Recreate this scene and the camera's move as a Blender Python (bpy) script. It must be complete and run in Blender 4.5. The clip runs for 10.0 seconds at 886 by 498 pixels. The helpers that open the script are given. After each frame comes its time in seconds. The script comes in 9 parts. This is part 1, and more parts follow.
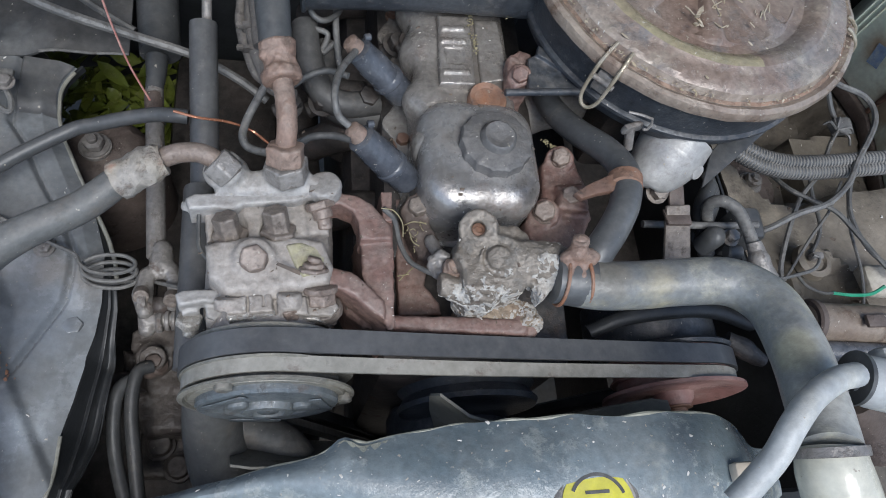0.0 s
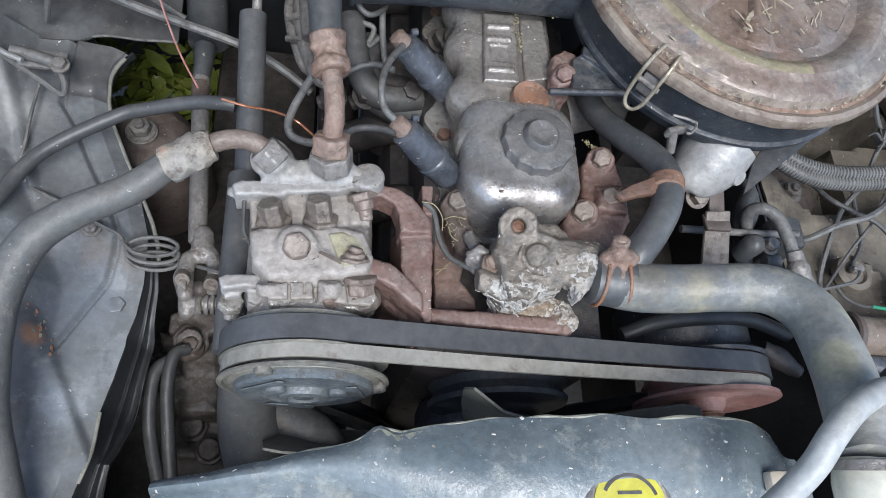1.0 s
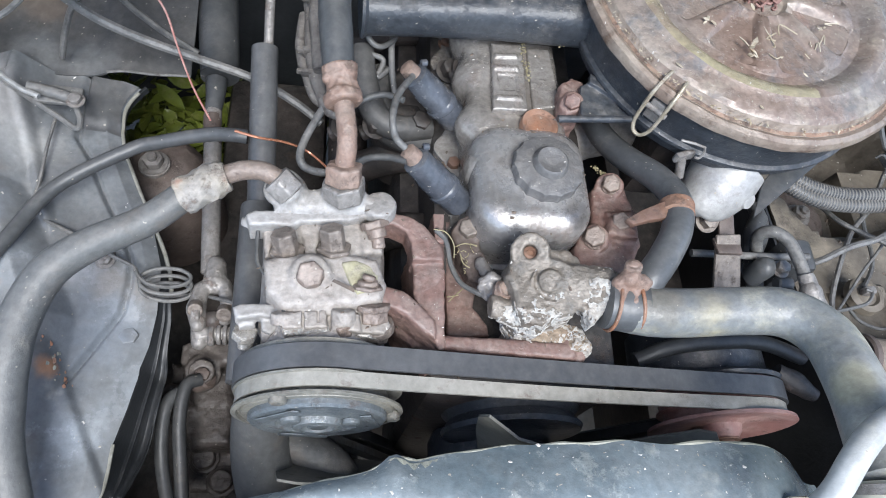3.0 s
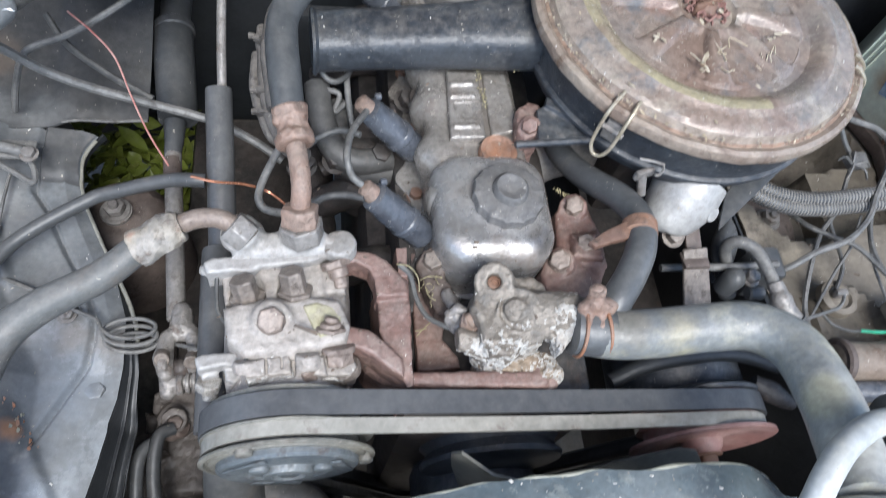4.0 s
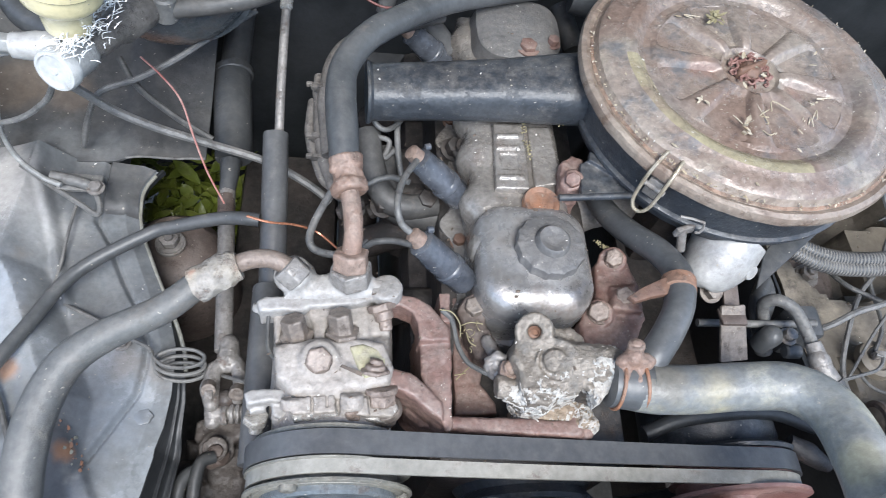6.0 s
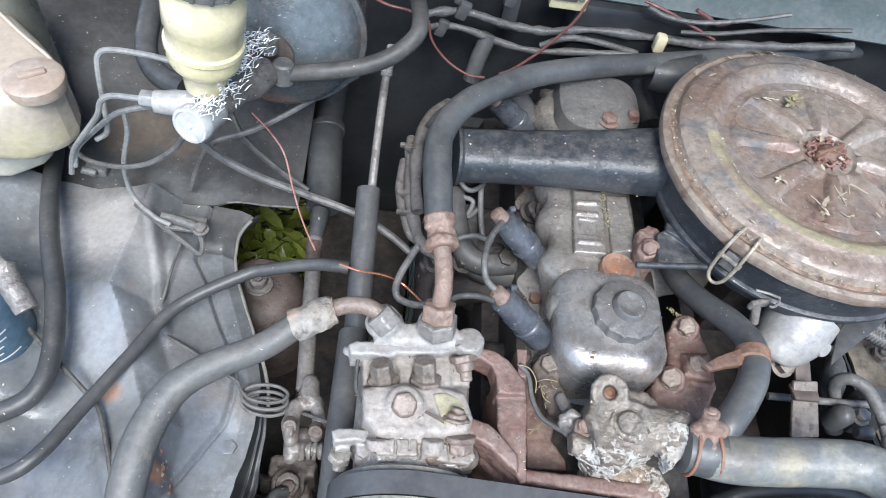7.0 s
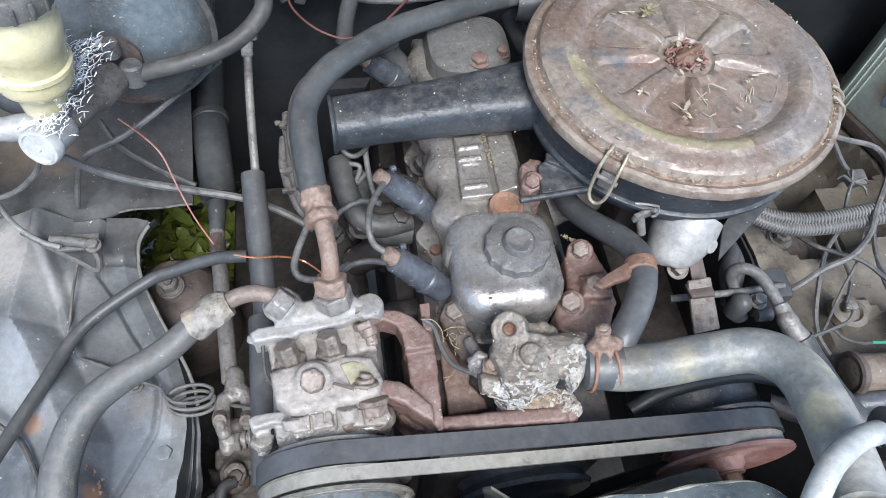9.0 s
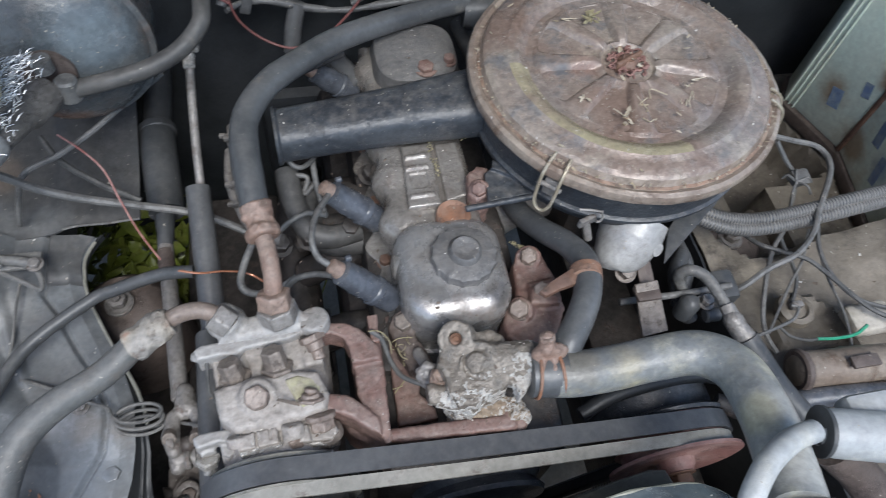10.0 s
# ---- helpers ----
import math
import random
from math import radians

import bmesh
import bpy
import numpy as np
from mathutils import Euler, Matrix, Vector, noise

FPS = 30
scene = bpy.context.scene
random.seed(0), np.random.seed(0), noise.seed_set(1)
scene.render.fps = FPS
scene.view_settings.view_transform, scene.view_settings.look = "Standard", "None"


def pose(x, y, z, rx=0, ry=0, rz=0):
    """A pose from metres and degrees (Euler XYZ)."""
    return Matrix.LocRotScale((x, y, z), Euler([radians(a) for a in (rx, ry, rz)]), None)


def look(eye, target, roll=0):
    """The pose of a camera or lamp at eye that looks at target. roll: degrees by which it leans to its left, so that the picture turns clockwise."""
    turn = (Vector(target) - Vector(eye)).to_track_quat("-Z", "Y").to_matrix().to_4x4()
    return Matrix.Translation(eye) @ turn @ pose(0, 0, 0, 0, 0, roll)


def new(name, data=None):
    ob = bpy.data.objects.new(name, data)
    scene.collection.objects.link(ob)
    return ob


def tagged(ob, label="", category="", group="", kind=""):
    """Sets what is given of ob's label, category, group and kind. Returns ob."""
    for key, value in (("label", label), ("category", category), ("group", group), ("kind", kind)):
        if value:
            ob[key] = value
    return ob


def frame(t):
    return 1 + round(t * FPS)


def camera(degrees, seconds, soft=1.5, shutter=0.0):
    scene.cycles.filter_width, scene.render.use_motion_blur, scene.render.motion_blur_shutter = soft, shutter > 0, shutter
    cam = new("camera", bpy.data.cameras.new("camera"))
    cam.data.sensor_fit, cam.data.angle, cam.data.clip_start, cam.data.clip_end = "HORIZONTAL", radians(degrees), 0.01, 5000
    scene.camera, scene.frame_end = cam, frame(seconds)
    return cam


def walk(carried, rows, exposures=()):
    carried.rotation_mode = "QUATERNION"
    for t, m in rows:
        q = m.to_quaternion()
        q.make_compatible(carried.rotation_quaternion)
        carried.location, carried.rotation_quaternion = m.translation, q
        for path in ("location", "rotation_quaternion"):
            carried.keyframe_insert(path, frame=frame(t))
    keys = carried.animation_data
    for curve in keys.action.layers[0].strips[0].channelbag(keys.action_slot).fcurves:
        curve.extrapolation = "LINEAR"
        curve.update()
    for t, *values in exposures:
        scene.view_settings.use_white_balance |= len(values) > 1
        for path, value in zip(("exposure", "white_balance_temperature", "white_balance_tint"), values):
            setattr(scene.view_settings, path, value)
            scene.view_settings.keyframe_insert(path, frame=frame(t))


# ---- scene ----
cam = camera(66.1, 10.0, soft=0.4, shutter=0.5)
METRES, EYE, TILT, LEAN, TURN = 0.27, 1.22, -65.0, -12.0, -4.8
ROWS = [
    (0.0, 0.0, 0.0, 0.0, 0.0, 0.0, 0.0),
    (0.5, -0.0236, -0.0054, -0.0006, 0.85, -0.61, -1.32),
    (1.0, -0.0424, -0.0137, -0.0165, 1.97, -0.01, -2.36),
    (1.5, -0.0584, -0.0241, -0.0354, 2.0, 0.98, -3.44),
    (2.0, -0.0785, -0.0312, -0.016, 1.76, 2.52, -3.47),
    (2.5, -0.0711, -0.0386, -0.0213, 0.69, 2.99, -2.4),
    (2.7, -0.0765, -0.0302, -0.0286, 2.27, 2.41, -2.56),
    (3.8, 0.0095, 0.0073, 0.0282, 1.85, 2.20, 2.41),
    (4.0, 0.0121, -0.0027, 0.0367, 1.71, 3.48, 2.07),
    (4.5, 0.0066, -0.0199, 0.0915, 0.52, 6.61, 0.56),
    (5.0, -0.0274, -0.0448, 0.0806, 2.02, 6.83, -0.76),
    (5.2, -0.0263, -0.0552, 0.0804, 1.84, 6.91, -0.69),
    (6.3, -0.0343, -0.0998, 0.069, 5.26, 6.03, -0.44),
    (6.5, -0.0771, -0.1647, 0.069, 6.22, 9.2, -1.17),
    (7.0, -0.133, -0.2055, 0.0644, 7.17, 10.52, -4.6),
    (7.5, -0.18, -0.2293, 0.0661, 8.22, 10.92, -5.99),
    (7.7, -0.1824, -0.241, 0.0759, 8.51, 10.50, -6.70),
    (8.0, -0.0632, -0.2141, 0.0585, 5.28, 10.38, -1.42),
    (8.5, 0.0291, -0.2217, 0.0765, 5.31, 7.9, 3.2),
    (9.0, 0.103, -0.2096, 0.09, 5.63, 6.33, 6.7),
    (9.5, 0.1471, -0.2063, 0.0933, 5.76, 6.06, 6.74),
    (10.0, 0.1996, -0.2003, 0.1062, 3.74, 6.18, 8.4),
]
EXPOSURES = [(t, e + 0.10, 6200, 8.0) for t, e in ((0.0, 0.37), (0.5, 0.42), (1.0, 0.69), (1.5, 0.78), (2.0, 0.97), (2.5, 1.12), (4.0, 1.1), (4.5, 0.74), (5.0, 0.80), (6.5, 1.28), (7.0, 1.18), (7.5, 1.0), (8.0, 1.15), (8.5, 1.36), (9.0, 1.08), (9.5, 0.97), (10.0, 0.58))]
walk(cam, [(t, pose(0, 0, EYE, TILT, LEAN, TURN) @ pose(METRES * x, METRES * y, METRES * z, 90 + pitch, roll, yaw)) for t, x, y, z, yaw, pitch, roll in ROWS], EXPOSURES)

# ---- light ----
world = bpy.data.worlds.new("daylight")
scene.world = world
world.use_nodes = True
wn = world.node_tree.nodes
sky = wn.new("ShaderNodeTexSky")
sky.sky_type, sky.sun_disc = "NISHITA", False
sky.sun_elevation, sky.sun_rotation = radians(62), radians(200)
sky.air_density, sky.dust_density = 1.0, 1.5
wn["Background"].inputs["Strength"].default_value = 0.15
world.node_tree.links.new(sky.outputs["Color"], wn["Background"].inputs["Color"])
sun = new("sun", bpy.data.lights.new("sun", "SUN"))
sun.data.energy, sun.data.angle, sun.data.color = 2.2, radians(28), (1.0, 0.985, 0.965)
sun.matrix_world = look((0.35, -1.5, 3.4), (0.15, 0.35, 0.7))


# ---- materials ----
def grimy(name, base, worn, stain, scale=30.0, rough=0.6, metal=0.0, bump=0.25, stained=0.45, speck=0.0, fine=140.0, grime=0.28, dust=0.10, grain_amp=0.20, patch=None, edge=0.045, blots=()):
    """A dirty surface: base and worn colour in broad clouds, stains with an edge, fine grain, relief."""
    m = bpy.data.materials.new(name)
    m.use_nodes = True
    nt = m.node_tree
    n, l = nt.nodes, nt.links
    b = n["Principled BSDF"]
    tc = n.new("ShaderNodeTexCoord")
    geo = n.new("ShaderNodeObjectInfo")
    shift = n.new("ShaderNodeVectorMath")
    shift.operation = "ADD"
    l.new(tc.outputs["Object"], shift.inputs[0])
    l.new(geo.outputs["Random"], shift.inputs[1])

    def noise_at(s, detail, rgh):
        t = n.new("ShaderNodeTexNoise")
        t.inputs["Scale"].default_value, t.inputs["Detail"].default_value, t.inputs["Roughness"].default_value = s, detail, rgh
        l.new(shift.outputs[0], t.inputs["Vector"])
        return t.outputs["Fac"]

    def ramp(fac, lo, hi):
        r = n.new("ShaderNodeMapRange")
        r.inputs["From Min"].default_value, r.inputs["From Max"].default_value = lo, hi
        r.interpolation_type = "SMOOTHSTEP"
        l.new(fac, r.inputs["Value"])
        return r.outputs["Result"]

    def mixed(fac, a, c, kind="MIX"):
        x = n.new("ShaderNodeMix")
        x.data_type, x.blend_type = "RGBA", kind
        if isinstance(fac, float):
            x.inputs["Factor"].default_value = fac
        else:
            l.new(fac, x.inputs["Factor"])
        for sock, v in ((x.inputs["A"], a), (x.inputs["B"], c)):
            if isinstance(v, tuple):
                sock.default_value = (*v, 1)
            else:
                l.new(v, sock)
        return x.outputs["Result"]

    edge = max(edge, 0.10)
    clouds = ramp(noise_at(scale, 5, 0.6), 0.34, 0.68)
    spots = ramp(noise_at(scale * 2.3, 9, 0.72), 1.0 - stained - edge * 0.5, 1.0 - stained + edge * 1.5)
    grain = noise_at(fine, 7, 0.62)
    col = mixed(clouds, base, worn)
    col = mixed(spots, col, stain)
    if patch:
        tone, share, size = patch
        col = mixed(ramp(noise_at(size, 7, 0.66), 1.0 - share - edge * 0.6, 1.0 - share + edge * 1.6), col, tone)
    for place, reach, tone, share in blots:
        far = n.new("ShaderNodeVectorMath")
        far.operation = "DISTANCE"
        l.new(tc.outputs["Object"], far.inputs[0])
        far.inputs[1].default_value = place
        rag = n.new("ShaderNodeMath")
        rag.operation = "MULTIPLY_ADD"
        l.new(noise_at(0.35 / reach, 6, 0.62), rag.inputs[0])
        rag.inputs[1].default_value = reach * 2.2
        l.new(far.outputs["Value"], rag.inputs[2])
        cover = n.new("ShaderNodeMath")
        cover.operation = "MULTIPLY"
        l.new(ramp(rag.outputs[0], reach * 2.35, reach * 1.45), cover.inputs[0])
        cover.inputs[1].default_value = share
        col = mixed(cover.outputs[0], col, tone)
    if grime:
        oil = ramp(noise_at(scale * 1.3 + 3, 8, 0.68), 0.98 - grime - 0.08, 0.98 - grime + 0.22)
        thin = n.new("ShaderNodeMath")
        thin.operation = "MULTIPLY"
        thin.inputs[1].default_value = 0.8
        l.new(oil, thin.inputs[0])
        col = mixed(thin.outputs[0], col, (0.035, 0.029, 0.025))
    if dust:
        ge = n.new("ShaderNodeNewGeometry")
        sep = n.new("ShaderNodeSeparateXYZ")
        l.new(ge.outputs["Normal"], sep.inputs[0])
        lay = n.new("ShaderNodeMath")
        lay.operation = "MULTIPLY"
        l.new(ramp(sep.outputs["Z"], 0.55, 1.0), lay.inputs[0])
        l.new(ramp(noise_at(scale * 3 + 20, 6, 0.7), 0.35, 0.75), lay.inputs[1])
        amount = n.new("ShaderNodeMath")
        amount.operation = "MULTIPLY"
        amount.inputs[1].default_value = dust * 1.6
        l.new(lay.outputs[0], amount.inputs[0])
        col = mixed(amount.outputs[0], col, (0.27, 0.245, 0.215))
    g = n.new("ShaderNodeMapRange")
    g.inputs["From Min"].default_value, g.inputs["From Max"].default_value = 0.25, 0.75
    g.inputs["To Min"].default_value, g.inputs["To Max"].default_value = 1.0 - grain_amp, 1.0 + grain_amp
    l.new(grain, g.inputs["Value"])
    cc = n.new("ShaderNodeCombineColor")
    for k in ("Red", "Green", "Blue"):
        l.new(g.outputs["Result"], cc.inputs[k])
    col = mixed(1.0, col, cc.outputs["Color"], "MULTIPLY")
    if speck:
        sp = ramp(noise_at(fine * 1.7, 2, 0.5), 0.74 - speck, 0.78 - speck)
        col = mixed(sp, col, (0.34, 0.31, 0.26))
    l.new(col, b.inputs["Base Color"])
    r = n.new("ShaderNodeMapRange")
    r.inputs["To Min"].default_value, r.inputs["To Max"].default_value = max(0.05, rough - 0.18), min(1.0, rough + 0.22)
    l.new(spots, r.inputs["Value"])
    l.new(r.outputs["Result"], b.inputs["Roughness"])
    if metal:
        mm = n.new("ShaderNodeMapRange")
        mm.inputs["To Min"].default_value, mm.inputs["To Max"].default_value = metal, metal * 0.25
        l.new(spots, mm.inputs["Value"])
        l.new(mm.outputs["Result"], b.inputs["Metallic"])
    bp = n.new("ShaderNodeBump")
    bp.inputs["Strength"].default_value, bp.inputs["Distance"].default_value = min(1.0, bump * 1.3), 0.002
    h = n.new("ShaderNodeMath")
    h.operation = "ADD"
    l.new(grain, h.inputs[0])
    l.new(spots, h.inputs[1])
    l.new(h.outputs[0], bp.inputs["Height"])
    l.new(bp.outputs["Normal"], b.inputs["Normal"])
    return m


# tones placed on the left wing panel: where, how far, colour, strength
# pale-blue ones paint in sky sheen; others are darker patches, worn spots, rust
APRON_SHEEN_AND_DARK = (
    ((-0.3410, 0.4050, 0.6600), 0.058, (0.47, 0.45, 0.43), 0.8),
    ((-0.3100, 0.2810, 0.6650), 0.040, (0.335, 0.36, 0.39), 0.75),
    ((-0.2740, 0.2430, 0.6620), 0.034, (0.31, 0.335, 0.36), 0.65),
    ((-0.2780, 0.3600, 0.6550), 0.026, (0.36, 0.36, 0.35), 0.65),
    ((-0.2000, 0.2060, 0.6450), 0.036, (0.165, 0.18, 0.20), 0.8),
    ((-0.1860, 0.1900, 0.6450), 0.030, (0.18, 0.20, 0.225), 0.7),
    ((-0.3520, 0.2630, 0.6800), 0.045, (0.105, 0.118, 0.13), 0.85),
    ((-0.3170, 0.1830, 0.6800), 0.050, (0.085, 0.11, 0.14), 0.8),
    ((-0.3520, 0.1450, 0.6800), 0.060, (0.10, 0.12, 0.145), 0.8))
APRON_TONES_AND_RUST = (
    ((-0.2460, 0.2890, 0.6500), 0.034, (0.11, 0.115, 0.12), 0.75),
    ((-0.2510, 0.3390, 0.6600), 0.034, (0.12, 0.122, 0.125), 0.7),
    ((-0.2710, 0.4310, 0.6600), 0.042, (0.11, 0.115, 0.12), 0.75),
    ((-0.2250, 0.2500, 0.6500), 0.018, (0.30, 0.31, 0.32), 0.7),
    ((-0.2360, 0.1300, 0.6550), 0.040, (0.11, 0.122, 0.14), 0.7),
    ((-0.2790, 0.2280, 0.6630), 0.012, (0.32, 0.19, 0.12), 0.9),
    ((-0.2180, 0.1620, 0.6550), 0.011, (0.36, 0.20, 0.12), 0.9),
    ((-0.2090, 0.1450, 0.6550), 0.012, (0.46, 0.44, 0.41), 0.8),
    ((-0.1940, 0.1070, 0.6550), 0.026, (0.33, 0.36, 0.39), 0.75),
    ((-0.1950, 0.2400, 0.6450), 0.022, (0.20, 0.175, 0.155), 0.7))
APRON_BLOTS = APRON_SHEEN_AND_DARK + APRON_TONES_AND_RUST
BOOSTER_BLOTS = (((-0.185, 0.500, 0.775), 0.030, (0.21, 0.115, 0.075), 0.85), ((-0.150, 0.505, 0.772), 0.020, (0.17, 0.10, 0.07), 0.8), ((-0.140, 0.500, 0.860), 0.040, (0.13, 0.16, 0.18), 0.8))
DOME_BLOTS = (
    ((0.1080, 0.2820, 0.8000), 0.012, (0.60, 0.60, 0.58), 0.8),
    ((0.0970, 0.2500, 0.7900), 0.012, (0.13, 0.095, 0.075), 0.85),
    ((0.1040, 0.2620, 0.8000), 0.010, (0.17, 0.13, 0.105), 0.8),
    ((0.1830, 0.2530, 0.7800), 0.016, (0.12, 0.11, 0.105), 0.8),
    ((0.1320, 0.2560, 0.8000), 0.009, (0.15, 0.11, 0.08), 0.8),
    ((0.1210, 0.2280, 0.7700), 0.012, (0.14, 0.12, 0.105), 0.7))
HOSE_BLOTS = (
    ((0.225, 0.168, 0.805), 0.022, (0.15, 0.135, 0.105), 0.7),
    ((0.262, 0.168, 0.800), 0.016, (0.30, 0.265, 0.175), 0.6),
    ((0.350, 0.100, 0.845), 0.026, (0.42, 0.415, 0.39), 0.7),
    ((0.335, 0.065, 0.860), 0.030, (0.46, 0.45, 0.41), 0.75),
    ((0.325, 0.105, 0.845), 0.016, (0.38, 0.36, 0.24), 0.6))
LID_BLOTS = (
    ((0.400, 0.345, 0.850), 0.035, (0.165, 0.160, 0.158), 0.5),
    ((0.240, 0.400, 0.850), 0.030, (0.170, 0.163, 0.158), 0.4),
    ((0.440, 0.420, 0.850), 0.034, (0.160, 0.157, 0.156), 0.5),
    ((0.330, 0.540, 0.850), 0.034, (0.160, 0.157, 0.155), 0.5),
    ((0.300, 0.440, 0.850), 0.016, (0.23, 0.13, 0.10), 0.5),
    ((0.375, 0.415, 0.850), 0.014, (0.23, 0.135, 0.105), 0.5))
SNORKEL_BLOTS = (
    ((0.022, 0.401, 0.850), 0.011, (0.19, 0.165, 0.14), 0.75),
    ((0.200, 0.370, 0.840), 0.020, (0.10, 0.09, 0.082), 0.6))
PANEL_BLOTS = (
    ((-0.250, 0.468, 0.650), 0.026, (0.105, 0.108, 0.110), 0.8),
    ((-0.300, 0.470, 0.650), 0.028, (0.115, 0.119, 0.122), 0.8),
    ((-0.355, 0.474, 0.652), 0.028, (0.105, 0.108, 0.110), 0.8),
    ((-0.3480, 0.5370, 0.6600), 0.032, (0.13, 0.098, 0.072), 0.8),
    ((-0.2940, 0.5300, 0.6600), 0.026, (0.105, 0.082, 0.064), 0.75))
BATTERY_BLOTS = (
    ((0.781, 0.575, 0.64), 0.030, (0.30, 0.19, 0.11), 0.8),
    ((0.798, 0.518, 0.70), 0.022, (0.27, 0.16, 0.09), 0.85),
    ((0.795, 0.500, 0.60), 0.026, (0.33, 0.22, 0.13), 0.8),
    ((0.785, 0.440, 0.63), 0.024, (0.20, 0.28, 0.38), 0.7),
    ((0.775, 0.390, 0.70), 0.030, (0.42, 0.34, 0.20), 0.6))
FILLER_BLOTS = (
    ((0.599, 0.218, 0.677), 0.024, (0.45, 0.42, 0.37), 0.8),
    ((0.628, 0.215, 0.677), 0.016, (0.45, 0.17, 0.10), 0.9))

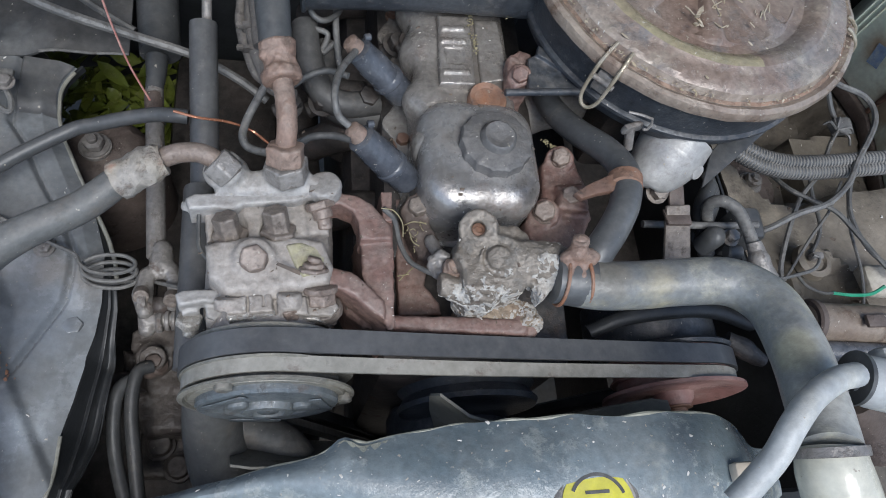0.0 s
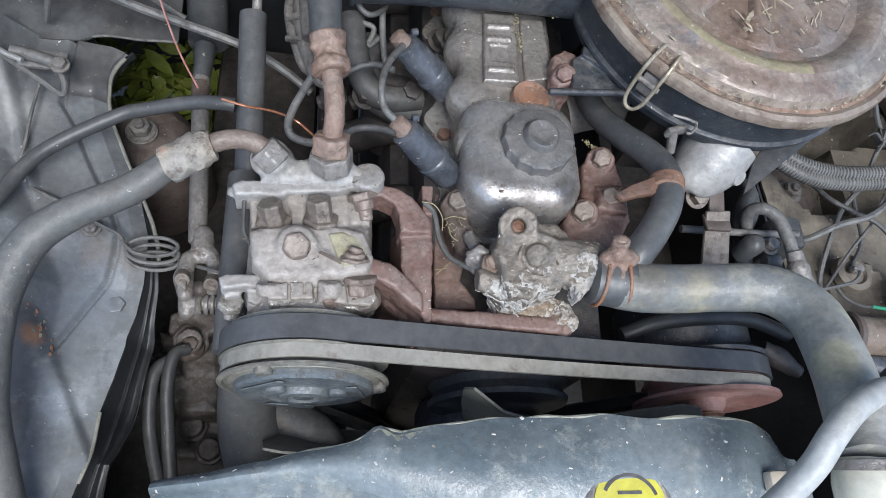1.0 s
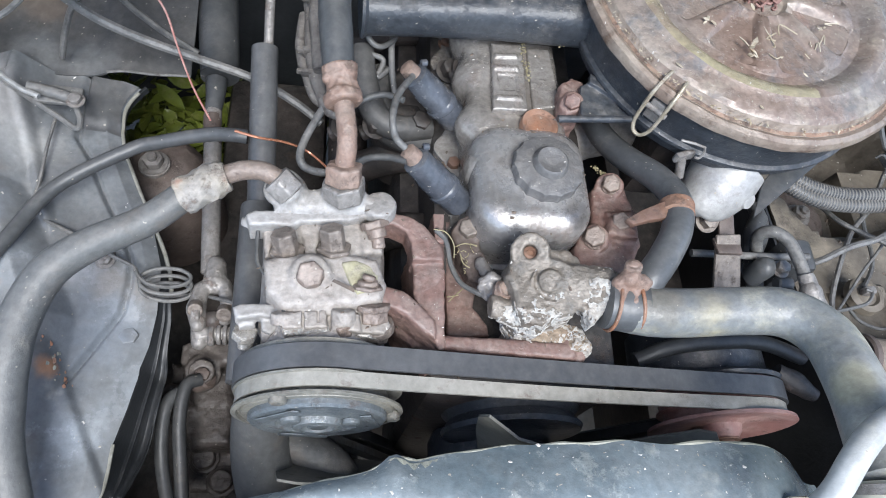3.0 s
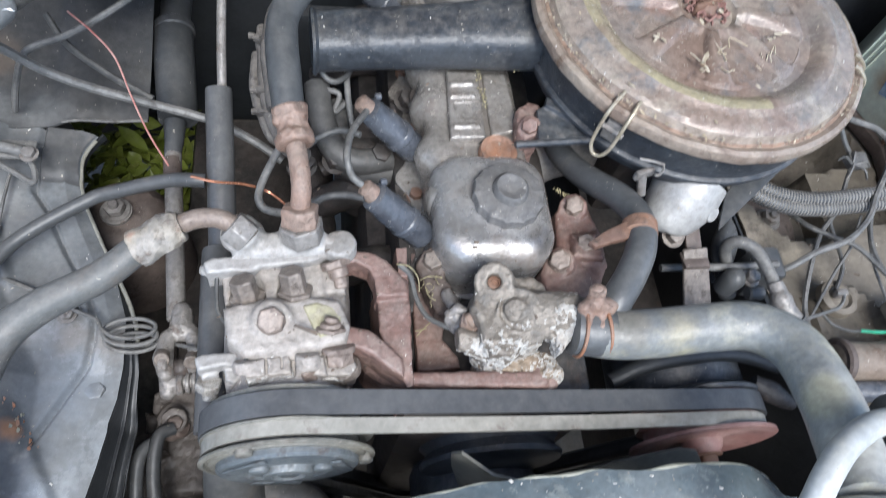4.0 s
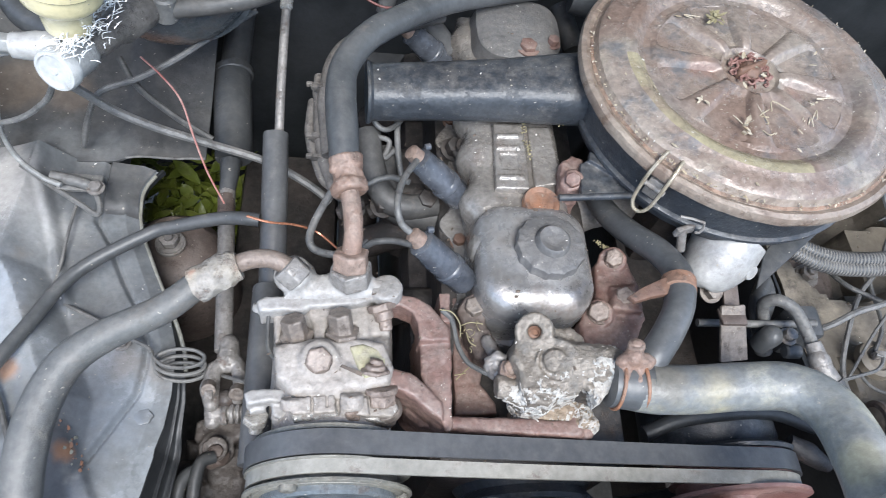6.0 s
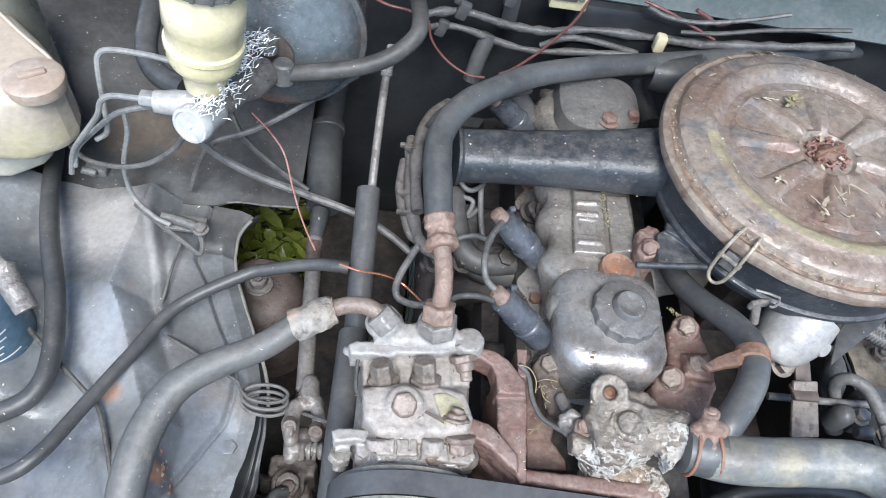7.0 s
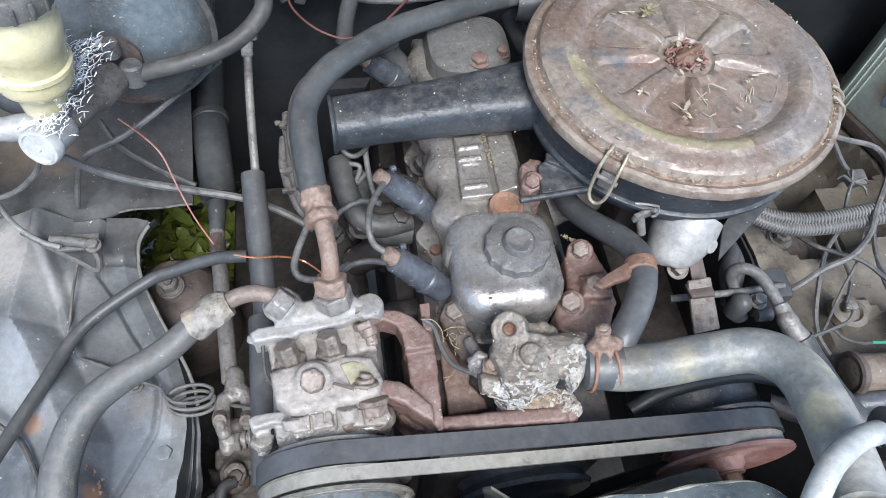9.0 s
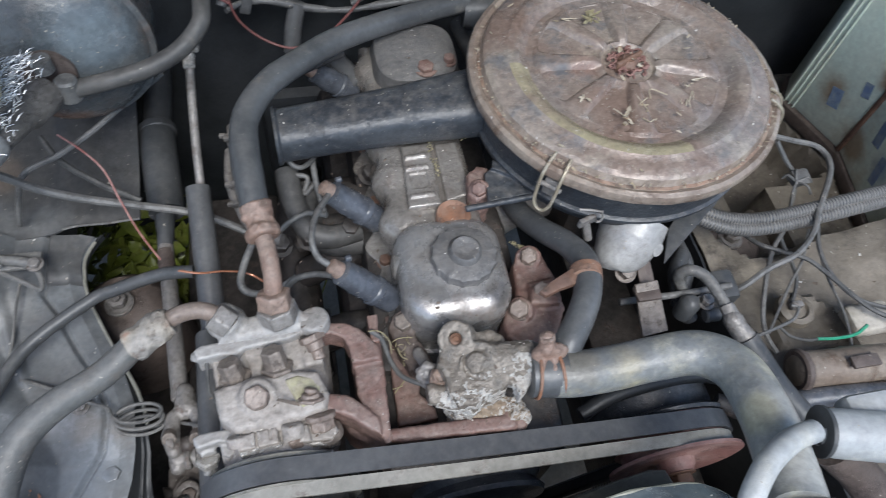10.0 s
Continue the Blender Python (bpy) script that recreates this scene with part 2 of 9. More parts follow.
M = {
    "soil": grimy("soil", (0.06, 0.047, 0.034), (0.10, 0.08, 0.058), (0.035, 0.03, 0.022), 6, 0.95),
    "leaf": grimy("leaf", (0.095, 0.122, 0.018), (0.145, 0.165, 0.030), (0.20, 0.19, 0.06), 24, 0.5, stained=0.42, grime=0.2, dust=0),
    # the pale-blue stain tone stands for sky reflected in the gloss paint
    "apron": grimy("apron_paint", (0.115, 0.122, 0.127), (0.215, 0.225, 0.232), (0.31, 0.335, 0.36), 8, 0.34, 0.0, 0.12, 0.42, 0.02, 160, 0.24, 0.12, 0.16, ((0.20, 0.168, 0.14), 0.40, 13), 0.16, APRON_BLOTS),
    "apron_brown": grimy("dusty_apron", (0.105, 0.090, 0.070), (0.190, 0.163, 0.128), (0.052, 0.045, 0.038), 9, 0.75, 0, 0.3, 0.44, 0.03, 140, 0.28, 0.1, 0.24, ((0.27, 0.232, 0.178), 0.36, 13), 0.1),
    "cup_brown": grimy("rusty_cup", (0.075, 0.056, 0.047), (0.12, 0.093, 0.08), (0.05, 0.035, 0.03), 18, 0.75, 0, 0.35, 0.42, 0.02, 160, 0.28, 0.08, 0.25),
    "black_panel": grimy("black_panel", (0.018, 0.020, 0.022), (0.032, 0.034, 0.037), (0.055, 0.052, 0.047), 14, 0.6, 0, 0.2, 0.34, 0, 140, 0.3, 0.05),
    "cowl": grimy("cowl_paint", (0.10, 0.125, 0.125), (0.15, 0.175, 0.175), (0.07, 0.075, 0.072), 12, 0.5, 0, 0.15, 0.4, 0.02),
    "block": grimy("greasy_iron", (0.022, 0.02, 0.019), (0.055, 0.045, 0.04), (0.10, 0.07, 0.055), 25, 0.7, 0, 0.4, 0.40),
    "alu": grimy("dirty_aluminium", (0.335, 0.324, 0.310), (0.265, 0.251, 0.235), (0.18, 0.153, 0.132), 22, 0.66, 0.08, 0.28, 0.40, 0.04, 220, 0.28, 0.2, 0.28, ((0.25, 0.19, 0.158), 0.38, 20), 0.16),
    "cover_alu": grimy("valve_cover_aluminium", (0.36, 0.34, 0.315), (0.24, 0.215, 0.19), (0.10, 0.08, 0.066), 13, 0.36, 0.45, 0.36, 0.44, 0.04, 220, 0.36, 0.25, 0.30, ((0.17, 0.11, 0.085), 0.37, 17), 0.16),
    "ferrule": grimy("corroded_ferrule", (0.27, 0.25, 0.225), (0.33, 0.29, 0.23), (0.18, 0.14, 0.115), 40, 0.72, 0.05, 0.5, 0.46, 0.03, 180, 0.22, 0.16, 0.26, ((0.30, 0.17, 0.12), 0.40, 40), 0.06),
    "cast": grimy("cast_aluminium", (0.325, 0.296, 0.268), (0.25, 0.224, 0.198), (0.160, 0.130, 0.110), 20, 0.70, 0.05, 0.28, 0.42, 0.04, 220, 0.30, 0.2, 0.30, ((0.25, 0.175, 0.14), 0.42, 16), 0.16),
    "bright": grimy("bright_worn_metal", (0.46, 0.445, 0.41), (0.34, 0.315, 0.28), (0.17, 0.13, 0.10), 50, 0.45, 0.35, 0.4, 0.46, 0.03, 180, 0.25, 0.1, 0.3),
    "thermo": grimy("corroded_aluminium", (0.175, 0.150, 0.122), (0.235, 0.208, 0.175), (0.31, 0.295, 0.27), 24, 0.6, 0.2, 0.6, 0.42, 0.03, 200, 0.26, 0.15, 0.32, ((0.145, 0.105, 0.08), 0.40, 18), 0.14),
    "gear_brown": grimy("oily_brown_casting", (0.062, 0.052, 0.047), (0.10, 0.086, 0.078), (0.042, 0.034, 0.030), 18, 0.6, 0, 0.5, 0.42, 0.02, 160, 0.25, 0.15, 0.25, ((0.14, 0.12, 0.105), 0.34, 20), 0.14),
    "clip_wire": grimy("clip_wire", (0.30, 0.26, 0.19), (0.38, 0.34, 0.27), (0.19, 0.13, 0.09), 50, 0.4, 0.3, 0.3, 0.42, 0, 200, 0.15, 0.05),
    "taped": grimy("dusty_tape", (0.10, 0.090, 0.080), (0.155, 0.14, 0.125), (0.06, 0.05, 0.045), 40, 0.75, 0, 0.4, 0.44, 0.03, 200, 0.25, 0.2, 0.3),
    "nut_brown": grimy("brown_nut", (0.185, 0.142, 0.116), (0.245, 0.198, 0.168), (0.125, 0.092, 0.075), 40, 0.6, 0.08, 0.4, 0.42, 0.02, 220, 0.2, 0.18, 0.3),
    "raw_edge": grimy("raw_metal_edge", (0.24, 0.235, 0.20), (0.32, 0.315, 0.275), (0.13, 0.115, 0.09), 40, 0.6, 0.1, 0.3, 0.42, 0, 200, 0.25, 0.1),
    "dull_red": grimy("dull_red_wire", (0.15, 0.05, 0.045), (0.20, 0.085, 0.078), (0.12, 0.08, 0.075), 40, 0.6),
    "loom": grimy("dusty_loom", (0.075, 0.075, 0.075), (0.125, 0.123, 0.12), (0.25, 0.245, 0.235), 30, 0.6, 0, 0.4, 0.40, 0.05, 180, 0.25, 0.25, 0.3),
    "column": grimy("dark_column_paint", (0.045, 0.047, 0.049), (0.068, 0.069, 0.070), (0.095, 0.09, 0.083), 18, 0.6, 0, 0.2, 0.38, 0.01, 140, 0.24, 0.06, 0.2),
    "filler": grimy("flaking_filler", (0.30, 0.27, 0.22), (0.42, 0.39, 0.33), (0.20, 0.15, 0.11), 30, 0.85, 0, 0.4, 0.42, 0.03, 160, 0.2, 0.1, 0.25, None, 0.12, FILLER_BLOTS),
    "crust_tan": grimy("tan_corrosion", (0.27, 0.215, 0.155), (0.19, 0.14, 0.10), (0.38, 0.35, 0.30), 34, 0.95, 0, 0.6, 0.42, 0.03, 240, 0.2, 0, 0.3, None, 0.12),
    "crust": grimy("white_corrosion", (0.46, 0.445, 0.41), (0.33, 0.30, 0.265), (0.60, 0.60, 0.59), 60, 1.0, 0, 0.5, 0.42, 0, 300, 0.2, 0, 0.3),
    "rust": grimy("red_rust", (0.155, 0.088, 0.072), (0.225, 0.152, 0.130), (0.092, 0.062, 0.053), 16, 0.66, 0, 0.30, 0.42, 0.03, 240, 0.24, 0.26, 0.30, ((0.27, 0.198, 0.165), 0.38, 22), 0.16),
    "rust_dark": grimy("dark_rust", (0.13, 0.075, 0.055), (0.2, 0.11, 0.07), (0.08, 0.06, 0.05), 30, 0.8, 0, 0.4, 0.42),
    "rust_orange": grimy("orange_rust", (0.25, 0.115, 0.062), (0.245, 0.15, 0.105), (0.12, 0.078, 0.06), 34, 0.78, 0, 0.4, 0.42, 0.02, 200, 0.22, 0.15),
    "rust_pipe": grimy("copper_brown_pipe", (0.205, 0.132, 0.100), (0.25, 0.185, 0.150), (0.135, 0.094, 0.074), 24, 0.66, 0.0, 0.5, 0.42, 0.03, 220, 0.22, 0.2, 0.3, ((0.28, 0.235, 0.20), 0.36, 26), 0.12),
    "lid": grimy("rusty_lid", (0.195, 0.138, 0.110), (0.275, 0.235, 0.200), (0.120, 0.121, 0.125), 10, 0.42, 0.08, 0.30, 0.46, 0.05, 180, 0.28, 0.06, 0.34, ((0.34, 0.295, 0.235), 0.40, 20), 0.10, LID_BLOTS),
    "lid_rim": grimy("lid_rim", (0.20, 0.15, 0.12), (0.30, 0.25, 0.205), (0.15, 0.10, 0.07), 26, 0.5, 0.1, 0.4, 0.44, 0.04, 180, 0.2, 0.12, 0.28, ((0.38, 0.33, 0.27), 0.36, 34), 0.06),
    "lid_band": grimy("faded_yellow_band", (0.31, 0.275, 0.175), (0.265, 0.225, 0.155), (0.20, 0.155, 0.12), 16, 0.4, 0, 0.3, 0.45, 0.03, 180, 0.25, 0.12, 0.26, ((0.20, 0.145, 0.11), 0.46, 16), 0.14),
    "black_paint": grimy("worn_black_paint", (0.026, 0.030, 0.037), (0.052, 0.058, 0.066), (0.12, 0.116, 0.112), 22, 0.55, 0, 0.30, 0.40, 0.03, 200, 0.18, 0.2, 0.34, None, 0.12, SNORKEL_BLOTS),
    "rubber": grimy("dusty_rubber", (0.042, 0.041, 0.040), (0.08, 0.077, 0.073), (0.13, 0.118, 0.105), 20, 0.7, 0, 0.2, 0.4, 0.01, 140, 0.3, 0.08, 0.22),
    "hose": grimy("grey_hose", (0.140, 0.150, 0.155), (0.215, 0.226, 0.224), (0.44, 0.42, 0.32), 6, 0.52, 0, 0.25, 0.44, 0.02, 180, 0.24, 0.16, 0.24, ((0.31, 0.285, 0.20), 0.42, 16), 0.12, HOSE_BLOTS),
    "hose_dark": grimy("dark_hose", (0.042, 0.044, 0.046), (0.075, 0.077, 0.078), (0.125, 0.12, 0.112), 12, 0.62, 0, 0.16, 0.36, 0.02, 160, 0.2, 0.10, 0.2, ((0.15, 0.135, 0.115), 0.36, 28), 0.07),
    "belt": grimy("belt_rubber", (0.055, 0.057, 0.061), (0.085, 0.086, 0.088), (0.13, 0.12, 0.113), 30, 0.62, 0, 0.12, 0.34, 0, 140, 0.1, 0.05),
    "belt_dusty": grimy("belt_dusty", (0.23, 0.22, 0.19), (0.30, 0.285, 0.25), (0.17, 0.14, 0.12), 30, 0.85, 0, 0.2, 0.42, 0.01, 160, 0.14, 0.1, 0.2),
    "clutch": grimy("clutch_steel", (0.165, 0.160, 0.140), (0.25, 0.238, 0.20), (0.13, 0.10, 0.08), 24, 0.6, 0.15, 0.35, 0.42, 0.03, 220, 0.26, 0.2, 0.28, ((0.30, 0.29, 0.22), 0.36, 18), 0.14),
    "red_pulley": grimy("red_pulley", (0.24, 0.12, 0.105), (0.31, 0.2, 0.175), (0.14, 0.09, 0.08), 28, 0.7, 0, 0.25, 0.42),
    "shroud": grimy("shroud_paint", (0.105, 0.132, 0.145), (0.185, 0.215, 0.225), (0.36, 0.375, 0.34), 9, 0.40, 0, 0.25, 0.43, 0.04, 160, 0.24, 0.12, 0.22, ((0.46, 0.45, 0.37), 0.36, 15), 0.07),
    "steel": grimy("dull_steel", (0.185, 0.172, 0.160), (0.25, 0.234, 0.218), (0.12, 0.09, 0.073), 34, 0.56, 0.22, 0.4, 0.44, 0.03, 220, 0.28, 0.12, 0.28),
    "tube_grey": grimy("grey_tube", (0.07, 0.071, 0.073), (0.098, 0.098, 0.098), (0.14, 0.133, 0.125), 22, 0.55, 0, 0.15, 0.4, 0.01, 140, 0.22, 0.08, 0.2),
    "white_plastic": grimy("white_plastic", (0.75, 0.75, 0.72), (0.68, 0.67, 0.62), (0.5, 0.48, 0.44), 30, 0.4, 0, 0.1, 0.3, 0, 140, 0.1, 0.1),
    "cream": grimy("yellowed_plastic", (0.60, 0.53, 0.32), (0.68, 0.62, 0.44), (0.45, 0.38, 0.25), 14, 0.32, 0, 0.12, 0.38, 0.03, 160, 0.2, 0.1, 0.15, ((0.40, 0.33, 0.25), 0.36, 20), 0.12),
    "bottle": grimy("bottle_plastic", (0.43, 0.365, 0.295), (0.53, 0.475, 0.39), (0.34, 0.265, 0.21), 6, 0.28, 0, 0.10, 0.42, 0.02, 140, 0.14, 0.12, 0.14, ((0.54, 0.49, 0.25), 0.42, 7), 0.2),
    "tan_cap": grimy("tan_cap", (0.34, 0.26, 0.205), (0.41, 0.335, 0.275), (0.27, 0.20, 0.155), 30, 0.6, 0, 0.2, 0.4, 0.03, 160, 0.25, 0.15, 0.2),
    "blue_can": grimy("blue_canister", (0.085, 0.15, 0.205), (0.115, 0.185, 0.24), (0.17, 0.23, 0.27), 14, 0.4, 0, 0.12, 0.38, 0, 140, 0.12, 0.05),
    "grey_white": grimy("pale_casting", (0.40, 0.395, 0.38), (0.31, 0.305, 0.295), (0.22, 0.20, 0.185), 18, 0.55, 0.1, 0.2, 0.42, 0.03, 160, 0.26, 0.15, 0.25, ((0.24, 0.20, 0.17), 0.36, 30), 0.1),
    "sticker": grimy("dusty_sticker", (0.37, 0.345, 0.215), (0.31, 0.285, 0.20), (0.25, 0.22, 0.175), 50, 0.8, 0, 0.3, 0.48, 0.03, 200, 0.3, 0.2, 0.3, ((0.30, 0.27, 0.235), 0.45, 60), 0.2),
    "oil_cap": grimy("oil_cap_plastic", (0.095, 0.093, 0.092), (0.14, 0.136, 0.132), (0.19, 0.178, 0.162), 22, 0.6, 0, 0.35, 0.38, 0.03, 220, 0.28, 0.2, 0.25, ((0.10, 0.08, 0.07), 0.36, 30), 0.12),
    "booster": grimy("booster_paint", (0.052, 0.057, 0.060), (0.096, 0.104, 0.108), (0.14, 0.10, 0.08), 13, 0.45, 0, 0.3, 0.42, 0.04, 160, 0.28, 0.1, 0.24, None, 0.14, BOOSTER_BLOTS),
    "fan_blade": grimy("fan_blade_paint", (0.11, 0.11, 0.095), (0.17, 0.165, 0.14), (0.08, 0.07, 0.06), 20, 0.6, 0, 0.2, 0.42),
    "bolt_dark": grimy("grimy_bolt", (0.145, 0.122, 0.104), (0.20, 0.168, 0.142), (0.085, 0.066, 0.054), 50, 0.65, 0.12, 0.4, 0.42, 0.02, 200, 0.25, 0.15, 0.3),
    "dome_alu": grimy("polished_cover", (0.44, 0.435, 0.43), (0.33, 0.315, 0.30), (0.16, 0.135, 0.115), 13, 0.44, 0.6, 0.18, 0.44, 0.03, 240, 0.34, 0.30, 0.28, ((0.17, 0.12, 0.095), 0.40, 18), 0.16, DOME_BLOTS),
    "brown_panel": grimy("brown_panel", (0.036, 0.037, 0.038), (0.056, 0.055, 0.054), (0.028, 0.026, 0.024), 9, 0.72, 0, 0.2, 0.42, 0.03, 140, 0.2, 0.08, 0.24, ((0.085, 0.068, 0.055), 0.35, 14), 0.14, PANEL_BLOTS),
    "nest": grimy("rusty_curls", (0.17, 0.085, 0.07), (0.25, 0.14, 0.115), (0.34, 0.25, 0.19), 120, 0.9, 0, 0.3, 0.36, 0, 140, 0, 0),
    "foil": grimy("silver_foil", (0.86, 0.86, 0.85), (0.78, 0.78, 0.77), (0.6, 0.6, 0.6), 60, 0.4, 0.35, 0.3, 0.3, 0, 140, 0, 0),
    "yellow": grimy("yellow_label", (0.6, 0.55, 0.06), (0.52, 0.47, 0.08), (0.4, 0.36, 0.12), 30, 0.5, 0, 0.1, 0.36),
    "battery": grimy("battery_case", (0.60, 0.69, 0.59), (0.66, 0.70, 0.58), (0.46, 0.49, 0.40), 8, 0.35, 0, 0.08, 0.42, 0, 140, 0.16, 0.1, 0.14, ((0.48, 0.39, 0.25), 0.42, 9), 0.16, BATTERY_BLOTS),
    "copper_wire": grimy("bare_copper", (0.62, 0.28, 0.17), (0.5, 0.22, 0.13), (0.36, 0.18, 0.12), 60, 0.4, 0.5, 0.1, 0.4, grime=0, dust=0),
    "red_wire": grimy("faded_red_wire", (0.30, 0.105, 0.085), (0.40, 0.22, 0.19), (0.45, 0.34, 0.30), 60, 0.5, 0, 0.1, 0.40, 0, 160, 0.15, 0),
    "green_wire": grimy("green_wire", (0.02, 0.25, 0.14), (0.04, 0.3, 0.18), (0.1, 0.2, 0.15), 40, 0.5),
    "wire": grimy("dark_wire", (0.05, 0.05, 0.05), (0.1, 0.1, 0.095), (0.17, 0.16, 0.145), 40, 0.7, 0, 0.1, 0.4),
    "wire_grey": grimy("grey_wire", (0.100, 0.100, 0.097), (0.155, 0.151, 0.143), (0.062, 0.055, 0.049), 40, 0.62, 0, 0.3, 0.42, 0.03, 220, 0.26, 0.14, 0.28),
    "boot": grimy("plug_boot_rubber", (0.045, 0.050, 0.060), (0.085, 0.092, 0.106), (0.17, 0.165, 0.155), 35, 0.42, 0, 0.25, 0.38, 0.02, 180, 0.2, 0.14, 0.25),
    "blue_ink": grimy("blue_ink", (0.13, 0.185, 0.30), (0.17, 0.225, 0.32), (0.25, 0.30, 0.33), 40, 0.5, 0, 0.1, 0.5, 0, 140, 0.2, 0),
    "groove_rust": grimy("groove_rust", (0.225, 0.135, 0.090), (0.26, 0.19, 0.14), (0.135, 0.095, 0.075), 34, 0.8, 0, 0.4, 0.50, 0.06, 140, 0.3, 0.1),
    "bottle_low": grimy("stained_plastic", (0.46, 0.45, 0.40), (0.56, 0.54, 0.44), (0.34, 0.32, 0.26), 7, 0.36, 0, 0.1, 0.44, 0.02, 140, 0.2, 0.1, 0.15, ((0.56, 0.50, 0.30), 0.36, 9), 0.14),
    "grit": grimy("pale_grit", (0.50, 0.47, 0.42), (0.62, 0.60, 0.57), (0.33, 0.28, 0.22), 60, 0.9, 0, 0.2, 0.42, 0, 140, 0, 0),
    "dirt": grimy("dirt_crumbs", (0.10, 0.08, 0.065), (0.17, 0.13, 0.10), (0.05, 0.04, 0.033), 60, 0.95, 0, 0.2, 0.42, 0, 140, 0, 0),
    "hub": grimy("hub_steel", (0.115, 0.132, 0.142), (0.18, 0.198, 0.205), (0.10, 0.08, 0.068), 26, 0.5, 0.15, 0.4, 0.42, 0.03, 220, 0.28, 0.14, 0.3),
    "bottle_dirty": grimy("dirty_plastic", (0.17, 0.165, 0.14), (0.26, 0.25, 0.20), (0.12, 0.11, 0.095), 9, 0.4, 0, 0.1, 0.42, 0.02, 140, 0.22, 0.1, 0.15, ((0.42, 0.38, 0.20), 0.33, 10), 0.12),
    "hose_plain": grimy("plain_grey_hose", (0.080, 0.082, 0.081), (0.118, 0.118, 0.112), (0.175, 0.162, 0.14), 11, 0.68, 0, 0.25, 0.40, 0.02, 180, 0.26, 0.16, 0.22, ((0.175, 0.145, 0.118), 0.40, 18), 0.13),
    "conduit": grimy("conduit_plastic", (0.30, 0.288, 0.268), (0.37, 0.356, 0.332), (0.19, 0.172, 0.15), 16, 0.55, 0, 0.1, 0.42, 0.02, 160, 0.26, 0.1, 0.2),
    "dry_leaf": grimy("dry_yellow_leaf", (0.28, 0.245, 0.14), (0.23, 0.20, 0.115), (0.17, 0.135, 0.082), 60, 0.85, 0, 0.3, 0.42, 0, 160, 0, 0),
    "end_plug": grimy("pale_plug", (0.50, 0.51, 0.50), (0.42, 0.42, 0.41), (0.3, 0.29, 0.27), 30, 0.5, 0, 0.2, 0.4, 0, 160, 0.15, 0.1),
    "peeled": grimy("peeled_paint", (0.22, 0.228, 0.19), (0.32, 0.31, 0.24), (0.14, 0.15, 0.13), 22, 0.6, 0, 0.4, 0.45, 0.03, 160, 0.24, 0.1, 0.28),
    "hose_pale": grimy("pale_hose", (0.30, 0.315, 0.32), (0.39, 0.40, 0.395), (0.46, 0.455, 0.41), 9, 0.6, 0, 0.15, 0.42, 0.01, 160, 0.18, 0.1, 0.2, None, 0.09),
    "horn_tin": grimy("rusty_tin", (0.165, 0.125, 0.095), (0.215, 0.178, 0.14), (0.11, 0.07, 0.05), 18, 0.7, 0, 0.35, 0.44, 0.03, 160, 0.25, 0.1, 0.25),
    "pipe_pale": grimy("pale_pipe", (0.22, 0.222, 0.215), (0.29, 0.288, 0.275), (0.13, 0.115, 0.10), 40, 0.5, 0.1, 0.3, 0.42, 0, 200, 0.28, 0.08, 0.26),
    "hose_mid": grimy("black_grey_hose", (0.06, 0.063, 0.066), (0.10, 0.103, 0.105), (0.17, 0.165, 0.15), 10, 0.58, 0, 0.15, 0.38, 0.015, 160, 0.2, 0.10, 0.18, ((0.20, 0.175, 0.145), 0.34, 26), 0.08),
    "litter": grimy("dry_leaf_bits", (0.32, 0.265, 0.18), (0.46, 0.41, 0.33), (0.22, 0.15, 0.085), 40, 0.9, 0, 0.2, 0.45, 0, 140, 0, 0),
}


# ---- mesh helpers ----
def part(name, bm, material, parent=None, label=""):
    """Link a bmesh as one mesh object, under a thing or a part."""
    me = bpy.data.meshes.new(name)
    bmesh.ops.recalc_face_normals(bm, faces=bm.faces)
    bm.to_mesh(me)
    bm.free()
    me.materials.append(M[material])
    me.shade_smooth()
    me.set_sharp_from_angle(angle=radians(38))
    ob = new(name, me)
    if parent is not None:
        ob.parent = parent
        if parent.type == "EMPTY":
            ob.matrix_parent_inverse = parent.matrix_basis.inverted()
    if label:
        ob["label"] = label
    return ob


def thing(name, label, category, loc, group=""):
    e = new(name)
    e.empty_display_size = 0.02
    e.matrix_basis = Matrix.Translation(loc)
    return tagged(e, label, category, group)


def solo(name, bm, material, label, category, group="", kind=""):
    return tagged(part(name, bm, material), label, category, group, kind)


def aim(origin, axis, spin=0.0):
    """A matrix whose z runs along axis, at origin."""
    q = Vector(axis).normalized().to_track_quat("Z", "Y")
    return Matrix.Translation(origin) @ q.to_matrix().to_4x4() @ Matrix.Rotation(radians(spin), 4, "Z")


def join(*bms):
    out = bms[0]
    for o in bms[1:]:
        me = bpy.data.meshes.new("tmp")
        o.to_mesh(me)
        o.free()
        out.from_mesh(me)
        bpy.data.meshes.remove(me)
    return out


def moved(bm, m):
    bmesh.ops.transform(bm, matrix=m, verts=bm.verts)
    return bm


def rough_up(bm, amp, scale=40.0):
    bm.normal_update()
    for v in bm.verts:
        v.co += v.normal * (amp * noise.noise(v.co * scale))
    return bm


def rings(loops, closed_ends=True, wrap=True):
    """Skin a row of rings of equal count."""
    bm = bmesh.new()
    vs = [[bm.verts.new(p) for p in loop] for loop in loops]
    k = len(vs[0])
    for a, b in zip(vs, vs[1:]):
        for i in range(k if wrap else k - 1):
            j = (i + 1) % k
            bm.faces.new((a[i], a[j], b[j], b[i]))
    if closed_ends and wrap:
        bm.faces.new(vs[0])
        bm.faces.new(vs[-1])
    return bm


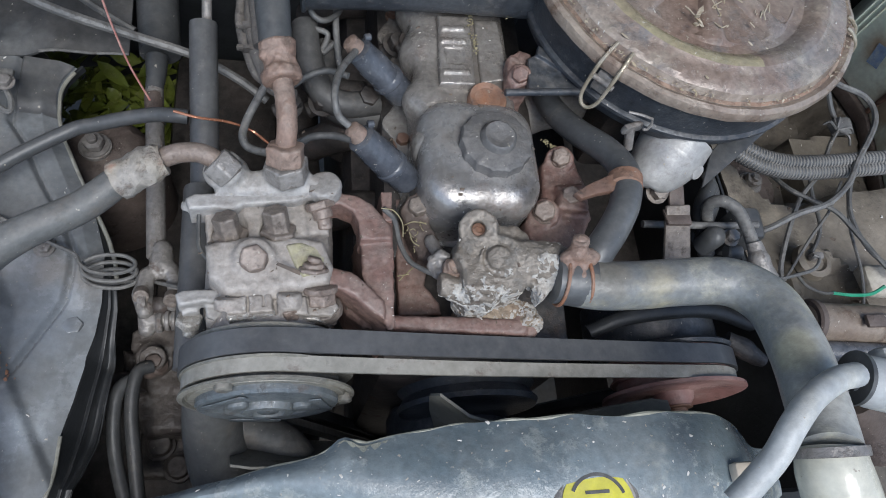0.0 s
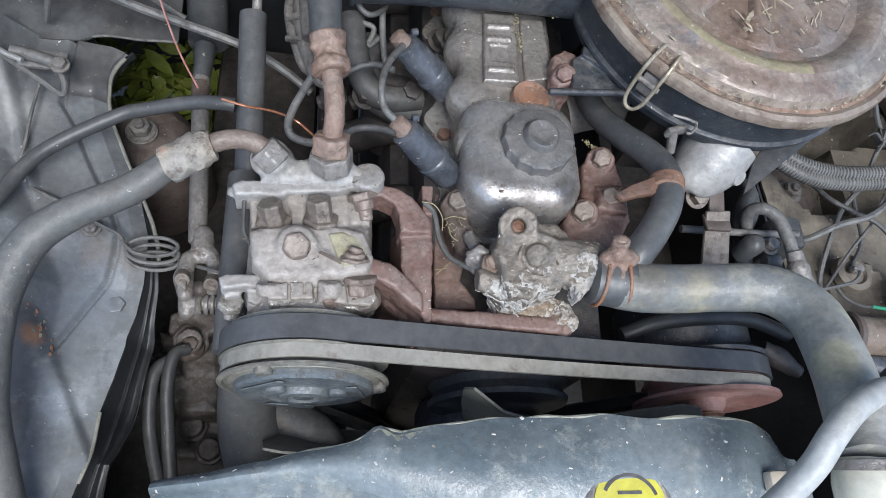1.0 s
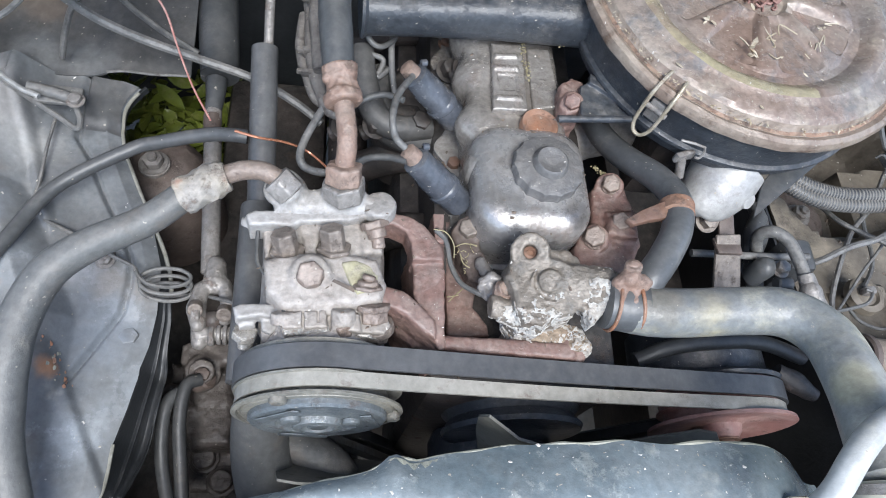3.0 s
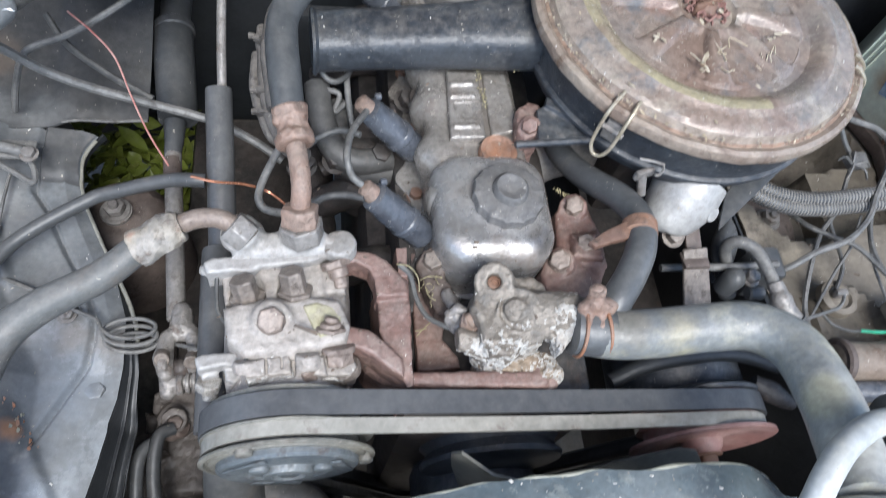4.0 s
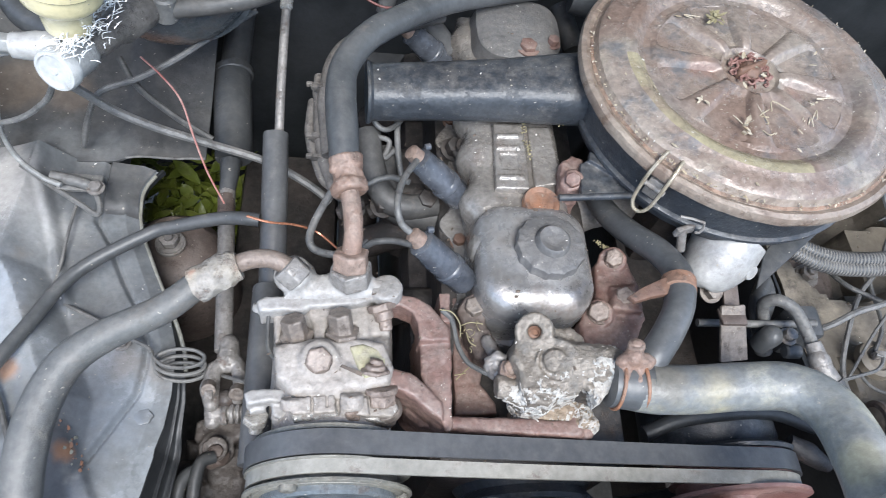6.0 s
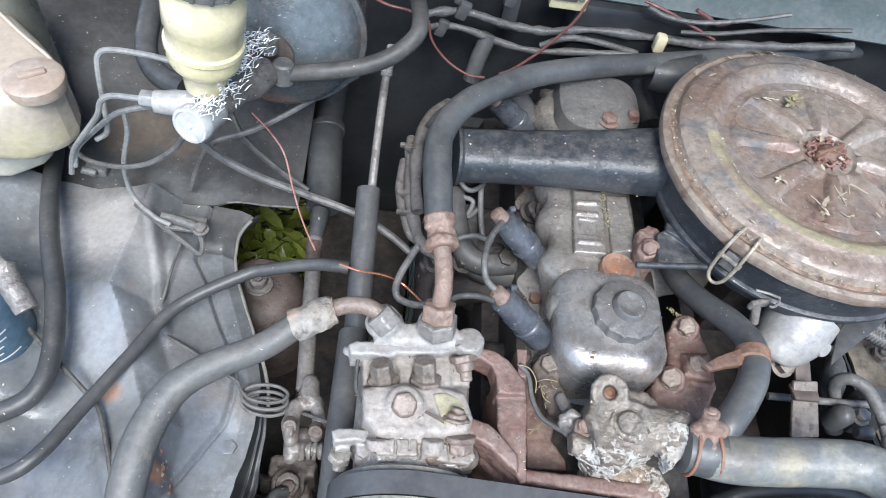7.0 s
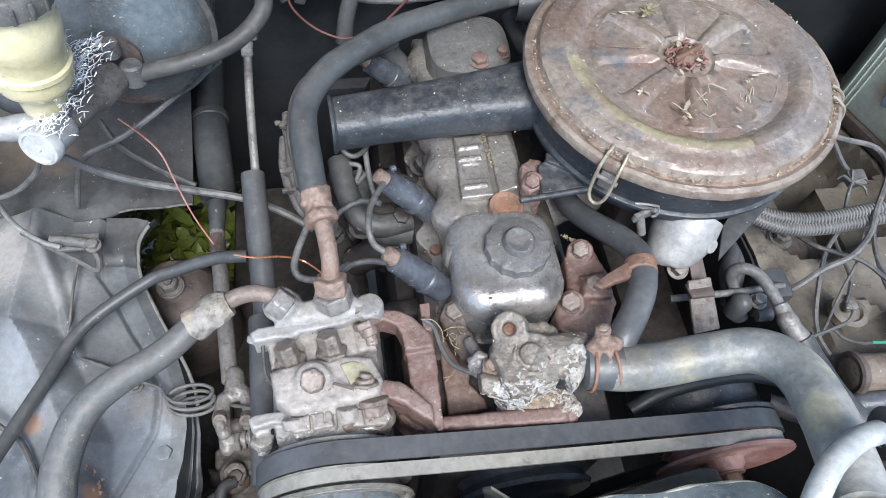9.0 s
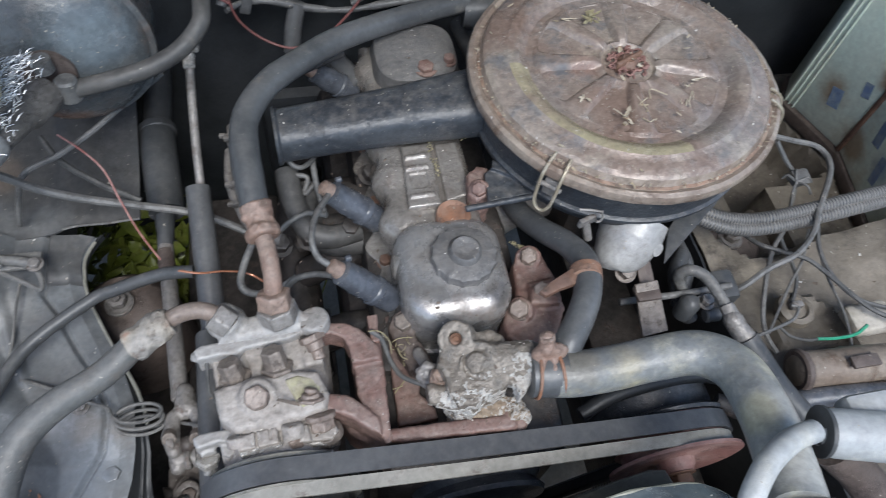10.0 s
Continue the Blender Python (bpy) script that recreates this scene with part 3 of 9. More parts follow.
def spline(points, res=6):
    """Catmull-Rom through the points."""
    p = [Vector(q) for q in points]
    p = [2 * p[0] - p[1]] + p + [2 * p[-1] - p[-2]]
    out = []
    for i in range(1, len(p) - 2):
        a, b, c, d = p[i - 1:i + 3]
        for s in range(res):
            t = s / res
            out.append(0.5 * (2 * b + (c - a) * t + (2 * a - 5 * b + 4 * c - d) * t * t + (3 * b - a - 3 * c + d) * t ** 3))
    out.append(p[-2])
    return out


def tube(points, radius, seg=12, res=6, ribs=0.0, pitch=0.0, wob=0.0):
    """A round tube along a smooth curve; radius: a number or one for each point. ribs, pitch: corrugation."""
    path = spline(points, res)
    n = len(points)
    if pitch:
        fine = []
        for a, b in zip(path, path[1:]):
            k = max(1, round((b - a).length / pitch * 2))
            fine += [a.lerp(b, i / k) for i in range(k)]
        path = fine + [path[-1]]
    loops, up = [], Vector((0.13, 0.21, 1)).normalized()
    for i, c in enumerate(path):
        d = (path[min(i + 1, len(path) - 1)] - path[max(i - 1, 0)]).normalized()
        side = d.cross(up)
        if side.length < 1e-4:
            side = d.orthogonal()
        side.normalize()
        up = side.cross(d).normalized()
        f = i / (len(path) - 1) * (n - 1)
        r = radius if isinstance(radius, (int, float)) else radius[int(f)] * (1 - f % 1) + radius[min(int(f) + 1, n - 1)] * (f % 1)
        if pitch:
            r *= 1 + (ribs if i % 2 else 0)
        if wob:
            r *= 1 + wob * noise.noise(c * 60)
        loops.append([c + r * (math.cos(a) * side + math.sin(a) * up) for a in (2 * math.pi * k / seg for k in range(seg))])
    return rings(loops)


def lathe(profile, m=None, seg=32):
    """Turn (radius, height) pairs about z, then place by m."""
    loops = [[(max(r, 1e-4) * math.cos(2 * math.pi * k / seg), max(r, 1e-4) * math.sin(2 * math.pi * k / seg), h) for k in range(seg)] for r, h in profile]
    bm = rings(loops)
    return moved(bm, m) if m is not None else bm


def slab(outline, z0, z1, bevel=0.0, m=None, segs=2):
    """A plate of any outline."""
    bm = rings([[(x, y, z0) for x, y in outline], [(x, y, z1) for x, y in outline]])
    if bevel:
        bmesh.ops.recalc_face_normals(bm, faces=bm.faces)
        edges = [e for e in bm.edges if e.calc_face_angle(0) > 0.5]
        bmesh.ops.bevel(bm, geom=edges, offset=bevel, segments=segs, affect="EDGES", profile=0.5)
    return moved(bm, m) if m is not None else bm


def box(sx, sy, sz, m=None, bevel=0.0):
    """A box centred on its base."""
    return slab([(-sx / 2, -sy / 2), (sx / 2, -sy / 2), (sx / 2, sy / 2), (-sx / 2, sy / 2)], 0, sz, bevel, m)


def oval(cx, cy, a, b, z, power=2.0, seg=40):
    out = []
    for k in range(seg):
        t = 2 * math.pi * k / seg
        c, s = math.cos(t), math.sin(t)
        out.append((cx + a * math.copysign(abs(c) ** (2 / power), c), cy + b * math.copysign(abs(s) ** (2 / power), s), z))
    return out


def bolt(origin, axis, r=0.008, h=0.006, washer=True, spin=10.0):
    """A hexagon head on a washer."""
    bm = slab([(r * math.cos(math.pi / 3 * k), r * math.sin(math.pi / 3 * k)) for k in range(6)], 0.0012, h, r * 0.12)
    if washer:
        bm = join(bm, lathe([(r * 1.35, 0), (r * 1.35, 0.0012), (r * 0.9, 0.0014)], None, 20))
    return moved(bm, aim(origin, axis, spin))


def between(a, b, r, seg=16):
    """A straight rod with slightly rounded ends."""
    a, b = Vector(a), Vector(b)
    h = (b - a).length
    e = min(r * 0.2, h * 0.2)
    return lathe([(r - e, 0), (r, e), (r, h - e), (r - e, h)], aim(a, b - a), seg)


# ---- cast shapes: rounded solids blended into one skin ----
def ball(c, r):
    return lambda x, y, z: np.sqrt((x - c[0]) ** 2 + (y - c[1]) ** 2 + (z - c[2]) ** 2) - r


def rod(a, b, r0, r1=None):
    """A round bar with domed ends, tapering from r0 to r1."""
    r1 = r0 if r1 is None else r1
    d = [q - p for p, q in zip(a, b)]
    n = sum(k * k for k in d)

    def field(x, y, z):
        t = np.clip(((x - a[0]) * d[0] + (y - a[1]) * d[1] + (z - a[2]) * d[2]) / n, 0, 1)
        return np.sqrt((x - a[0] - t * d[0]) ** 2 + (y - a[1] - t * d[1]) ** 2 + (z - a[2] - t * d[2]) ** 2) - (r0 + (r1 - r0) * t)
    return field


def drum(a, b, r, e=0.001, hexed=False):
    """A flat-ended cylinder from a to b with edges rounded by e; hexed: six-sided."""
    ax = (Vector(b) - Vector(a)).normalized()
    h = (Vector(b) - Vector(a)).length / 2
    c = (Vector(a) + Vector(b)) / 2
    u = ax.orthogonal().normalized()
    w = ax.cross(u)

    def field(x, y, z):
        X, Y, Z = x - c.x, y - c.y, z - c.z
        t = X * ax.x + Y * ax.y + Z * ax.z
        p, q = X * u.x + Y * u.y + Z * u.z, X * w.x + Y * w.y + Z * w.z
        if hexed:
            rad = np.maximum(np.maximum(np.abs(p), np.abs(0.5 * p + 0.866 * q)), np.abs(0.5 * p - 0.866 * q)) - r + e
        else:
            rad = np.sqrt(p * p + q * q) - r + e
        cap = np.abs(t) - h + e
        return np.minimum(np.maximum(rad, cap), 0) + np.sqrt(np.maximum(rad, 0) ** 2 + np.maximum(cap, 0) ** 2) - e
    return field


def prism(outline, z0, z1, e=0.002, lean=(0.0, 0.0)):
    """An upright plate of any outline, edges rounded by e; lean: how its top tilts along x and y."""
    n = len(outline)
    cx, cy = sum(p[0] for p in outline) / n, sum(p[1] for p in outline) / n

    def field(x, y, z):
        d = np.full(np.broadcast(x, y).shape, 1e9)
        inside = np.ones(d.shape)
        for i in range(n):
            (ax, ay), (bx, by) = outline[i], outline[i - 1]
            ex, ey = bx - ax, by - ay
            t = np.clip(((x - ax) * ex + (y - ay) * ey) / (ex * ex + ey * ey), 0, 1)
            d = np.minimum(d, (x - ax - t * ex) ** 2 + (y - ay - t * ey) ** 2)
            c1, c2, c3 = y >= ay, y < by, ex * (y - ay) > ey * (x - ax)
            inside = np.where((c1 & c2 & c3) | (~c1 & ~c2 & ~c3), -inside, inside)
        flat = inside * np.sqrt(d) + e
        top = z1 + lean[0] * (x - cx) + lean[1] * (y - cy)
        cap = np.maximum(z - top, z0 - z) + e
        return np.minimum(np.maximum(flat, cap), 0) + np.sqrt(np.maximum(flat, 0) ** 2 + np.maximum(cap, 0) ** 2) - e
    return field


def blend(k, *fields):
    """Solids run together with fillets of about k."""
    def field(x, y, z):
        d = fields[0](x, y, z)
        for f in fields[1:]:
            o = f(x, y, z)
            h = np.maximum(k - np.abs(d - o), 0) / k
            d = np.minimum(d, o) - h * h * k * 0.25
        return d
    return field


def less(field, *cuts, k=0.001):
    """A solid with others cut out of it."""
    def out(x, y, z):
        d = field(x, y, z)
        for f in cuts:
            o = -f(x, y, z)
            h = np.maximum(k - np.abs(d - o), 0) / k
            d = np.maximum(d, o) + h * h * k * 0.25
        return d
    return out


def lumps(x, y, z, size, seed=0):
    """Smooth random values from 0 to 1 in lumps of that size."""
    rs = np.random.RandomState(seed)
    table = rs.rand(4096)
    x, y, z = np.broadcast_arrays(x / size, y / size, z / size)
    i, j, k = np.floor(x).astype(int), np.floor(y).astype(int), np.floor(z).astype(int)
    u, v, w = x - i, y - j, z - k
    u, v, w = u * u * (3 - 2 * u), v * v * (3 - 2 * v), w * w * (3 - 2 * w)

    def at(a, b, c):
        return table[((i + a) * 73856093 ^ (j + b) * 19349663 ^ (k + c) * 83492791) % 4096]
    low = (at(0, 0, 0) * (1 - u) + at(1, 0, 0) * u) * (1 - v) + (at(0, 1, 0) * (1 - u) + at(1, 1, 0) * u) * v
    top = (at(0, 0, 1) * (1 - u) + at(1, 0, 1) * u) * (1 - v) + (at(0, 1, 1) * (1 - u) + at(1, 1, 1) * u) * v
    return low * (1 - w) + top * w


def worn(field, amp, size=0.006, seed=0):
    """The uneven skin of a casting."""
    return lambda x, y, z: field(x, y, z) + amp * (lumps(x, y, z, size, seed) + 0.5 * lumps(x, y, z, size * 0.42, seed + 1) - 0.75)


def skin(field, lo, hi, h=0.0012):
    """The surface of a solid inside a box, as a mesh of small even faces."""
    ax = [np.arange(a, b + h, h) for a, b in zip(lo, hi)]
    n = [len(a) for a in ax]
    step = 6
    mid = [a[0] + h * (np.arange(0, len(a), step) + (step - 1) / 2) for a in ax]
    rough = np.broadcast_to(field(mid[0][:, None, None], mid[1][None, :, None], mid[2][None, None, :]), [len(m) for m in mid])
    d = np.repeat(np.repeat(np.repeat(rough, step, 0), step, 1), step, 2)[:n[0], :n[1], :n[2]].copy()
    near = np.repeat(np.repeat(np.repeat(np.abs(rough) < step * h * 1.05 + 0.002, step, 0), step, 1), step, 2)[:n[0], :n[1], :n[2]]
    at = np.nonzero(near)
    d[at] = field(ax[0][at[0]], ax[1][at[1]], ax[2][at[2]])
    for k in range(3):
        edge = [slice(None)] * 3
        for side in (0, -1):
            edge[k] = side
            d[tuple(edge)] = np.maximum(d[tuple(edge)], h * 0.3)
    neg = d < 0
    count = sum(neg[a:neg.shape[0] - 1 + a, b:neg.shape[1] - 1 + b, c:neg.shape[2] - 1 + c].astype(np.int8) for a in (0, 1) for b in (0, 1) for c in (0, 1))
    cell = np.argwhere((count > 0) & (count < 8))
    total, hits = np.zeros((len(cell), 3)), np.zeros(len(cell))
    for k in range(3):
        o1, o2 = [q for q in range(3) if q != k]
        for a in (0, 1):
            for b in (0, 1):
                p = np.zeros(3, int)
                p[o1], p[o2] = a, b
                q = p.copy()
                q[k] = 1
                da, db = d[tuple((cell + p).T)], d[tuple((cell + q).T)]
                cross = (da < 0) != (db < 0)
                t = np.where(cross, da / np.where(cross, da - db, 1), 0)
                place = np.tile(p.astype(float), (len(cell), 1))
                place[:, k] = t
                total += place * cross[:, None]
                hits += cross
    verts = (cell + total / hits[:, None]) * h + np.array([a[0] for a in ax])
    number = np.full(count.shape, -1)
    number[tuple(cell.T)] = np.arange(len(cell))
    faces = []
    for k in range(3):
        o1, o2 = [q for q in range(3) if q != k]
        one = [slice(None)] * 3
        two = [slice(None)] * 3
        one[k], two[k] = slice(0, -1), slice(1, None)
        e = np.argwhere(neg[tuple(one)] != neg[tuple(two)])
        e = e[(e[:, o1] > 0) & (e[:, o2] > 0) & (e[:, o1] < count.shape[o1]) & (e[:, o2] < count.shape[o2])]
        ring = []
        for a, b in ((1, 1), (0, 1), (0, 0), (1, 0)):
            q = e.copy()
            q[:, o1] -= a
            q[:, o2] -= b
            ring.append(number[tuple(q.T)])
        faces.append(np.stack(ring, 1))
    me = bpy.data.meshes.new("tmp")
    me.from_pydata(verts.tolist(), [], np.concatenate(faces).tolist())
    bm = bmesh.new()
    bm.from_mesh(me)
    bpy.data.meshes.remove(me)
    return bm


def bar_chain(points, radii, k=0.003):
    """Round bars end to end."""
    return blend(k, *[rod(a, b, r0, r1) for a, b, r0, r1 in zip(points, points[1:], radii, radii[1:])])


UP = (0, 0, 1)


# ---- setting: ground, aprons, firewall, front ----
def smooth(a, b, x):
    t = min(1.0, max(0.0, (x - a) / (b - a)))
    return t * t * (3 - 2 * t)


def sheet(nx, ny, place, thick=0.003):
    """A pressed sheet from a function of (u, v)."""
    bm = bmesh.new()
    g = [[bm.verts.new(place(i / nx, j / ny)) for i in range(nx + 1)] for j in range(ny + 1)]
    for j in range(ny):
        for i in range(nx):
            bm.faces.new((g[j][i], g[j][i + 1], g[j + 1][i + 1], g[j + 1][i]))
    bm.normal_update()
    geo = bmesh.ops.solidify(bm, geom=bm.faces[:], thickness=thick)
    return bm


tagged(part("ground", sheet(60, 60, lambda u, v: Vector((30000 * (u - 0.5) ** 5 + 0.6 * (u - 0.5), 30000 * (v - 0.5) ** 5 + 0.6 * (v - 0.5), 0.02 * noise.noise(Vector((u * 30, v * 30, 0))))), 0.02), "soil"),
       "bare brown soil under the car", "ground", kind="structure")


def along(pts):
    """x as a function of y through plan points, given from the rear to the front."""
    q = sorted((p[1], p[0]) for p in pts)
    ys, xs = [k[0] for k in q], [k[1] for k in q]
    return lambda y: float(np.interp(y, ys, xs))


# plan lines of the left wing panel: its raw lip, the edge of its upper face, a lapped seam and a pressed ridge
lip_x = along([(-0.190, 0.53), (-0.194, 0.464), (-0.202, 0.454), (-0.2095, 0.441), (-0.2120, 0.425), (-0.2100, 0.402), (-0.2045, 0.381), (-0.1925, 0.355), (-0.164, 0.298), (-0.153, 0.279), (-0.148, 0.258), (-0.144, 0.219), (-0.146, 0.175), (-0.152, 0.12), (-0.165, 0.04), (-0.20, -0.16)])
fold_x = along([(-0.191, 0.53), (-0.195, 0.464), (-0.203, 0.454), (-0.2105, 0.441), (-0.2130, 0.425), (-0.2110, 0.402), (-0.2055, 0.381), (-0.1935, 0.355), (-0.166, 0.296), (-0.155, 0.260), (-0.154, 0.219), (-0.157, 0.191), (-0.162, 0.171), (-0.162, 0.164), (-0.166, 0.136), (-0.172, 0.106), (-0.172, 0.068), (-0.235, -0.16)])
seam_x = along([(-0.245, 0.55, 0), (-0.246, 0.388, 0.648), (-0.229, 0.363, 0.648), (-0.217, 0.337, 0.648), (-0.205, 0.315, 0.648), (-0.193, 0.296, 0.648), (-0.180, 0.264, 0.646), (-0.178, 0.244, 0.646), (-0.181, 0.217, 0.646), (-0.225, 0.13, 0), (-0.33, 0.08, 0)])
ridge_x = along([(-0.30, 0.60, 0), (-0.307, 0.377, 0.670), (-0.308, 0.330, 0.670), (-0.293, 0.308, 0.670), (-0.277, 0.276, 0.670), (-0.265, 0.250, 0.670), (-0.243, 0.207, 0.670), (-0.245, 0.10, 0), (-0.25, -0.16, 0)])
rib_x = along([(-0.236, 0.204, 0.655), (-0.225, 0.181, 0.655), (-0.205, 0.141, 0.655), (-0.184, 0.098, 0.655), (-0.168, 0.066, 0.655)])
crest_x = along([(-0.300, 0.431, 0.660), (-0.288, 0.396, 0.660), (-0.274, 0.356, 0.660), (-0.263, 0.324, 0.660), (-0.248, 0.287, 0.660)])


def left_height(x, y):
    """Pressed facets that meet at creases, and a lapped seam."""
    r, f = ridge_x(y), fold_x(y)
    if x < r:
        z = np.interp(x, (-0.80, -0.50, r - 0.10, r - 0.06, r), (0.80, 0.712, 0.660, 0.654, 0.675))
    else:
        z = np.interp(x, (r, r + 0.030, r + 0.034, max(f - 0.012, r + 0.05), max(f, r + 0.06)), (0.675, 0.646, 0.6455, 0.641, 0.634))
    z -= 0.010 * smooth(0.230, 0.200, y) * smooth(-0.30, -0.34, x) + 0.008 * smooth(0.17, 0.145, y) * smooth(-0.30, -0.34, x)
    z -= 0.010 * smooth(0.30, 0.16, y)
    z -= 0.03 * smooth(0.468, 0.482, y) * smooth(-0.30, -0.25, x)
    d = x - seam_x(y)
    lap = smooth(0.135, 0.165, y) * smooth(0.50, 0.46, y)
    z -= lap * (0.0025 * smooth(-0.003, 0.003, d) + 0.0045 * smooth(0.0045, 0.0, abs(d)))
    z += 0.007 * smooth(0.004, -0.004, x - rib_x(y)) * smooth(-0.06, -0.05, x - rib_x(y)) * smooth(0.19, 0.165, y)
    c = x - crest_x(y)
    z += 0.006 * smooth(0.009, 0.0, abs(c)) * smooth(0.275, 0.30, y) * smooth(0.47, 0.43, y)
    z += 0.003 * noise.noise(Vector((x * 14, y * 14, 0))) + 0.0010 * noise.noise(Vector((x * 50, y * 50, 2))) + 0.002 * noise.noise(Vector((x * 28, y * 22, 7)))
    return z


def left_apron(u, v):
    y = -0.15 + 0.607 * v
    e = fold_x(y)
    x = e - (e + 0.75) * (1 - u) ** 1.7
    return Vector((x, y, left_height(x, y)))


def left_flange(u, v):
    """The turned-down side: steep face, a small step, and the raw lip."""
    y = -0.15 + 0.612 * v
    a, e = fold_x(y), lip_x(y)
    w = smooth(0.006, 0.03, e - a)
    x = a + (e - a) * (0.30 * smooth(0, 0.3, u) + 0.25 * smooth(0.3, 0.55, u) + 0.45 * smooth(0.55, 1, u))
    z = left_height(a, y) - 0.004 - w * (0.045 * smooth(0.0, 0.3, u) - 0.010 * smooth(0.3, 0.5, u) + 0.030 * smooth(0.5, 0.7, u) - 0.012 * smooth(0.7, 1.0, u)) - 0.006 * u
    return Vector((x, y, z))


apron_left = tagged(part("inner_fender_left", sheet(240, 260, left_apron), "apron"), "grey-blue painted inner wing panel with worn patches and sky sheen coloured in", "inner fender", kind="structure")
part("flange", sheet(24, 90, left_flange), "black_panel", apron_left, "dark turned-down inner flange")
rnd = random.Random(88)
for k in range(26):
    t = rnd.random()
    x, y = -0.2275 + 0.018 * t + rnd.gauss(0, 0.0022), 0.188 - 0.042 * t + rnd.gauss(0, 0.002)
    w = 0.0005 + rnd.random() ** 3 * 0.0020
    ring = [(w * (0.6 + 0.6 * rnd.random()) * math.cos(q * 0.785), w * (0.9 + 0.9 * rnd.random()) * math.sin(q * 0.785)) for q in range(8)]
    part("rust_flake", slab(ring, 0.0, 0.0004, 0, Matrix.Translation((x, y, left_height(x, y) + 0.0004)) @ Matrix.Rotation(0.4, 4, "Z")), "rust_orange" if k % 3 else "peeled", apron_left, "flaking orange rust")


def edge_panel(u, v):
    """The lapped strip between the seam and the opening, its shade put into a darker grey."""
    y = 0.398 + 0.058 * v
    a, e = seam_x(y) + 0.0015, fold_x(y) - 0.0005
    x = a + (e - a) * u
    return Vector((x, y, left_height(x, y) + 0.004 - 0.004 * smooth(0.25, 0.0, v)))


part("edge_panel", sheet(16, 30, edge_panel, 0.0015), "tube_grey", apron_left, "lapped strip beside the opening, coloured dark for the shade on its slope")
# the darker bulkhead panel behind the apron
bulkhead_end = -0.152


def bulkhead(u, v):
    """Darker panel from the front lip over the opening back to the firewall."""
    x0 = -0.47
    x = x0 + (bulkhead_end - x0) * u
    y = 0.454 + 0.012 * smooth(0.6, 1.0, u) * (1 - v) + 0.246 * v
    return Vector((x, y, 0.648 + 0.003 * smooth(0.0, 0.06, v) + 0.05 * smooth(0.0, 1.0, v) + 0.05 * smooth(0.55, 0.0, u) * smooth(0.2, 0.8, v) + 0.006 * smooth(0.05, 0.0, abs(u - 0.8) - 0.03)))


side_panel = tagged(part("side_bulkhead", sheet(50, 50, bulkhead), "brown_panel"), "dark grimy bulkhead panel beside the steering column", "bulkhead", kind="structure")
part("front_lip", tube([bulkhead(u, 0.0) + Vector((0, -0.001, 0.001)) for u in np.linspace(0.76, 1.0, 6)], 0.0014, 8, 3), "wire_grey", side_panel, "pale raw edge over the opening")
# a raw lip along the panel's inner edge
part("lip", tube([left_flange(0.0 if v > 0.8 else (0.8 - v) / 0.16, v) + Vector((0.0008, 0, 0.003)) for v in np.linspace(0.64, 0.985, 26)], 0.0019, 8, 3), "raw_edge", apron_left, "pale raw metal lip")
part("fold_lip", tube([left_flange(0.0, v) + Vector((0, 0, 0.0035)) for v in np.linspace(0.33, 0.42, 6)], 0.0016, 8, 3), "raw_edge", apron_left)


# plan of the battery base: rear, middle and front corner
(B0X, B0Y, _), (B1X, B1Y, _), (B2X, B2Y, _) = (0.761, 0.626, 0.570), (0.798, 0.518, 0.570), (0.764, 0.332, 0.570)


def right_height(x, y):
    z = 0.648 + 0.10 * smooth(0.60, 0.85, x)
    z += 0.012 * noise.noise(Vector((x * 9, y * 9, 5))) + 0.003 * noise.noise(Vector((x * 40, y * 40, 1)))
    z -= 0.07 * smooth(0.075, 0.055, math.hypot(x - 0.562, y - 0.392))
    hx, hy, _ = (0.632, 0.426, 0.660)
    z -= 0.14 * smooth(1.25, 0.9, max(abs(x - hx) / 0.03, abs(y - hy) / 0.048))
    z += 0.012 * smooth(0.004, 0.0, abs(math.hypot(x - 0.548, y - 0.215) - 0.045) - 0.004)
    z -= 0.24 * smooth(-0.012, 0.012, y - 0.462 - 0.10 * (x - 0.5))
    line = np.interp(y, (0.30, B2Y, B1Y, B0Y, 0.70), (B2X + 0.02, B2X, B1X, B0X, B0X - 0.02))
    z += (0.545 - z) * smooth(-0.022, -0.008, x - line) * smooth(B2Y - 0.05, B2Y - 0.02, y)
    z += (min(z, 0.555) - z) * smooth(0.555, 0.60, x) * smooth(0.335, 0.365, y)
    return z + 0.03 * smooth(0.16, 0.10, y)


def right_apron(u, v):
    y = -0.15 + 0.85 * v
    e = 0.470 + 0.02 * smooth(0.2, 0.1, y)
    x = e + (1.15 - e) * u
    return Vector((x, y, right_height(x, y)))


apron_right = tagged(part("inner_fender_right", sheet(90, 110, right_apron), "apron_brown"), "dusty brown inner wing panel with rust", "inner fender", kind="structure")
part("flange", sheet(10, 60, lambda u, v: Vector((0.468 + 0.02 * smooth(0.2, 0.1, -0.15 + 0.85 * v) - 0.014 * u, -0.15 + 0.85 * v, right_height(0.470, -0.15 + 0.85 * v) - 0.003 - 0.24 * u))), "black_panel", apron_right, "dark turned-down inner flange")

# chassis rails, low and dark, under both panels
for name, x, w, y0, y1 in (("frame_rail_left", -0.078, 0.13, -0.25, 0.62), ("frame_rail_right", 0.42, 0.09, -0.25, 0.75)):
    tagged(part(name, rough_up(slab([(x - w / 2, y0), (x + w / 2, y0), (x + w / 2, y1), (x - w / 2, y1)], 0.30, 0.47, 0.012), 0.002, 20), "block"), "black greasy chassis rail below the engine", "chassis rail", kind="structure")

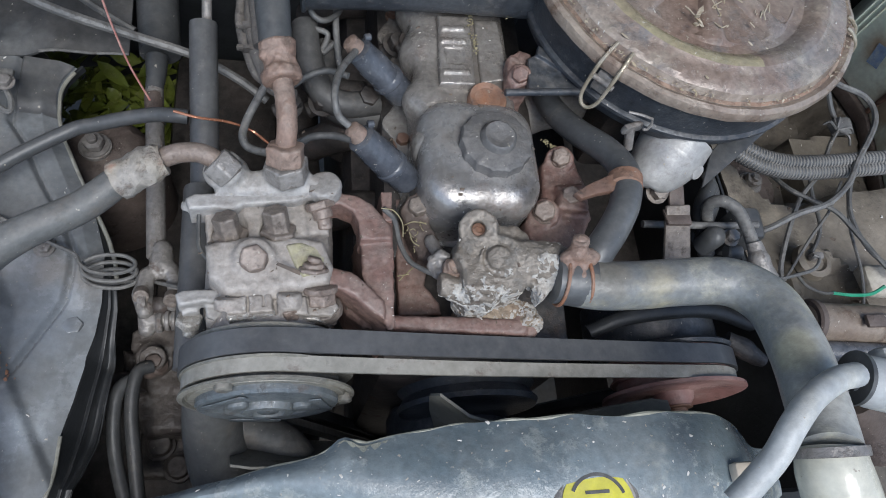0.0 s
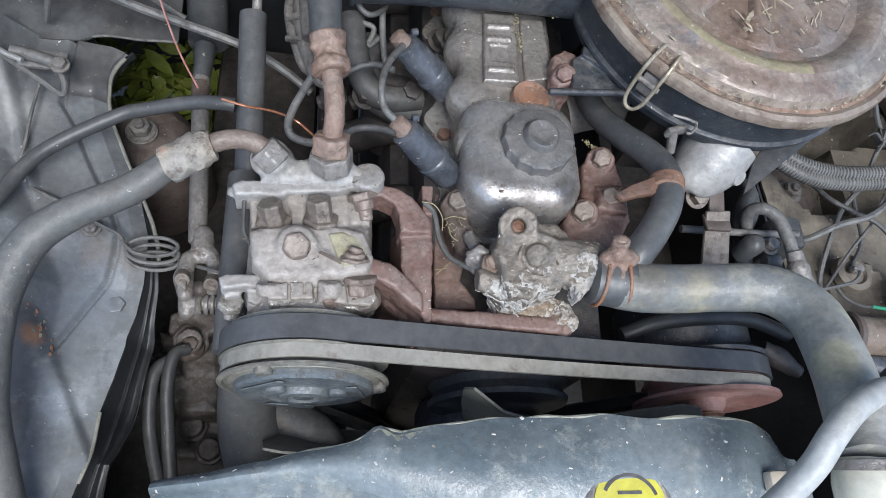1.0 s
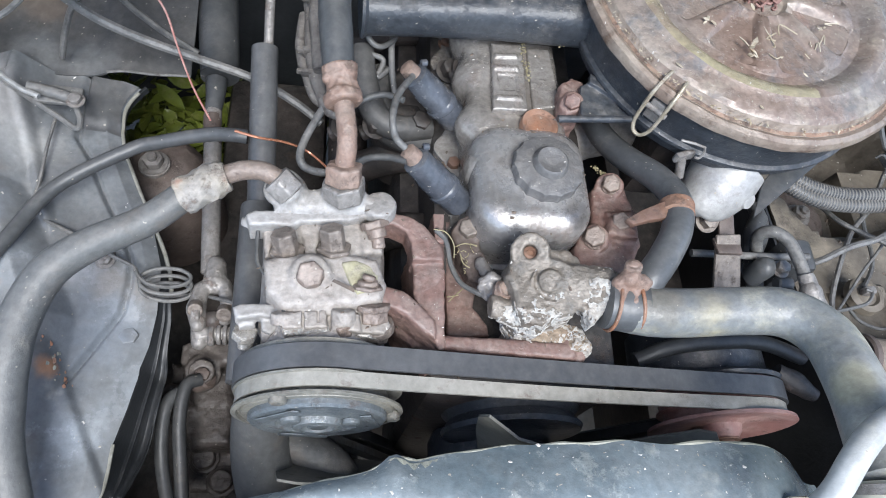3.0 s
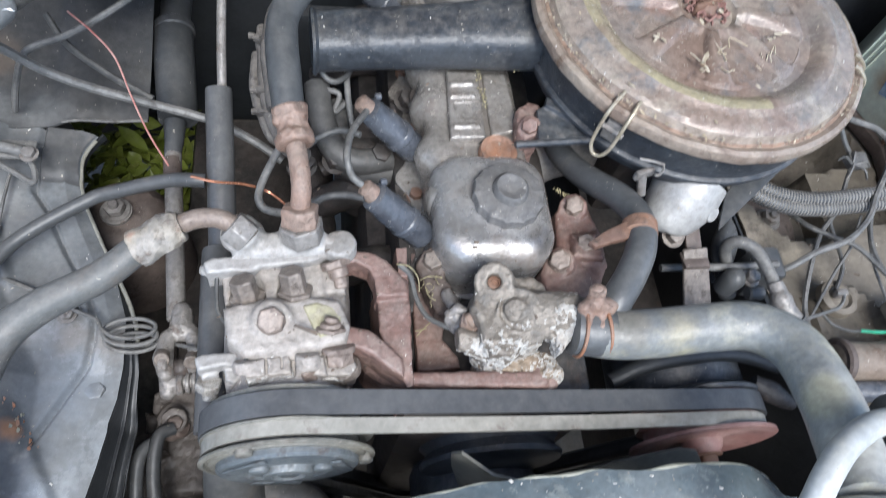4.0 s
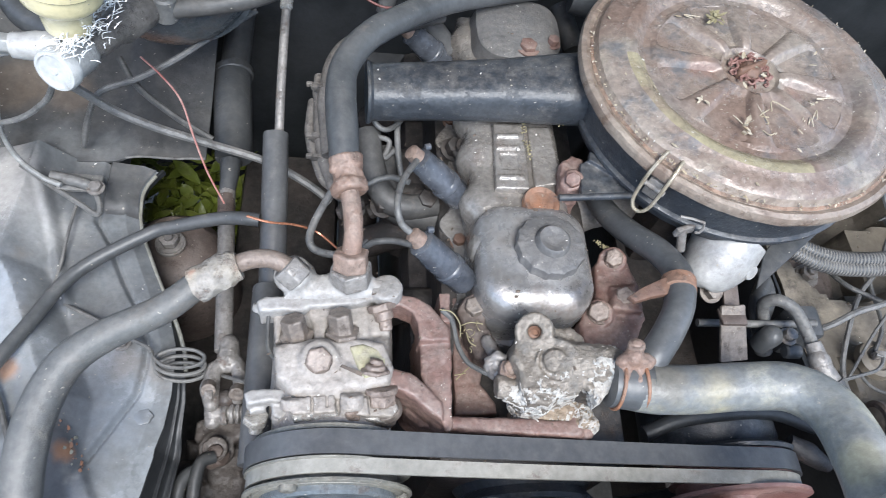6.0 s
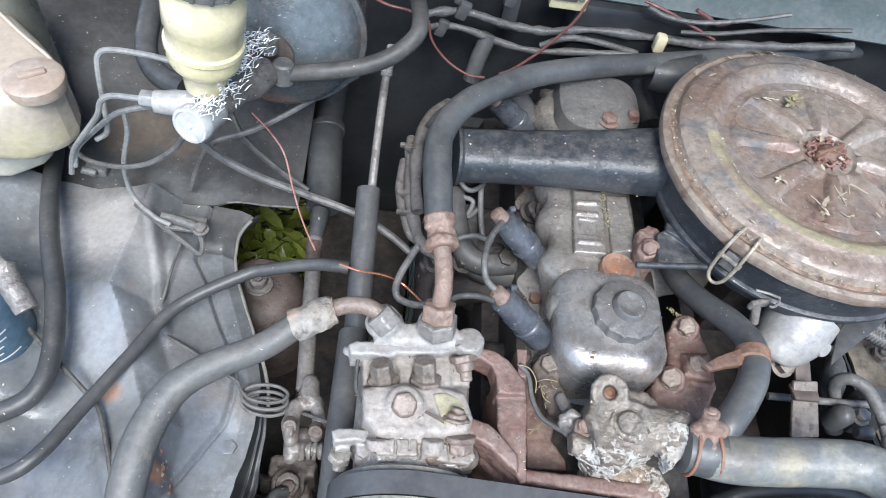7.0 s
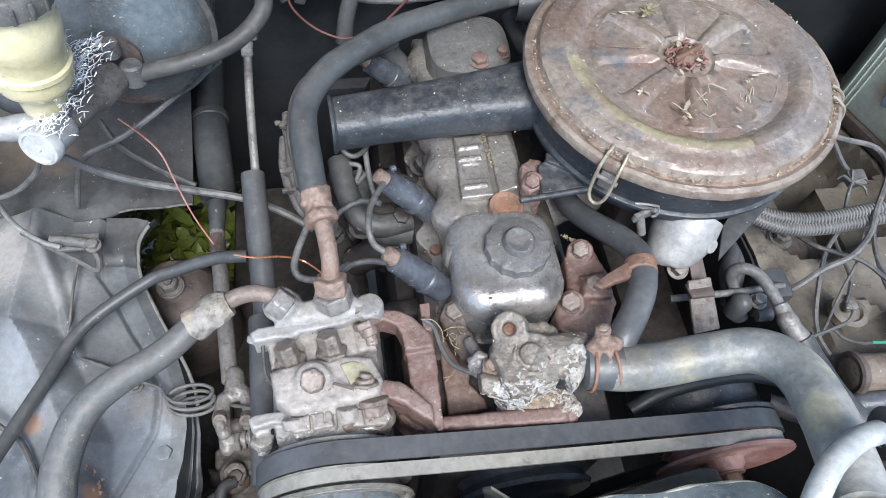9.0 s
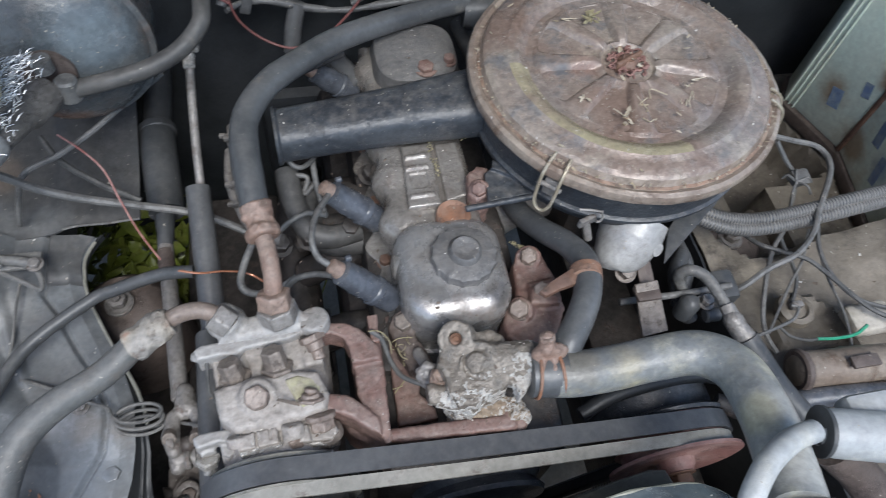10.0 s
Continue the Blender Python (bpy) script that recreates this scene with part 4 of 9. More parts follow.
firewall = tagged(part("firewall", sheet(60, 30, lambda u, v: Vector((-0.75 + 1.9 * u, 0.70 + 0.012 * smooth(0.2, 0.4, noise.noise(Vector((u * 9, v * 4, 3)))), 0.25 + 0.58 * v))), "black_panel"),
                  "black painted firewall with grime", "firewall", kind="structure")
cowl = tagged(part("cowl_panel", sheet(40, 8, lambda u, v: Vector((0.12 + 1.03 * u, 0.672 + 0.20 * v, 0.826 + 0.012 * smooth(0, 0.15, v) + 0.05 * v - 0.02 * u))), "cowl"),
              "pale grey-green painted cowl panel edge", "cowl", kind="structure")
tagged(part("cowl_panel_dark", sheet(20, 8, lambda u, v: Vector((-0.75 + 0.86 * u, 0.685 + 0.2 * v, 0.82 + 0.03 * v))), "black_panel"), "dark cowl panel edge", "cowl", kind="structure")
# front cross panel with the radiator
tagged(part("radiator_support", box(1.7, 0.05, 0.35, Matrix.Translation((0.2, -0.14, 0.45)), 0.01), "black_panel"), "dark front cross panel", "cross panel", kind="structure")

# outer wings and lower front close the bay
for name, m in (("fender_left", Matrix.Translation((-0.765, 0.3, 0.2))), ("fender_right", Matrix.Translation((1.165, 0.3, 0.2)))):
    tagged(part(name, box(0.02, 1.1, 0.62, m, 0.006), "apron"), "grey painted outer wing panel", "fender", kind="structure")
tagged(part("gearbox_tunnel", rough_up(box(0.36, 0.25, 0.3, Matrix.Translation((0.15, 0.80, 0.3)), 0.04), 0.004, 20), "black_panel"), "dark tunnel behind the engine", "tunnel", kind="structure")

# a raised bonnet, never in view, is added to shade the bay from behind
tagged(part("bonnet", sheet(16, 16, lambda u, v: Vector((-0.58 + 1.36 * u, 0.80 - 0.66 * v + 0.03 * math.sin(v * 3.14), 0.88 + 0.86 * v)), 0.006), "black_panel"), "dark underside of an unseen raised bonnet, added for its shade", "bonnet", kind="structure")

# an added black sheet stands for deep shade and keeps the ground out of sight
tagged(part("splash_shield", sheet(20, 30, lambda u, v: Vector((-0.42 + 0.46 * u, -0.12 + 0.58 * v, 0.385 + 0.015 * noise.noise(Vector((u * 6, v * 6, 1)))))), "block"), "added black sheet below the panel, in place of deep shade", "splash shield", kind="structure")

# weeds seen through the opening beside the steering column
rnd = random.Random(4)
bm = bmesh.new()
for k in range(900):
    c = Vector((-0.22 + rnd.gauss(0, 0.060), 0.54 + rnd.gauss(0, 0.055), 0.24 + rnd.random() * 0.22))
    m = Matrix.Translation(c) @ Euler((rnd.gauss(-0.3, 0.5), rnd.gauss(0, 0.5), rnd.gauss(0.4, 1.3))).to_matrix().to_4x4()
    l, w = 0.022 + rnd.random() ** 2 * 0.034, 0.0045 + rnd.random() * 0.006
    row = [(0.0, 0.15), (0.25, 0.8), (0.5, 1.0), (0.75, 0.75), (1.0, 0.04)]
    bend = rnd.gauss(-0.25, 0.2)
    edges = [[bm.verts.new(m @ Vector((q * w * f, l * t, bend * l * t * t + (0.18 * w if q else 0.0)))) for q in (-1, 0, 1)] for t, f in row]
    for a, b in zip(edges, edges[1:]):
        bm.faces.new((a[0], a[1], b[1], b[0]))
        bm.faces.new((a[1], a[2], b[2], b[1]))
tagged(part("weeds", bm, "leaf"), "green weeds growing under the car", "weeds", kind="stuff")
rnd = random.Random(9)
bm = bmesh.new()
for k in range(60):
    a = Vector((-0.1 + rnd.random() * 0.1, 0.5 + rnd.random() * 0.15, 0.02))
    b = a + Vector((rnd.gauss(0, 0.04), rnd.gauss(0, 0.04), 0.3 + rnd.random() * 0.12))
    w = 0.004
    vs = [bm.verts.new(p) for p in (a, a + Vector((w, 0, 0)), b + Vector((w * 0.3, 0, 0)), b)]
    bm.faces.new(vs)
tagged(part("grass", bm, "leaf"), "yellow-green grass blades under the car", "grass", kind="stuff")

# ---- engine ----
engine = thing("engine_block", "greasy brown-black iron engine block and head", "engine", (0.15, 0.4, 0.3))
part("block", rough_up(box(0.19, 0.50, 0.36, Matrix.Translation((0.15, 0.42, 0.28)), 0.02), 0.004, 30), "block", engine)
part("cylinder_head", rough_up(slab([(0.078, 0.222), (0.225, 0.222), (0.228, 0.60), (0.082, 0.62)], 0.60, 0.715, 0.008), 0.002, 60), "block", engine)
part("timing_cover", rough_up(slab([(0.07, 0.13), (0.235, 0.13), (0.24, 0.25), (0.07, 0.25)], 0.36, 0.705, 0.015), 0.002, 50), "block", engine)
for k in range(4):
    y = 0.30 + 0.085 * k
    part("exhaust_port", rough_up(tube([(0.09, y, 0.655), (0.055, y, 0.65), (0.02, y + 0.01, 0.61)], 0.017, 14), 0.002, 60), "block", engine)
part("exhaust_manifold", rough_up(tube([(0.015, 0.28, 0.585), (0.01, 0.40, 0.585), (0.012, 0.52, 0.575), (0.03, 0.60, 0.53)], 0.022, 14), 0.003, 50), "block", engine)

# valve cover
VX = 0.148
cover = thing("valve_cover", "dull silver aluminium valve cover with scalloped edge, stained by oil", "valve cover", (VX, 0.4, 0.71))


VBOX = ((0.075, 0.225, 0.705), (0.225, 0.610, 0.800))


def front_bell(x, y, z):
    """The tall rounded front end of the cover."""
    px, py, pz = np.abs(x - (VX + 0.0030)) - 0.0500 + 0.030, np.abs(y - 0.2900) - 0.0530 + 0.030, z - 0.7800 + 0.020
    a = np.sqrt(np.maximum(px, 0) ** 2 + np.maximum(py, 0) ** 2) + np.minimum(np.maximum(px, py), 0) - 0.010
    return np.sqrt(np.maximum(a, 0) ** 2 + np.maximum(pz, 0) ** 2) + np.minimum(np.maximum(a, pz), 0) - 0.020


hood = blend(0.008,
             prism([(VX - 0.045, 0.300), (VX + 0.044, 0.296), (VX + 0.043, 0.400), (VX + 0.040, 0.585), (VX - 0.045, 0.585)], 0.700, 0.7690, 0.013),
             *[ball((VX - 0.034, q, 0.7505), 0.0205) for q in (0.352, 0.402, 0.452, 0.502, 0.552)],
             ball((VX - 0.0300, 0.303, 0.7560), 0.0205))
part("body", skin(worn(hood, 0.0008, 0.012, 60), *VBOX, 0.0013), "cover_alu", cover)
part("front_dome", skin(worn(front_bell, 0.0005, 0.02, 62), *VBOX, 0.0013), "dome_alu", cover, "bright rounded front end of the cover")
pads = blend(0.002,
             prism([(0.1260, 0.4280), (0.1550, 0.4300), (0.1530, 0.3550), (0.1220, 0.3540)], 0.755, 0.7765, 0.0022),
             prism([(0.1600, 0.4310), (0.1820, 0.4320), (0.1860, 0.3670), (0.1590, 0.3600)], 0.755, 0.7720, 0.0022),
             *[prism([(0.1280, 0.4140), (0.1480, 0.4160), (0.1480, 0.4120), (0.1280, 0.4100)], 0.770, 0.7785, 0.0010), prism([(0.1270, 0.4010), (0.1480, 0.4020), (0.1480, 0.3980), (0.1270, 0.3970)], 0.770, 0.7785, 0.0010), prism([(0.1260, 0.3680), (0.1480, 0.3690), (0.1480, 0.3650), (0.1260, 0.3640)], 0.770, 0.7785, 0.0010)])
part("rib_plate", skin(worn(less(pads, prism([(0.1290, 0.3920), (0.1450, 0.3930), (0.1460, 0.3760), (0.1290, 0.3750)], 0.7752, 0.79, 0.0006)), 0.0006, 0.006, 61), *VBOX, 0.0010), "cover_alu", cover, "raised ribbed pad")
part("scalloped_flange", rough_up(rings([[(VX - 0.0600 - 0.0060 * math.cos((y - 0.302) / 0.0500 * 2 * math.pi) - dx, y, z) for y in np.linspace(0.252, 0.595, 110)] + [(VX - 0.03, 0.595, z), (VX - 0.03, 0.252, z)] for dx, z in ((0.0, 0.7125), (0.0010, 0.7145), (0.0006, 0.7175), (-0.0015, 0.7188))]), 0.0006, 120), "cover_alu", cover)
part("front_flange", rough_up(rings([oval(VX + 0.003, 0.2870, a * 1.02, b * 1.06, z, 3.0, 72) for a, b, z in ((0.0520, 0.0530, 0.7120), (0.0525, 0.0535, 0.7145), (0.0515, 0.0525, 0.7170), (0.046, 0.047, 0.7178))]), 0.0008, 90), "dome_alu", cover)
part("rear_dome", rings([oval(VX + 0.012, 0.548, a, b, z, 3.2, 40) for a, b, z in ((0.05, 0.05, 0.715), (0.048, 0.048, 0.765), (0.043, 0.043, 0.785), (0.03, 0.03, 0.792))]), "oil_cap", cover)
part("gasket", slab([(VX - 0.054, 0.256), (VX + 0.05, 0.256), (VX + 0.05, 0.6), (VX - 0.054, 0.6)], 0.708, 0.7125), "rust_dark", cover)
for x, y in ((VX - 0.05, 0.334), (VX - 0.05, 0.405), (VX - 0.05, 0.478), (VX + 0.048, 0.33), (VX + 0.047, 0.44)):
    part("bolt", bolt((x, y, 0.716), UP, 0.006, 0.008), "rust_dark", cover)
plug = (0.1620, 0.3420, 0.7770)
part("core_plug", lathe([(0.0165, -0.016), (0.0165, -0.002), (0.0155, 0.0), (0.0125, -0.0005), (0.011, -0.002), (0.002, -0.002)], Matrix.Translation(plug), 28), "rust_orange", cover, "rusty orange pressed disc")
part("red_bolt", join(bolt((0.166, 0.518, 0.788), UP, 0.009, 0.006), bolt((0.192, 0.526, 0.788), UP, 0.006, 0.008)), "rust", cover)

cap_at = (0.1600, 0.2910, 0.7870)
oil_cap = thing("oil_filler_cap", "dark grey grimy oil filler cap on the valve cover", "oil cap", cap_at)
seg = 112
prof = [(0.0240, -0.012), (0.0275, -0.010), (0.0285, 0.0), (0.0275, 0.0030), (0.0245, 0.0045), (0.0150, 0.0055), (0.0125, 0.0060)]
bm = rings([[(r * (1 + (0.045 * max(0, math.cos(14 * t)) if 0 < i < 5 else 0)) * math.cos(t), r * (1 + (0.045 * max(0, math.cos(14 * t)) if 0 < i < 5 else 0)) * math.sin(t), h) for t in (2 * math.pi * k / seg for k in range(seg))] for i, (r, h) in enumerate(prof)])
part("cap_disc", moved(bm, Matrix.Translation(cap_at)), "oil_cap", oil_cap)
part("knob", rough_up(lathe([(0.0150, 0.004), (0.0142, 0.0095), (0.0120, 0.0118), (0.0085, 0.0112), (0.0060, 0.0098), (0.003, 0.0100)], Matrix.Translation(cap_at), 28), 0.0004, 160), "oil_cap", oil_cap)

# crumbs caught in the creases of the cover
rnd = random.Random(55)
bm = bmesh.new()
for a, b, n in (((0.1540, 0.4320, 0.7780), (0.1560, 0.3870, 0.7780), 70), ((0.1820, 0.4200, 0.7900), (0.1930, 0.4230, 0.7900), 26), ((0.2160, 0.3170, 0.7520), (0.2270, 0.3110, 0.7520), 40), ((0.1800, 0.3480, 0.7760), (0.1860, 0.3650, 0.7760), 14), ((0.1140, 0.3080, 0.7760), (0.1240, 0.3040, 0.7760), 40)):
    for k in range(n):
        c = Vector(a).lerp(Vector(b), rnd.random()) + Vector((rnd.gauss(0, 0.0016), rnd.gauss(0, 0.0016), rnd.random() * 0.0012))
        w = 0.0004 + rnd.random() ** 2 * 0.0012
        bm = join(bm, moved(slab([(-w, -w * 0.4), (w * 0.7, -w * 0.6), (w, w * 0.3), (-w * 0.5, w * 0.6)], 0, w * 0.5), Matrix.Translation(c) @ Euler((rnd.gauss(0, 0.5), rnd.gauss(0, 0.5), rnd.random() * 6.3)).to_matrix().to_4x4()))
tagged(part("cover_crumbs", bm, "dry_leaf"), "yellow-brown leaf crumbs caught on the valve cover", "leaf crumbs", kind="stuff")

# red lug that carries the air cleaner arm
lug = (0.189, 0.361, 0.790)
arm = thing("air_cleaner_stay", "rust-red lug and black stay of the air cleaner", "bracket", lug)
LBOX = ((0.160, 0.310, 0.720), (0.260, 0.400, 0.815))
part("lug", rough_up(skin(worn(blend(0.002, prism([(0.1810, 0.3790), (0.1930, 0.3890), (0.2030, 0.3840), (0.1990, 0.3530), (0.1840, 0.3480), (0.1780, 0.3560)], 0.72, 0.7860, 0.003), drum((0.1920, 0.3630, 0.7800), (0.1880, 0.3570, 0.7900), 0.0095, 0.002)), 0.0016, 0.005, 90), *LBOX, 0.0010), 0.0004, 300), "rust", arm)
part("nut", skin(worn(drum((0.1890, 0.3580, 0.7880), (0.1860, 0.3540, 0.7950), 0.0062, 0.001, True), 0.0006, 0.003, 91), *LBOX, 0.0009), "rust", arm)
stay = blend(0.002, prism([(0.1960, 0.3730), (0.2080, 0.3810), (0.2260, 0.3660), (0.2370, 0.3550), (0.2370, 0.3450), (0.1920, 0.3400)], 0.786, 0.7930, 0.0014), prism([(0.2060, 0.3850), (0.2220, 0.3760), (0.2410, 0.3560), (0.2370, 0.3500), (0.2110, 0.3700), (0.2030, 0.3750)], 0.788, 0.7965, 0.0014))
part("stay", rough_up(skin(worn(stay, 0.0008, 0.008, 92), *LBOX, 0.0010), 0.0003, 200), "black_paint", arm)
part("stay_rod", between((0.1680, 0.3300, 0.8000), (0.2330, 0.3360, 0.8000), 0.0030), "black_paint", arm)

# ---- air cleaner ----
AC = Vector((0.340, 0.4365, 0.0))
LIDZ = 0.848
air = thing("air_cleaner", "round air cleaner with a rusty brown lid and black can", "air cleaner", (AC.x, AC.y, 0.79))


def lid_bm():
    seg = 240
    prof = [(0.1475, -0.012), (0.1500, -0.010), (0.1508, -0.005), (0.1495, -0.001), (0.1455, 0.0005), (0.1415, -0.0015), (0.139, 0.000), (0.1365, 0.0065), (0.133, 0.0095), (0.122, 0.0105)]
    prof += [(0.1195, 0.0110), (0.115, 0.0135), (0.1095, 0.0140), (0.1045, 0.0125), (0.1015, 0.0095), (0.096, 0.0060), (0.091, 0.0052), (0.086, 0.0058), (0.080, 0.0064), (0.07, 0.0072), (0.058, 0.0085), (0.046, 0.0098), (0.034, 0.0105), (0.027, 0.0098), (0.023, 0.0045), (0.021, 0.0035), (0.012, 0.0035), (0.003, 0.0035)]
    loops = []
    for r, h in prof:
        loop = []
        for k in range(seg):
            t = 2 * math.pi * k / seg
            dz = 0.0
            if 0.027 < r < 0.09:
                rib = smooth(0.30, 0.95, 0.5 + 0.5 * math.cos(8 * t + 1.2))
                dz = 0.0030 - 0.0085 * (1 - rib) * smooth(0.027, 0.036, r) * smooth(0.090, 0.078, r)
            dz += 0.0012 * noise.noise(Vector((r * 60 * math.cos(t), r * 60 * math.sin(t), 2)))
            loop.append((r * math.cos(t), r * math.sin(t), h + dz))
        loops.append(loop)
    return loops


def lid_piece(lo, hi, a0=0, a1=240, lift=0.0):
    """A ring of the lid, or its arc between two of 240 steps."""
    loops = [l for l in lid_bm() if lo <= math.hypot(l[0][0], l[0][1]) <= hi]
    if a1 - a0 < 240:
        loops = [[l[k % 240] for k in range(a0, a1 + 1)] for l in loops]
    return moved(rings(loops, lo < 0.01, a1 - a0 >= 240), Matrix.Translation((AC.x, AC.y, LIDZ + lift)))


lid = part("lid", join(lid_piece(0.0, 0.0965), lid_piece(0.0955, 0.1160, 187, 358), lid_piece(0.1140, 0.1370)), "lid", air, "rusty pressed steel lid with radial ribs")
part("painted_band", lid_piece(0.0955, 0.1160, 118, 187), "lid_band", lid, "faded yellow painted band")
part("groove", lid_piece(0.1380, 0.1420, 110, 262, 0.0005), "groove_rust", lid, "orange rust in the rim groove")
part("rim", lid_piece(0.1360, 0.2), "lid_rim", lid)
part("wing_nut", rough_up(join(lathe([(0.012, 0.0), (0.011, 0.008), (0.006, 0.012)], Matrix.Translation((AC.x, AC.y, LIDZ + 0.003)), 14),
                              box(0.034, 0.005, 0.012, Matrix.Translation((AC.x, AC.y, LIDZ + 0.005)) @ Matrix.Rotation(0.5, 4, "Z"), 0.002)), 0.002, 150), "rust_dark", lid)
can = part("can", lathe([(0.09, -0.075), (0.128, -0.070), (0.137, -0.062), (0.139, -0.052), (0.1405, -0.016), (0.1465, -0.0135), (0.1465, -0.011)], Matrix.Translation((AC.x, AC.y, LIDZ)), 96), "black_paint", air, "worn black painted can")
part("seam", lathe([(0.1395, -0.052), (0.1425, -0.050), (0.1425, -0.047), (0.1398, -0.045)], Matrix.Translation((AC.x, AC.y, LIDZ)), 96), "black_paint", can)


def wire_clip(angle):
    """A looped spring wire that holds the lid down, with its plate on the can."""
    a = radians(angle)
    m = Matrix.Translation((AC.x, AC.y, LIDZ)) @ Matrix.Rotation(a, 4, "Z")
    loop = [(0.136, -0.007, 0.007), (0.1435, -0.0078, 0.004), (0.1535, -0.0085, -0.006), (0.158, -0.008, -0.030), (0.160, -0.005, -0.040), (0.1605, 0.0, -0.043), (0.160, 0.005, -0.040), (0.158, 0.008, -0.030), (0.1535, 0.0085, -0.006), (0.1435, 0.0078, 0.004), (0.136, 0.007, 0.007)]
    clip = part("wire_clip", moved(tube(loop, 0.0016, 8, 5), m), "clip_wire", air, "pale yellowed spring wire clip")
    part("clip_anchor", moved(join(box(0.006, 0.012, 0.020, Matrix.Translation((0.146, 0, -0.034)), 0.001), between((0.149, -0.011, -0.022), (0.149, 0.011, -0.022), 0.0024)), m), "steel", clip)


wire_clip(227.5)
wire_clip(338)
wire_clip(100)

# intake snorkel
s0, s1 = Vector((0.008, 0.440, 0.792)), Vector((0.215, 0.451, 0.806))
d = (s1 - s0).normalized()
sd = Vector((-d.y, d.x, 0)).normalized()


def snork(t, w, h, dz=0.0):
    c = s0.lerp(s1, t) + Vector((0, 0, dz))
    out = []
    for k in range(28):
        q = 2 * math.pi * k / 28
        cx, sx = math.cos(q), math.sin(q)
        out.append(c + sd * (w * math.copysign(abs(cx) ** 0.7, cx)) + Vector((0, 0, h * math.copysign(abs(sx) ** 0.7, sx))))
    return out


part("snorkel", rings([snork(0.0, 0.0195, 0.0165), snork(0.0, 0.0265, 0.0225), snork(0.012, 0.0270, 0.023), snork(0.025, 0.0245, 0.0205), snork(0.3, 0.0255, 0.021), snork(0.6, 0.028, 0.0225), snork(0.85, 0.033, 0.024), snork(1.12, 0.038, 0.025)]), "black_paint", air, "black sheet-metal intake snorkel")
# square label frame and front screw on the can
part("label_frame", tube([(0.262, 0.305, 0.818), (0.283, 0.301, 0.816), (0.283, 0.298, 0.806), (0.279, 0.298, 0.806)], 0.0012, 6, 2), "steel", air)
screw = thing("idle_screw", "dull steel adjusting screw under the air cleaner", "screw", (0.273, 0.297, 0.792))
part("stem", between((0.279, 0.297, 0.778), (0.274, 0.306, 0.797), 0.004), "steel", screw)
part("wing", moved(rough_up(box(0.020, 0.006, 0.010, None, 0.002), 0.001, 200), aim((0.276, 0.306, 0.792), UP, 20)), "steel", screw)

# pale casting and sheet shield below the can
carb = thing("carburettor", "pale grey cast carburettor body below the air cleaner", "carburettor", (0.373, 0.337, 0.700))
part("bowl", tube([(0.305, 0.282, 0.744), (0.306, 0.284, 0.746), (0.310, 0.288, 0.750), (0.318, 0.295, 0.755), (0.328, 0.305, 0.763), (0.339, 0.318, 0.775)], [0.006, 0.015, 0.0215, 0.027, 0.031, 0.029], 36), "grey_white", carb)
part("nipple", tube([(0.324, 0.308, 0.765), (0.339, 0.301, 0.760), (0.342, 0.287, 0.768), (0.345, 0.280, 0.772)], [0.016, 0.0130, 0.0105, 0.0065], 18), "grey_white", carb)
part("base", rough_up(box(0.10, 0.10, 0.10, Matrix.Translation((0.335, 0.40, 0.66)), 0.012), 0.003, 50), "block", carb)
part("intake_runner", rough_up(tube([(0.225, 0.40, 0.69), (0.27, 0.41, 0.70), (0.33, 0.42, 0.70)], 0.030, 18), 0.002, 50), "cast", carb)
solo("heat_shield", slab([(0.346, 0.266, 0.775)[:2], (0.436, 0.334, 0.775)[:2], (0.427, 0.339, 0.775)[:2], (0.385, 0.323, 0.775)[:2], (0.364, 0.302, 0.775)[:2]], 0.768, 0.771, 0.001), "hose_dark", "dark grey sheet shield below the air cleaner", "heat shield")

# a nest of rusty curls and crumbs in the middle of the lid
rnd = random.Random(31)
bm = bmesh.new()
for k in range(64):
    t, r = rnd.random() * 6.283, 0.019 * math.sqrt(rnd.random())
    c = Vector((AC.x + r * math.cos(t), AC.y + r * math.sin(t), LIDZ + 0.007 + 0.005 * rnd.random()))
    w, q = 0.0016 + rnd.random() * 0.0022, rnd.random() * 6.3
    pts = [c + Vector((w * math.cos(q + j * 1.2), w * math.sin(q + j * 1.2), 0.0012 * math.sin(j * 2 + q))) for j in range(4)]
    bm = join(bm, tube(pts, 0.0008 + rnd.random() * 0.0007, 5, 3))
tagged(part("nest_crumbs", bm, "nest"), "rust-brown curls and crumbs heaped on the lid", "debris", kind="stuff")
# leaf crumbs and straw on the lid
rnd = random.Random(12)
bm = bmesh.new()
for k in range(190):
    t = rnd.random() * 6.283
    r = 0.137 * math.sqrt(rnd.random()) if k < 95 else 0.1425 + rnd.gauss(0, 0.0015)
    s = 0.0007 + rnd.random() ** 3 * 0.0030
    if k > 181:
        r, s = abs(rnd.gauss(0, 0.016)), 0.002 + rnd.random() * 0.003
    z = LIDZ + (0.011 if r < 0.136 else 0.0035) + (0.004 if k > 181 else 0)
    thin = 0.25 + 0.75 * rnd.random()
    o = moved(slab([(-s, -s * 0.1 * thin), (-s * 0.3, -s * 0.45 * thin), (s * 0.5, -s * 0.35 * thin), (s, s * 0.1 * thin), (s * 0.3, s * 0.5 * thin), (-s * 0.5, s * 0.35 * thin)], 0, s * 0.16), Matrix.Translation((AC.x + r * math.cos(t), AC.y + r * math.sin(t), z)) @ Euler((rnd.gauss(0, 0.25), rnd.gauss(0, 0.25), rnd.random() * 6.3)).to_matrix().to_4x4())
    bm = join(bm, o)
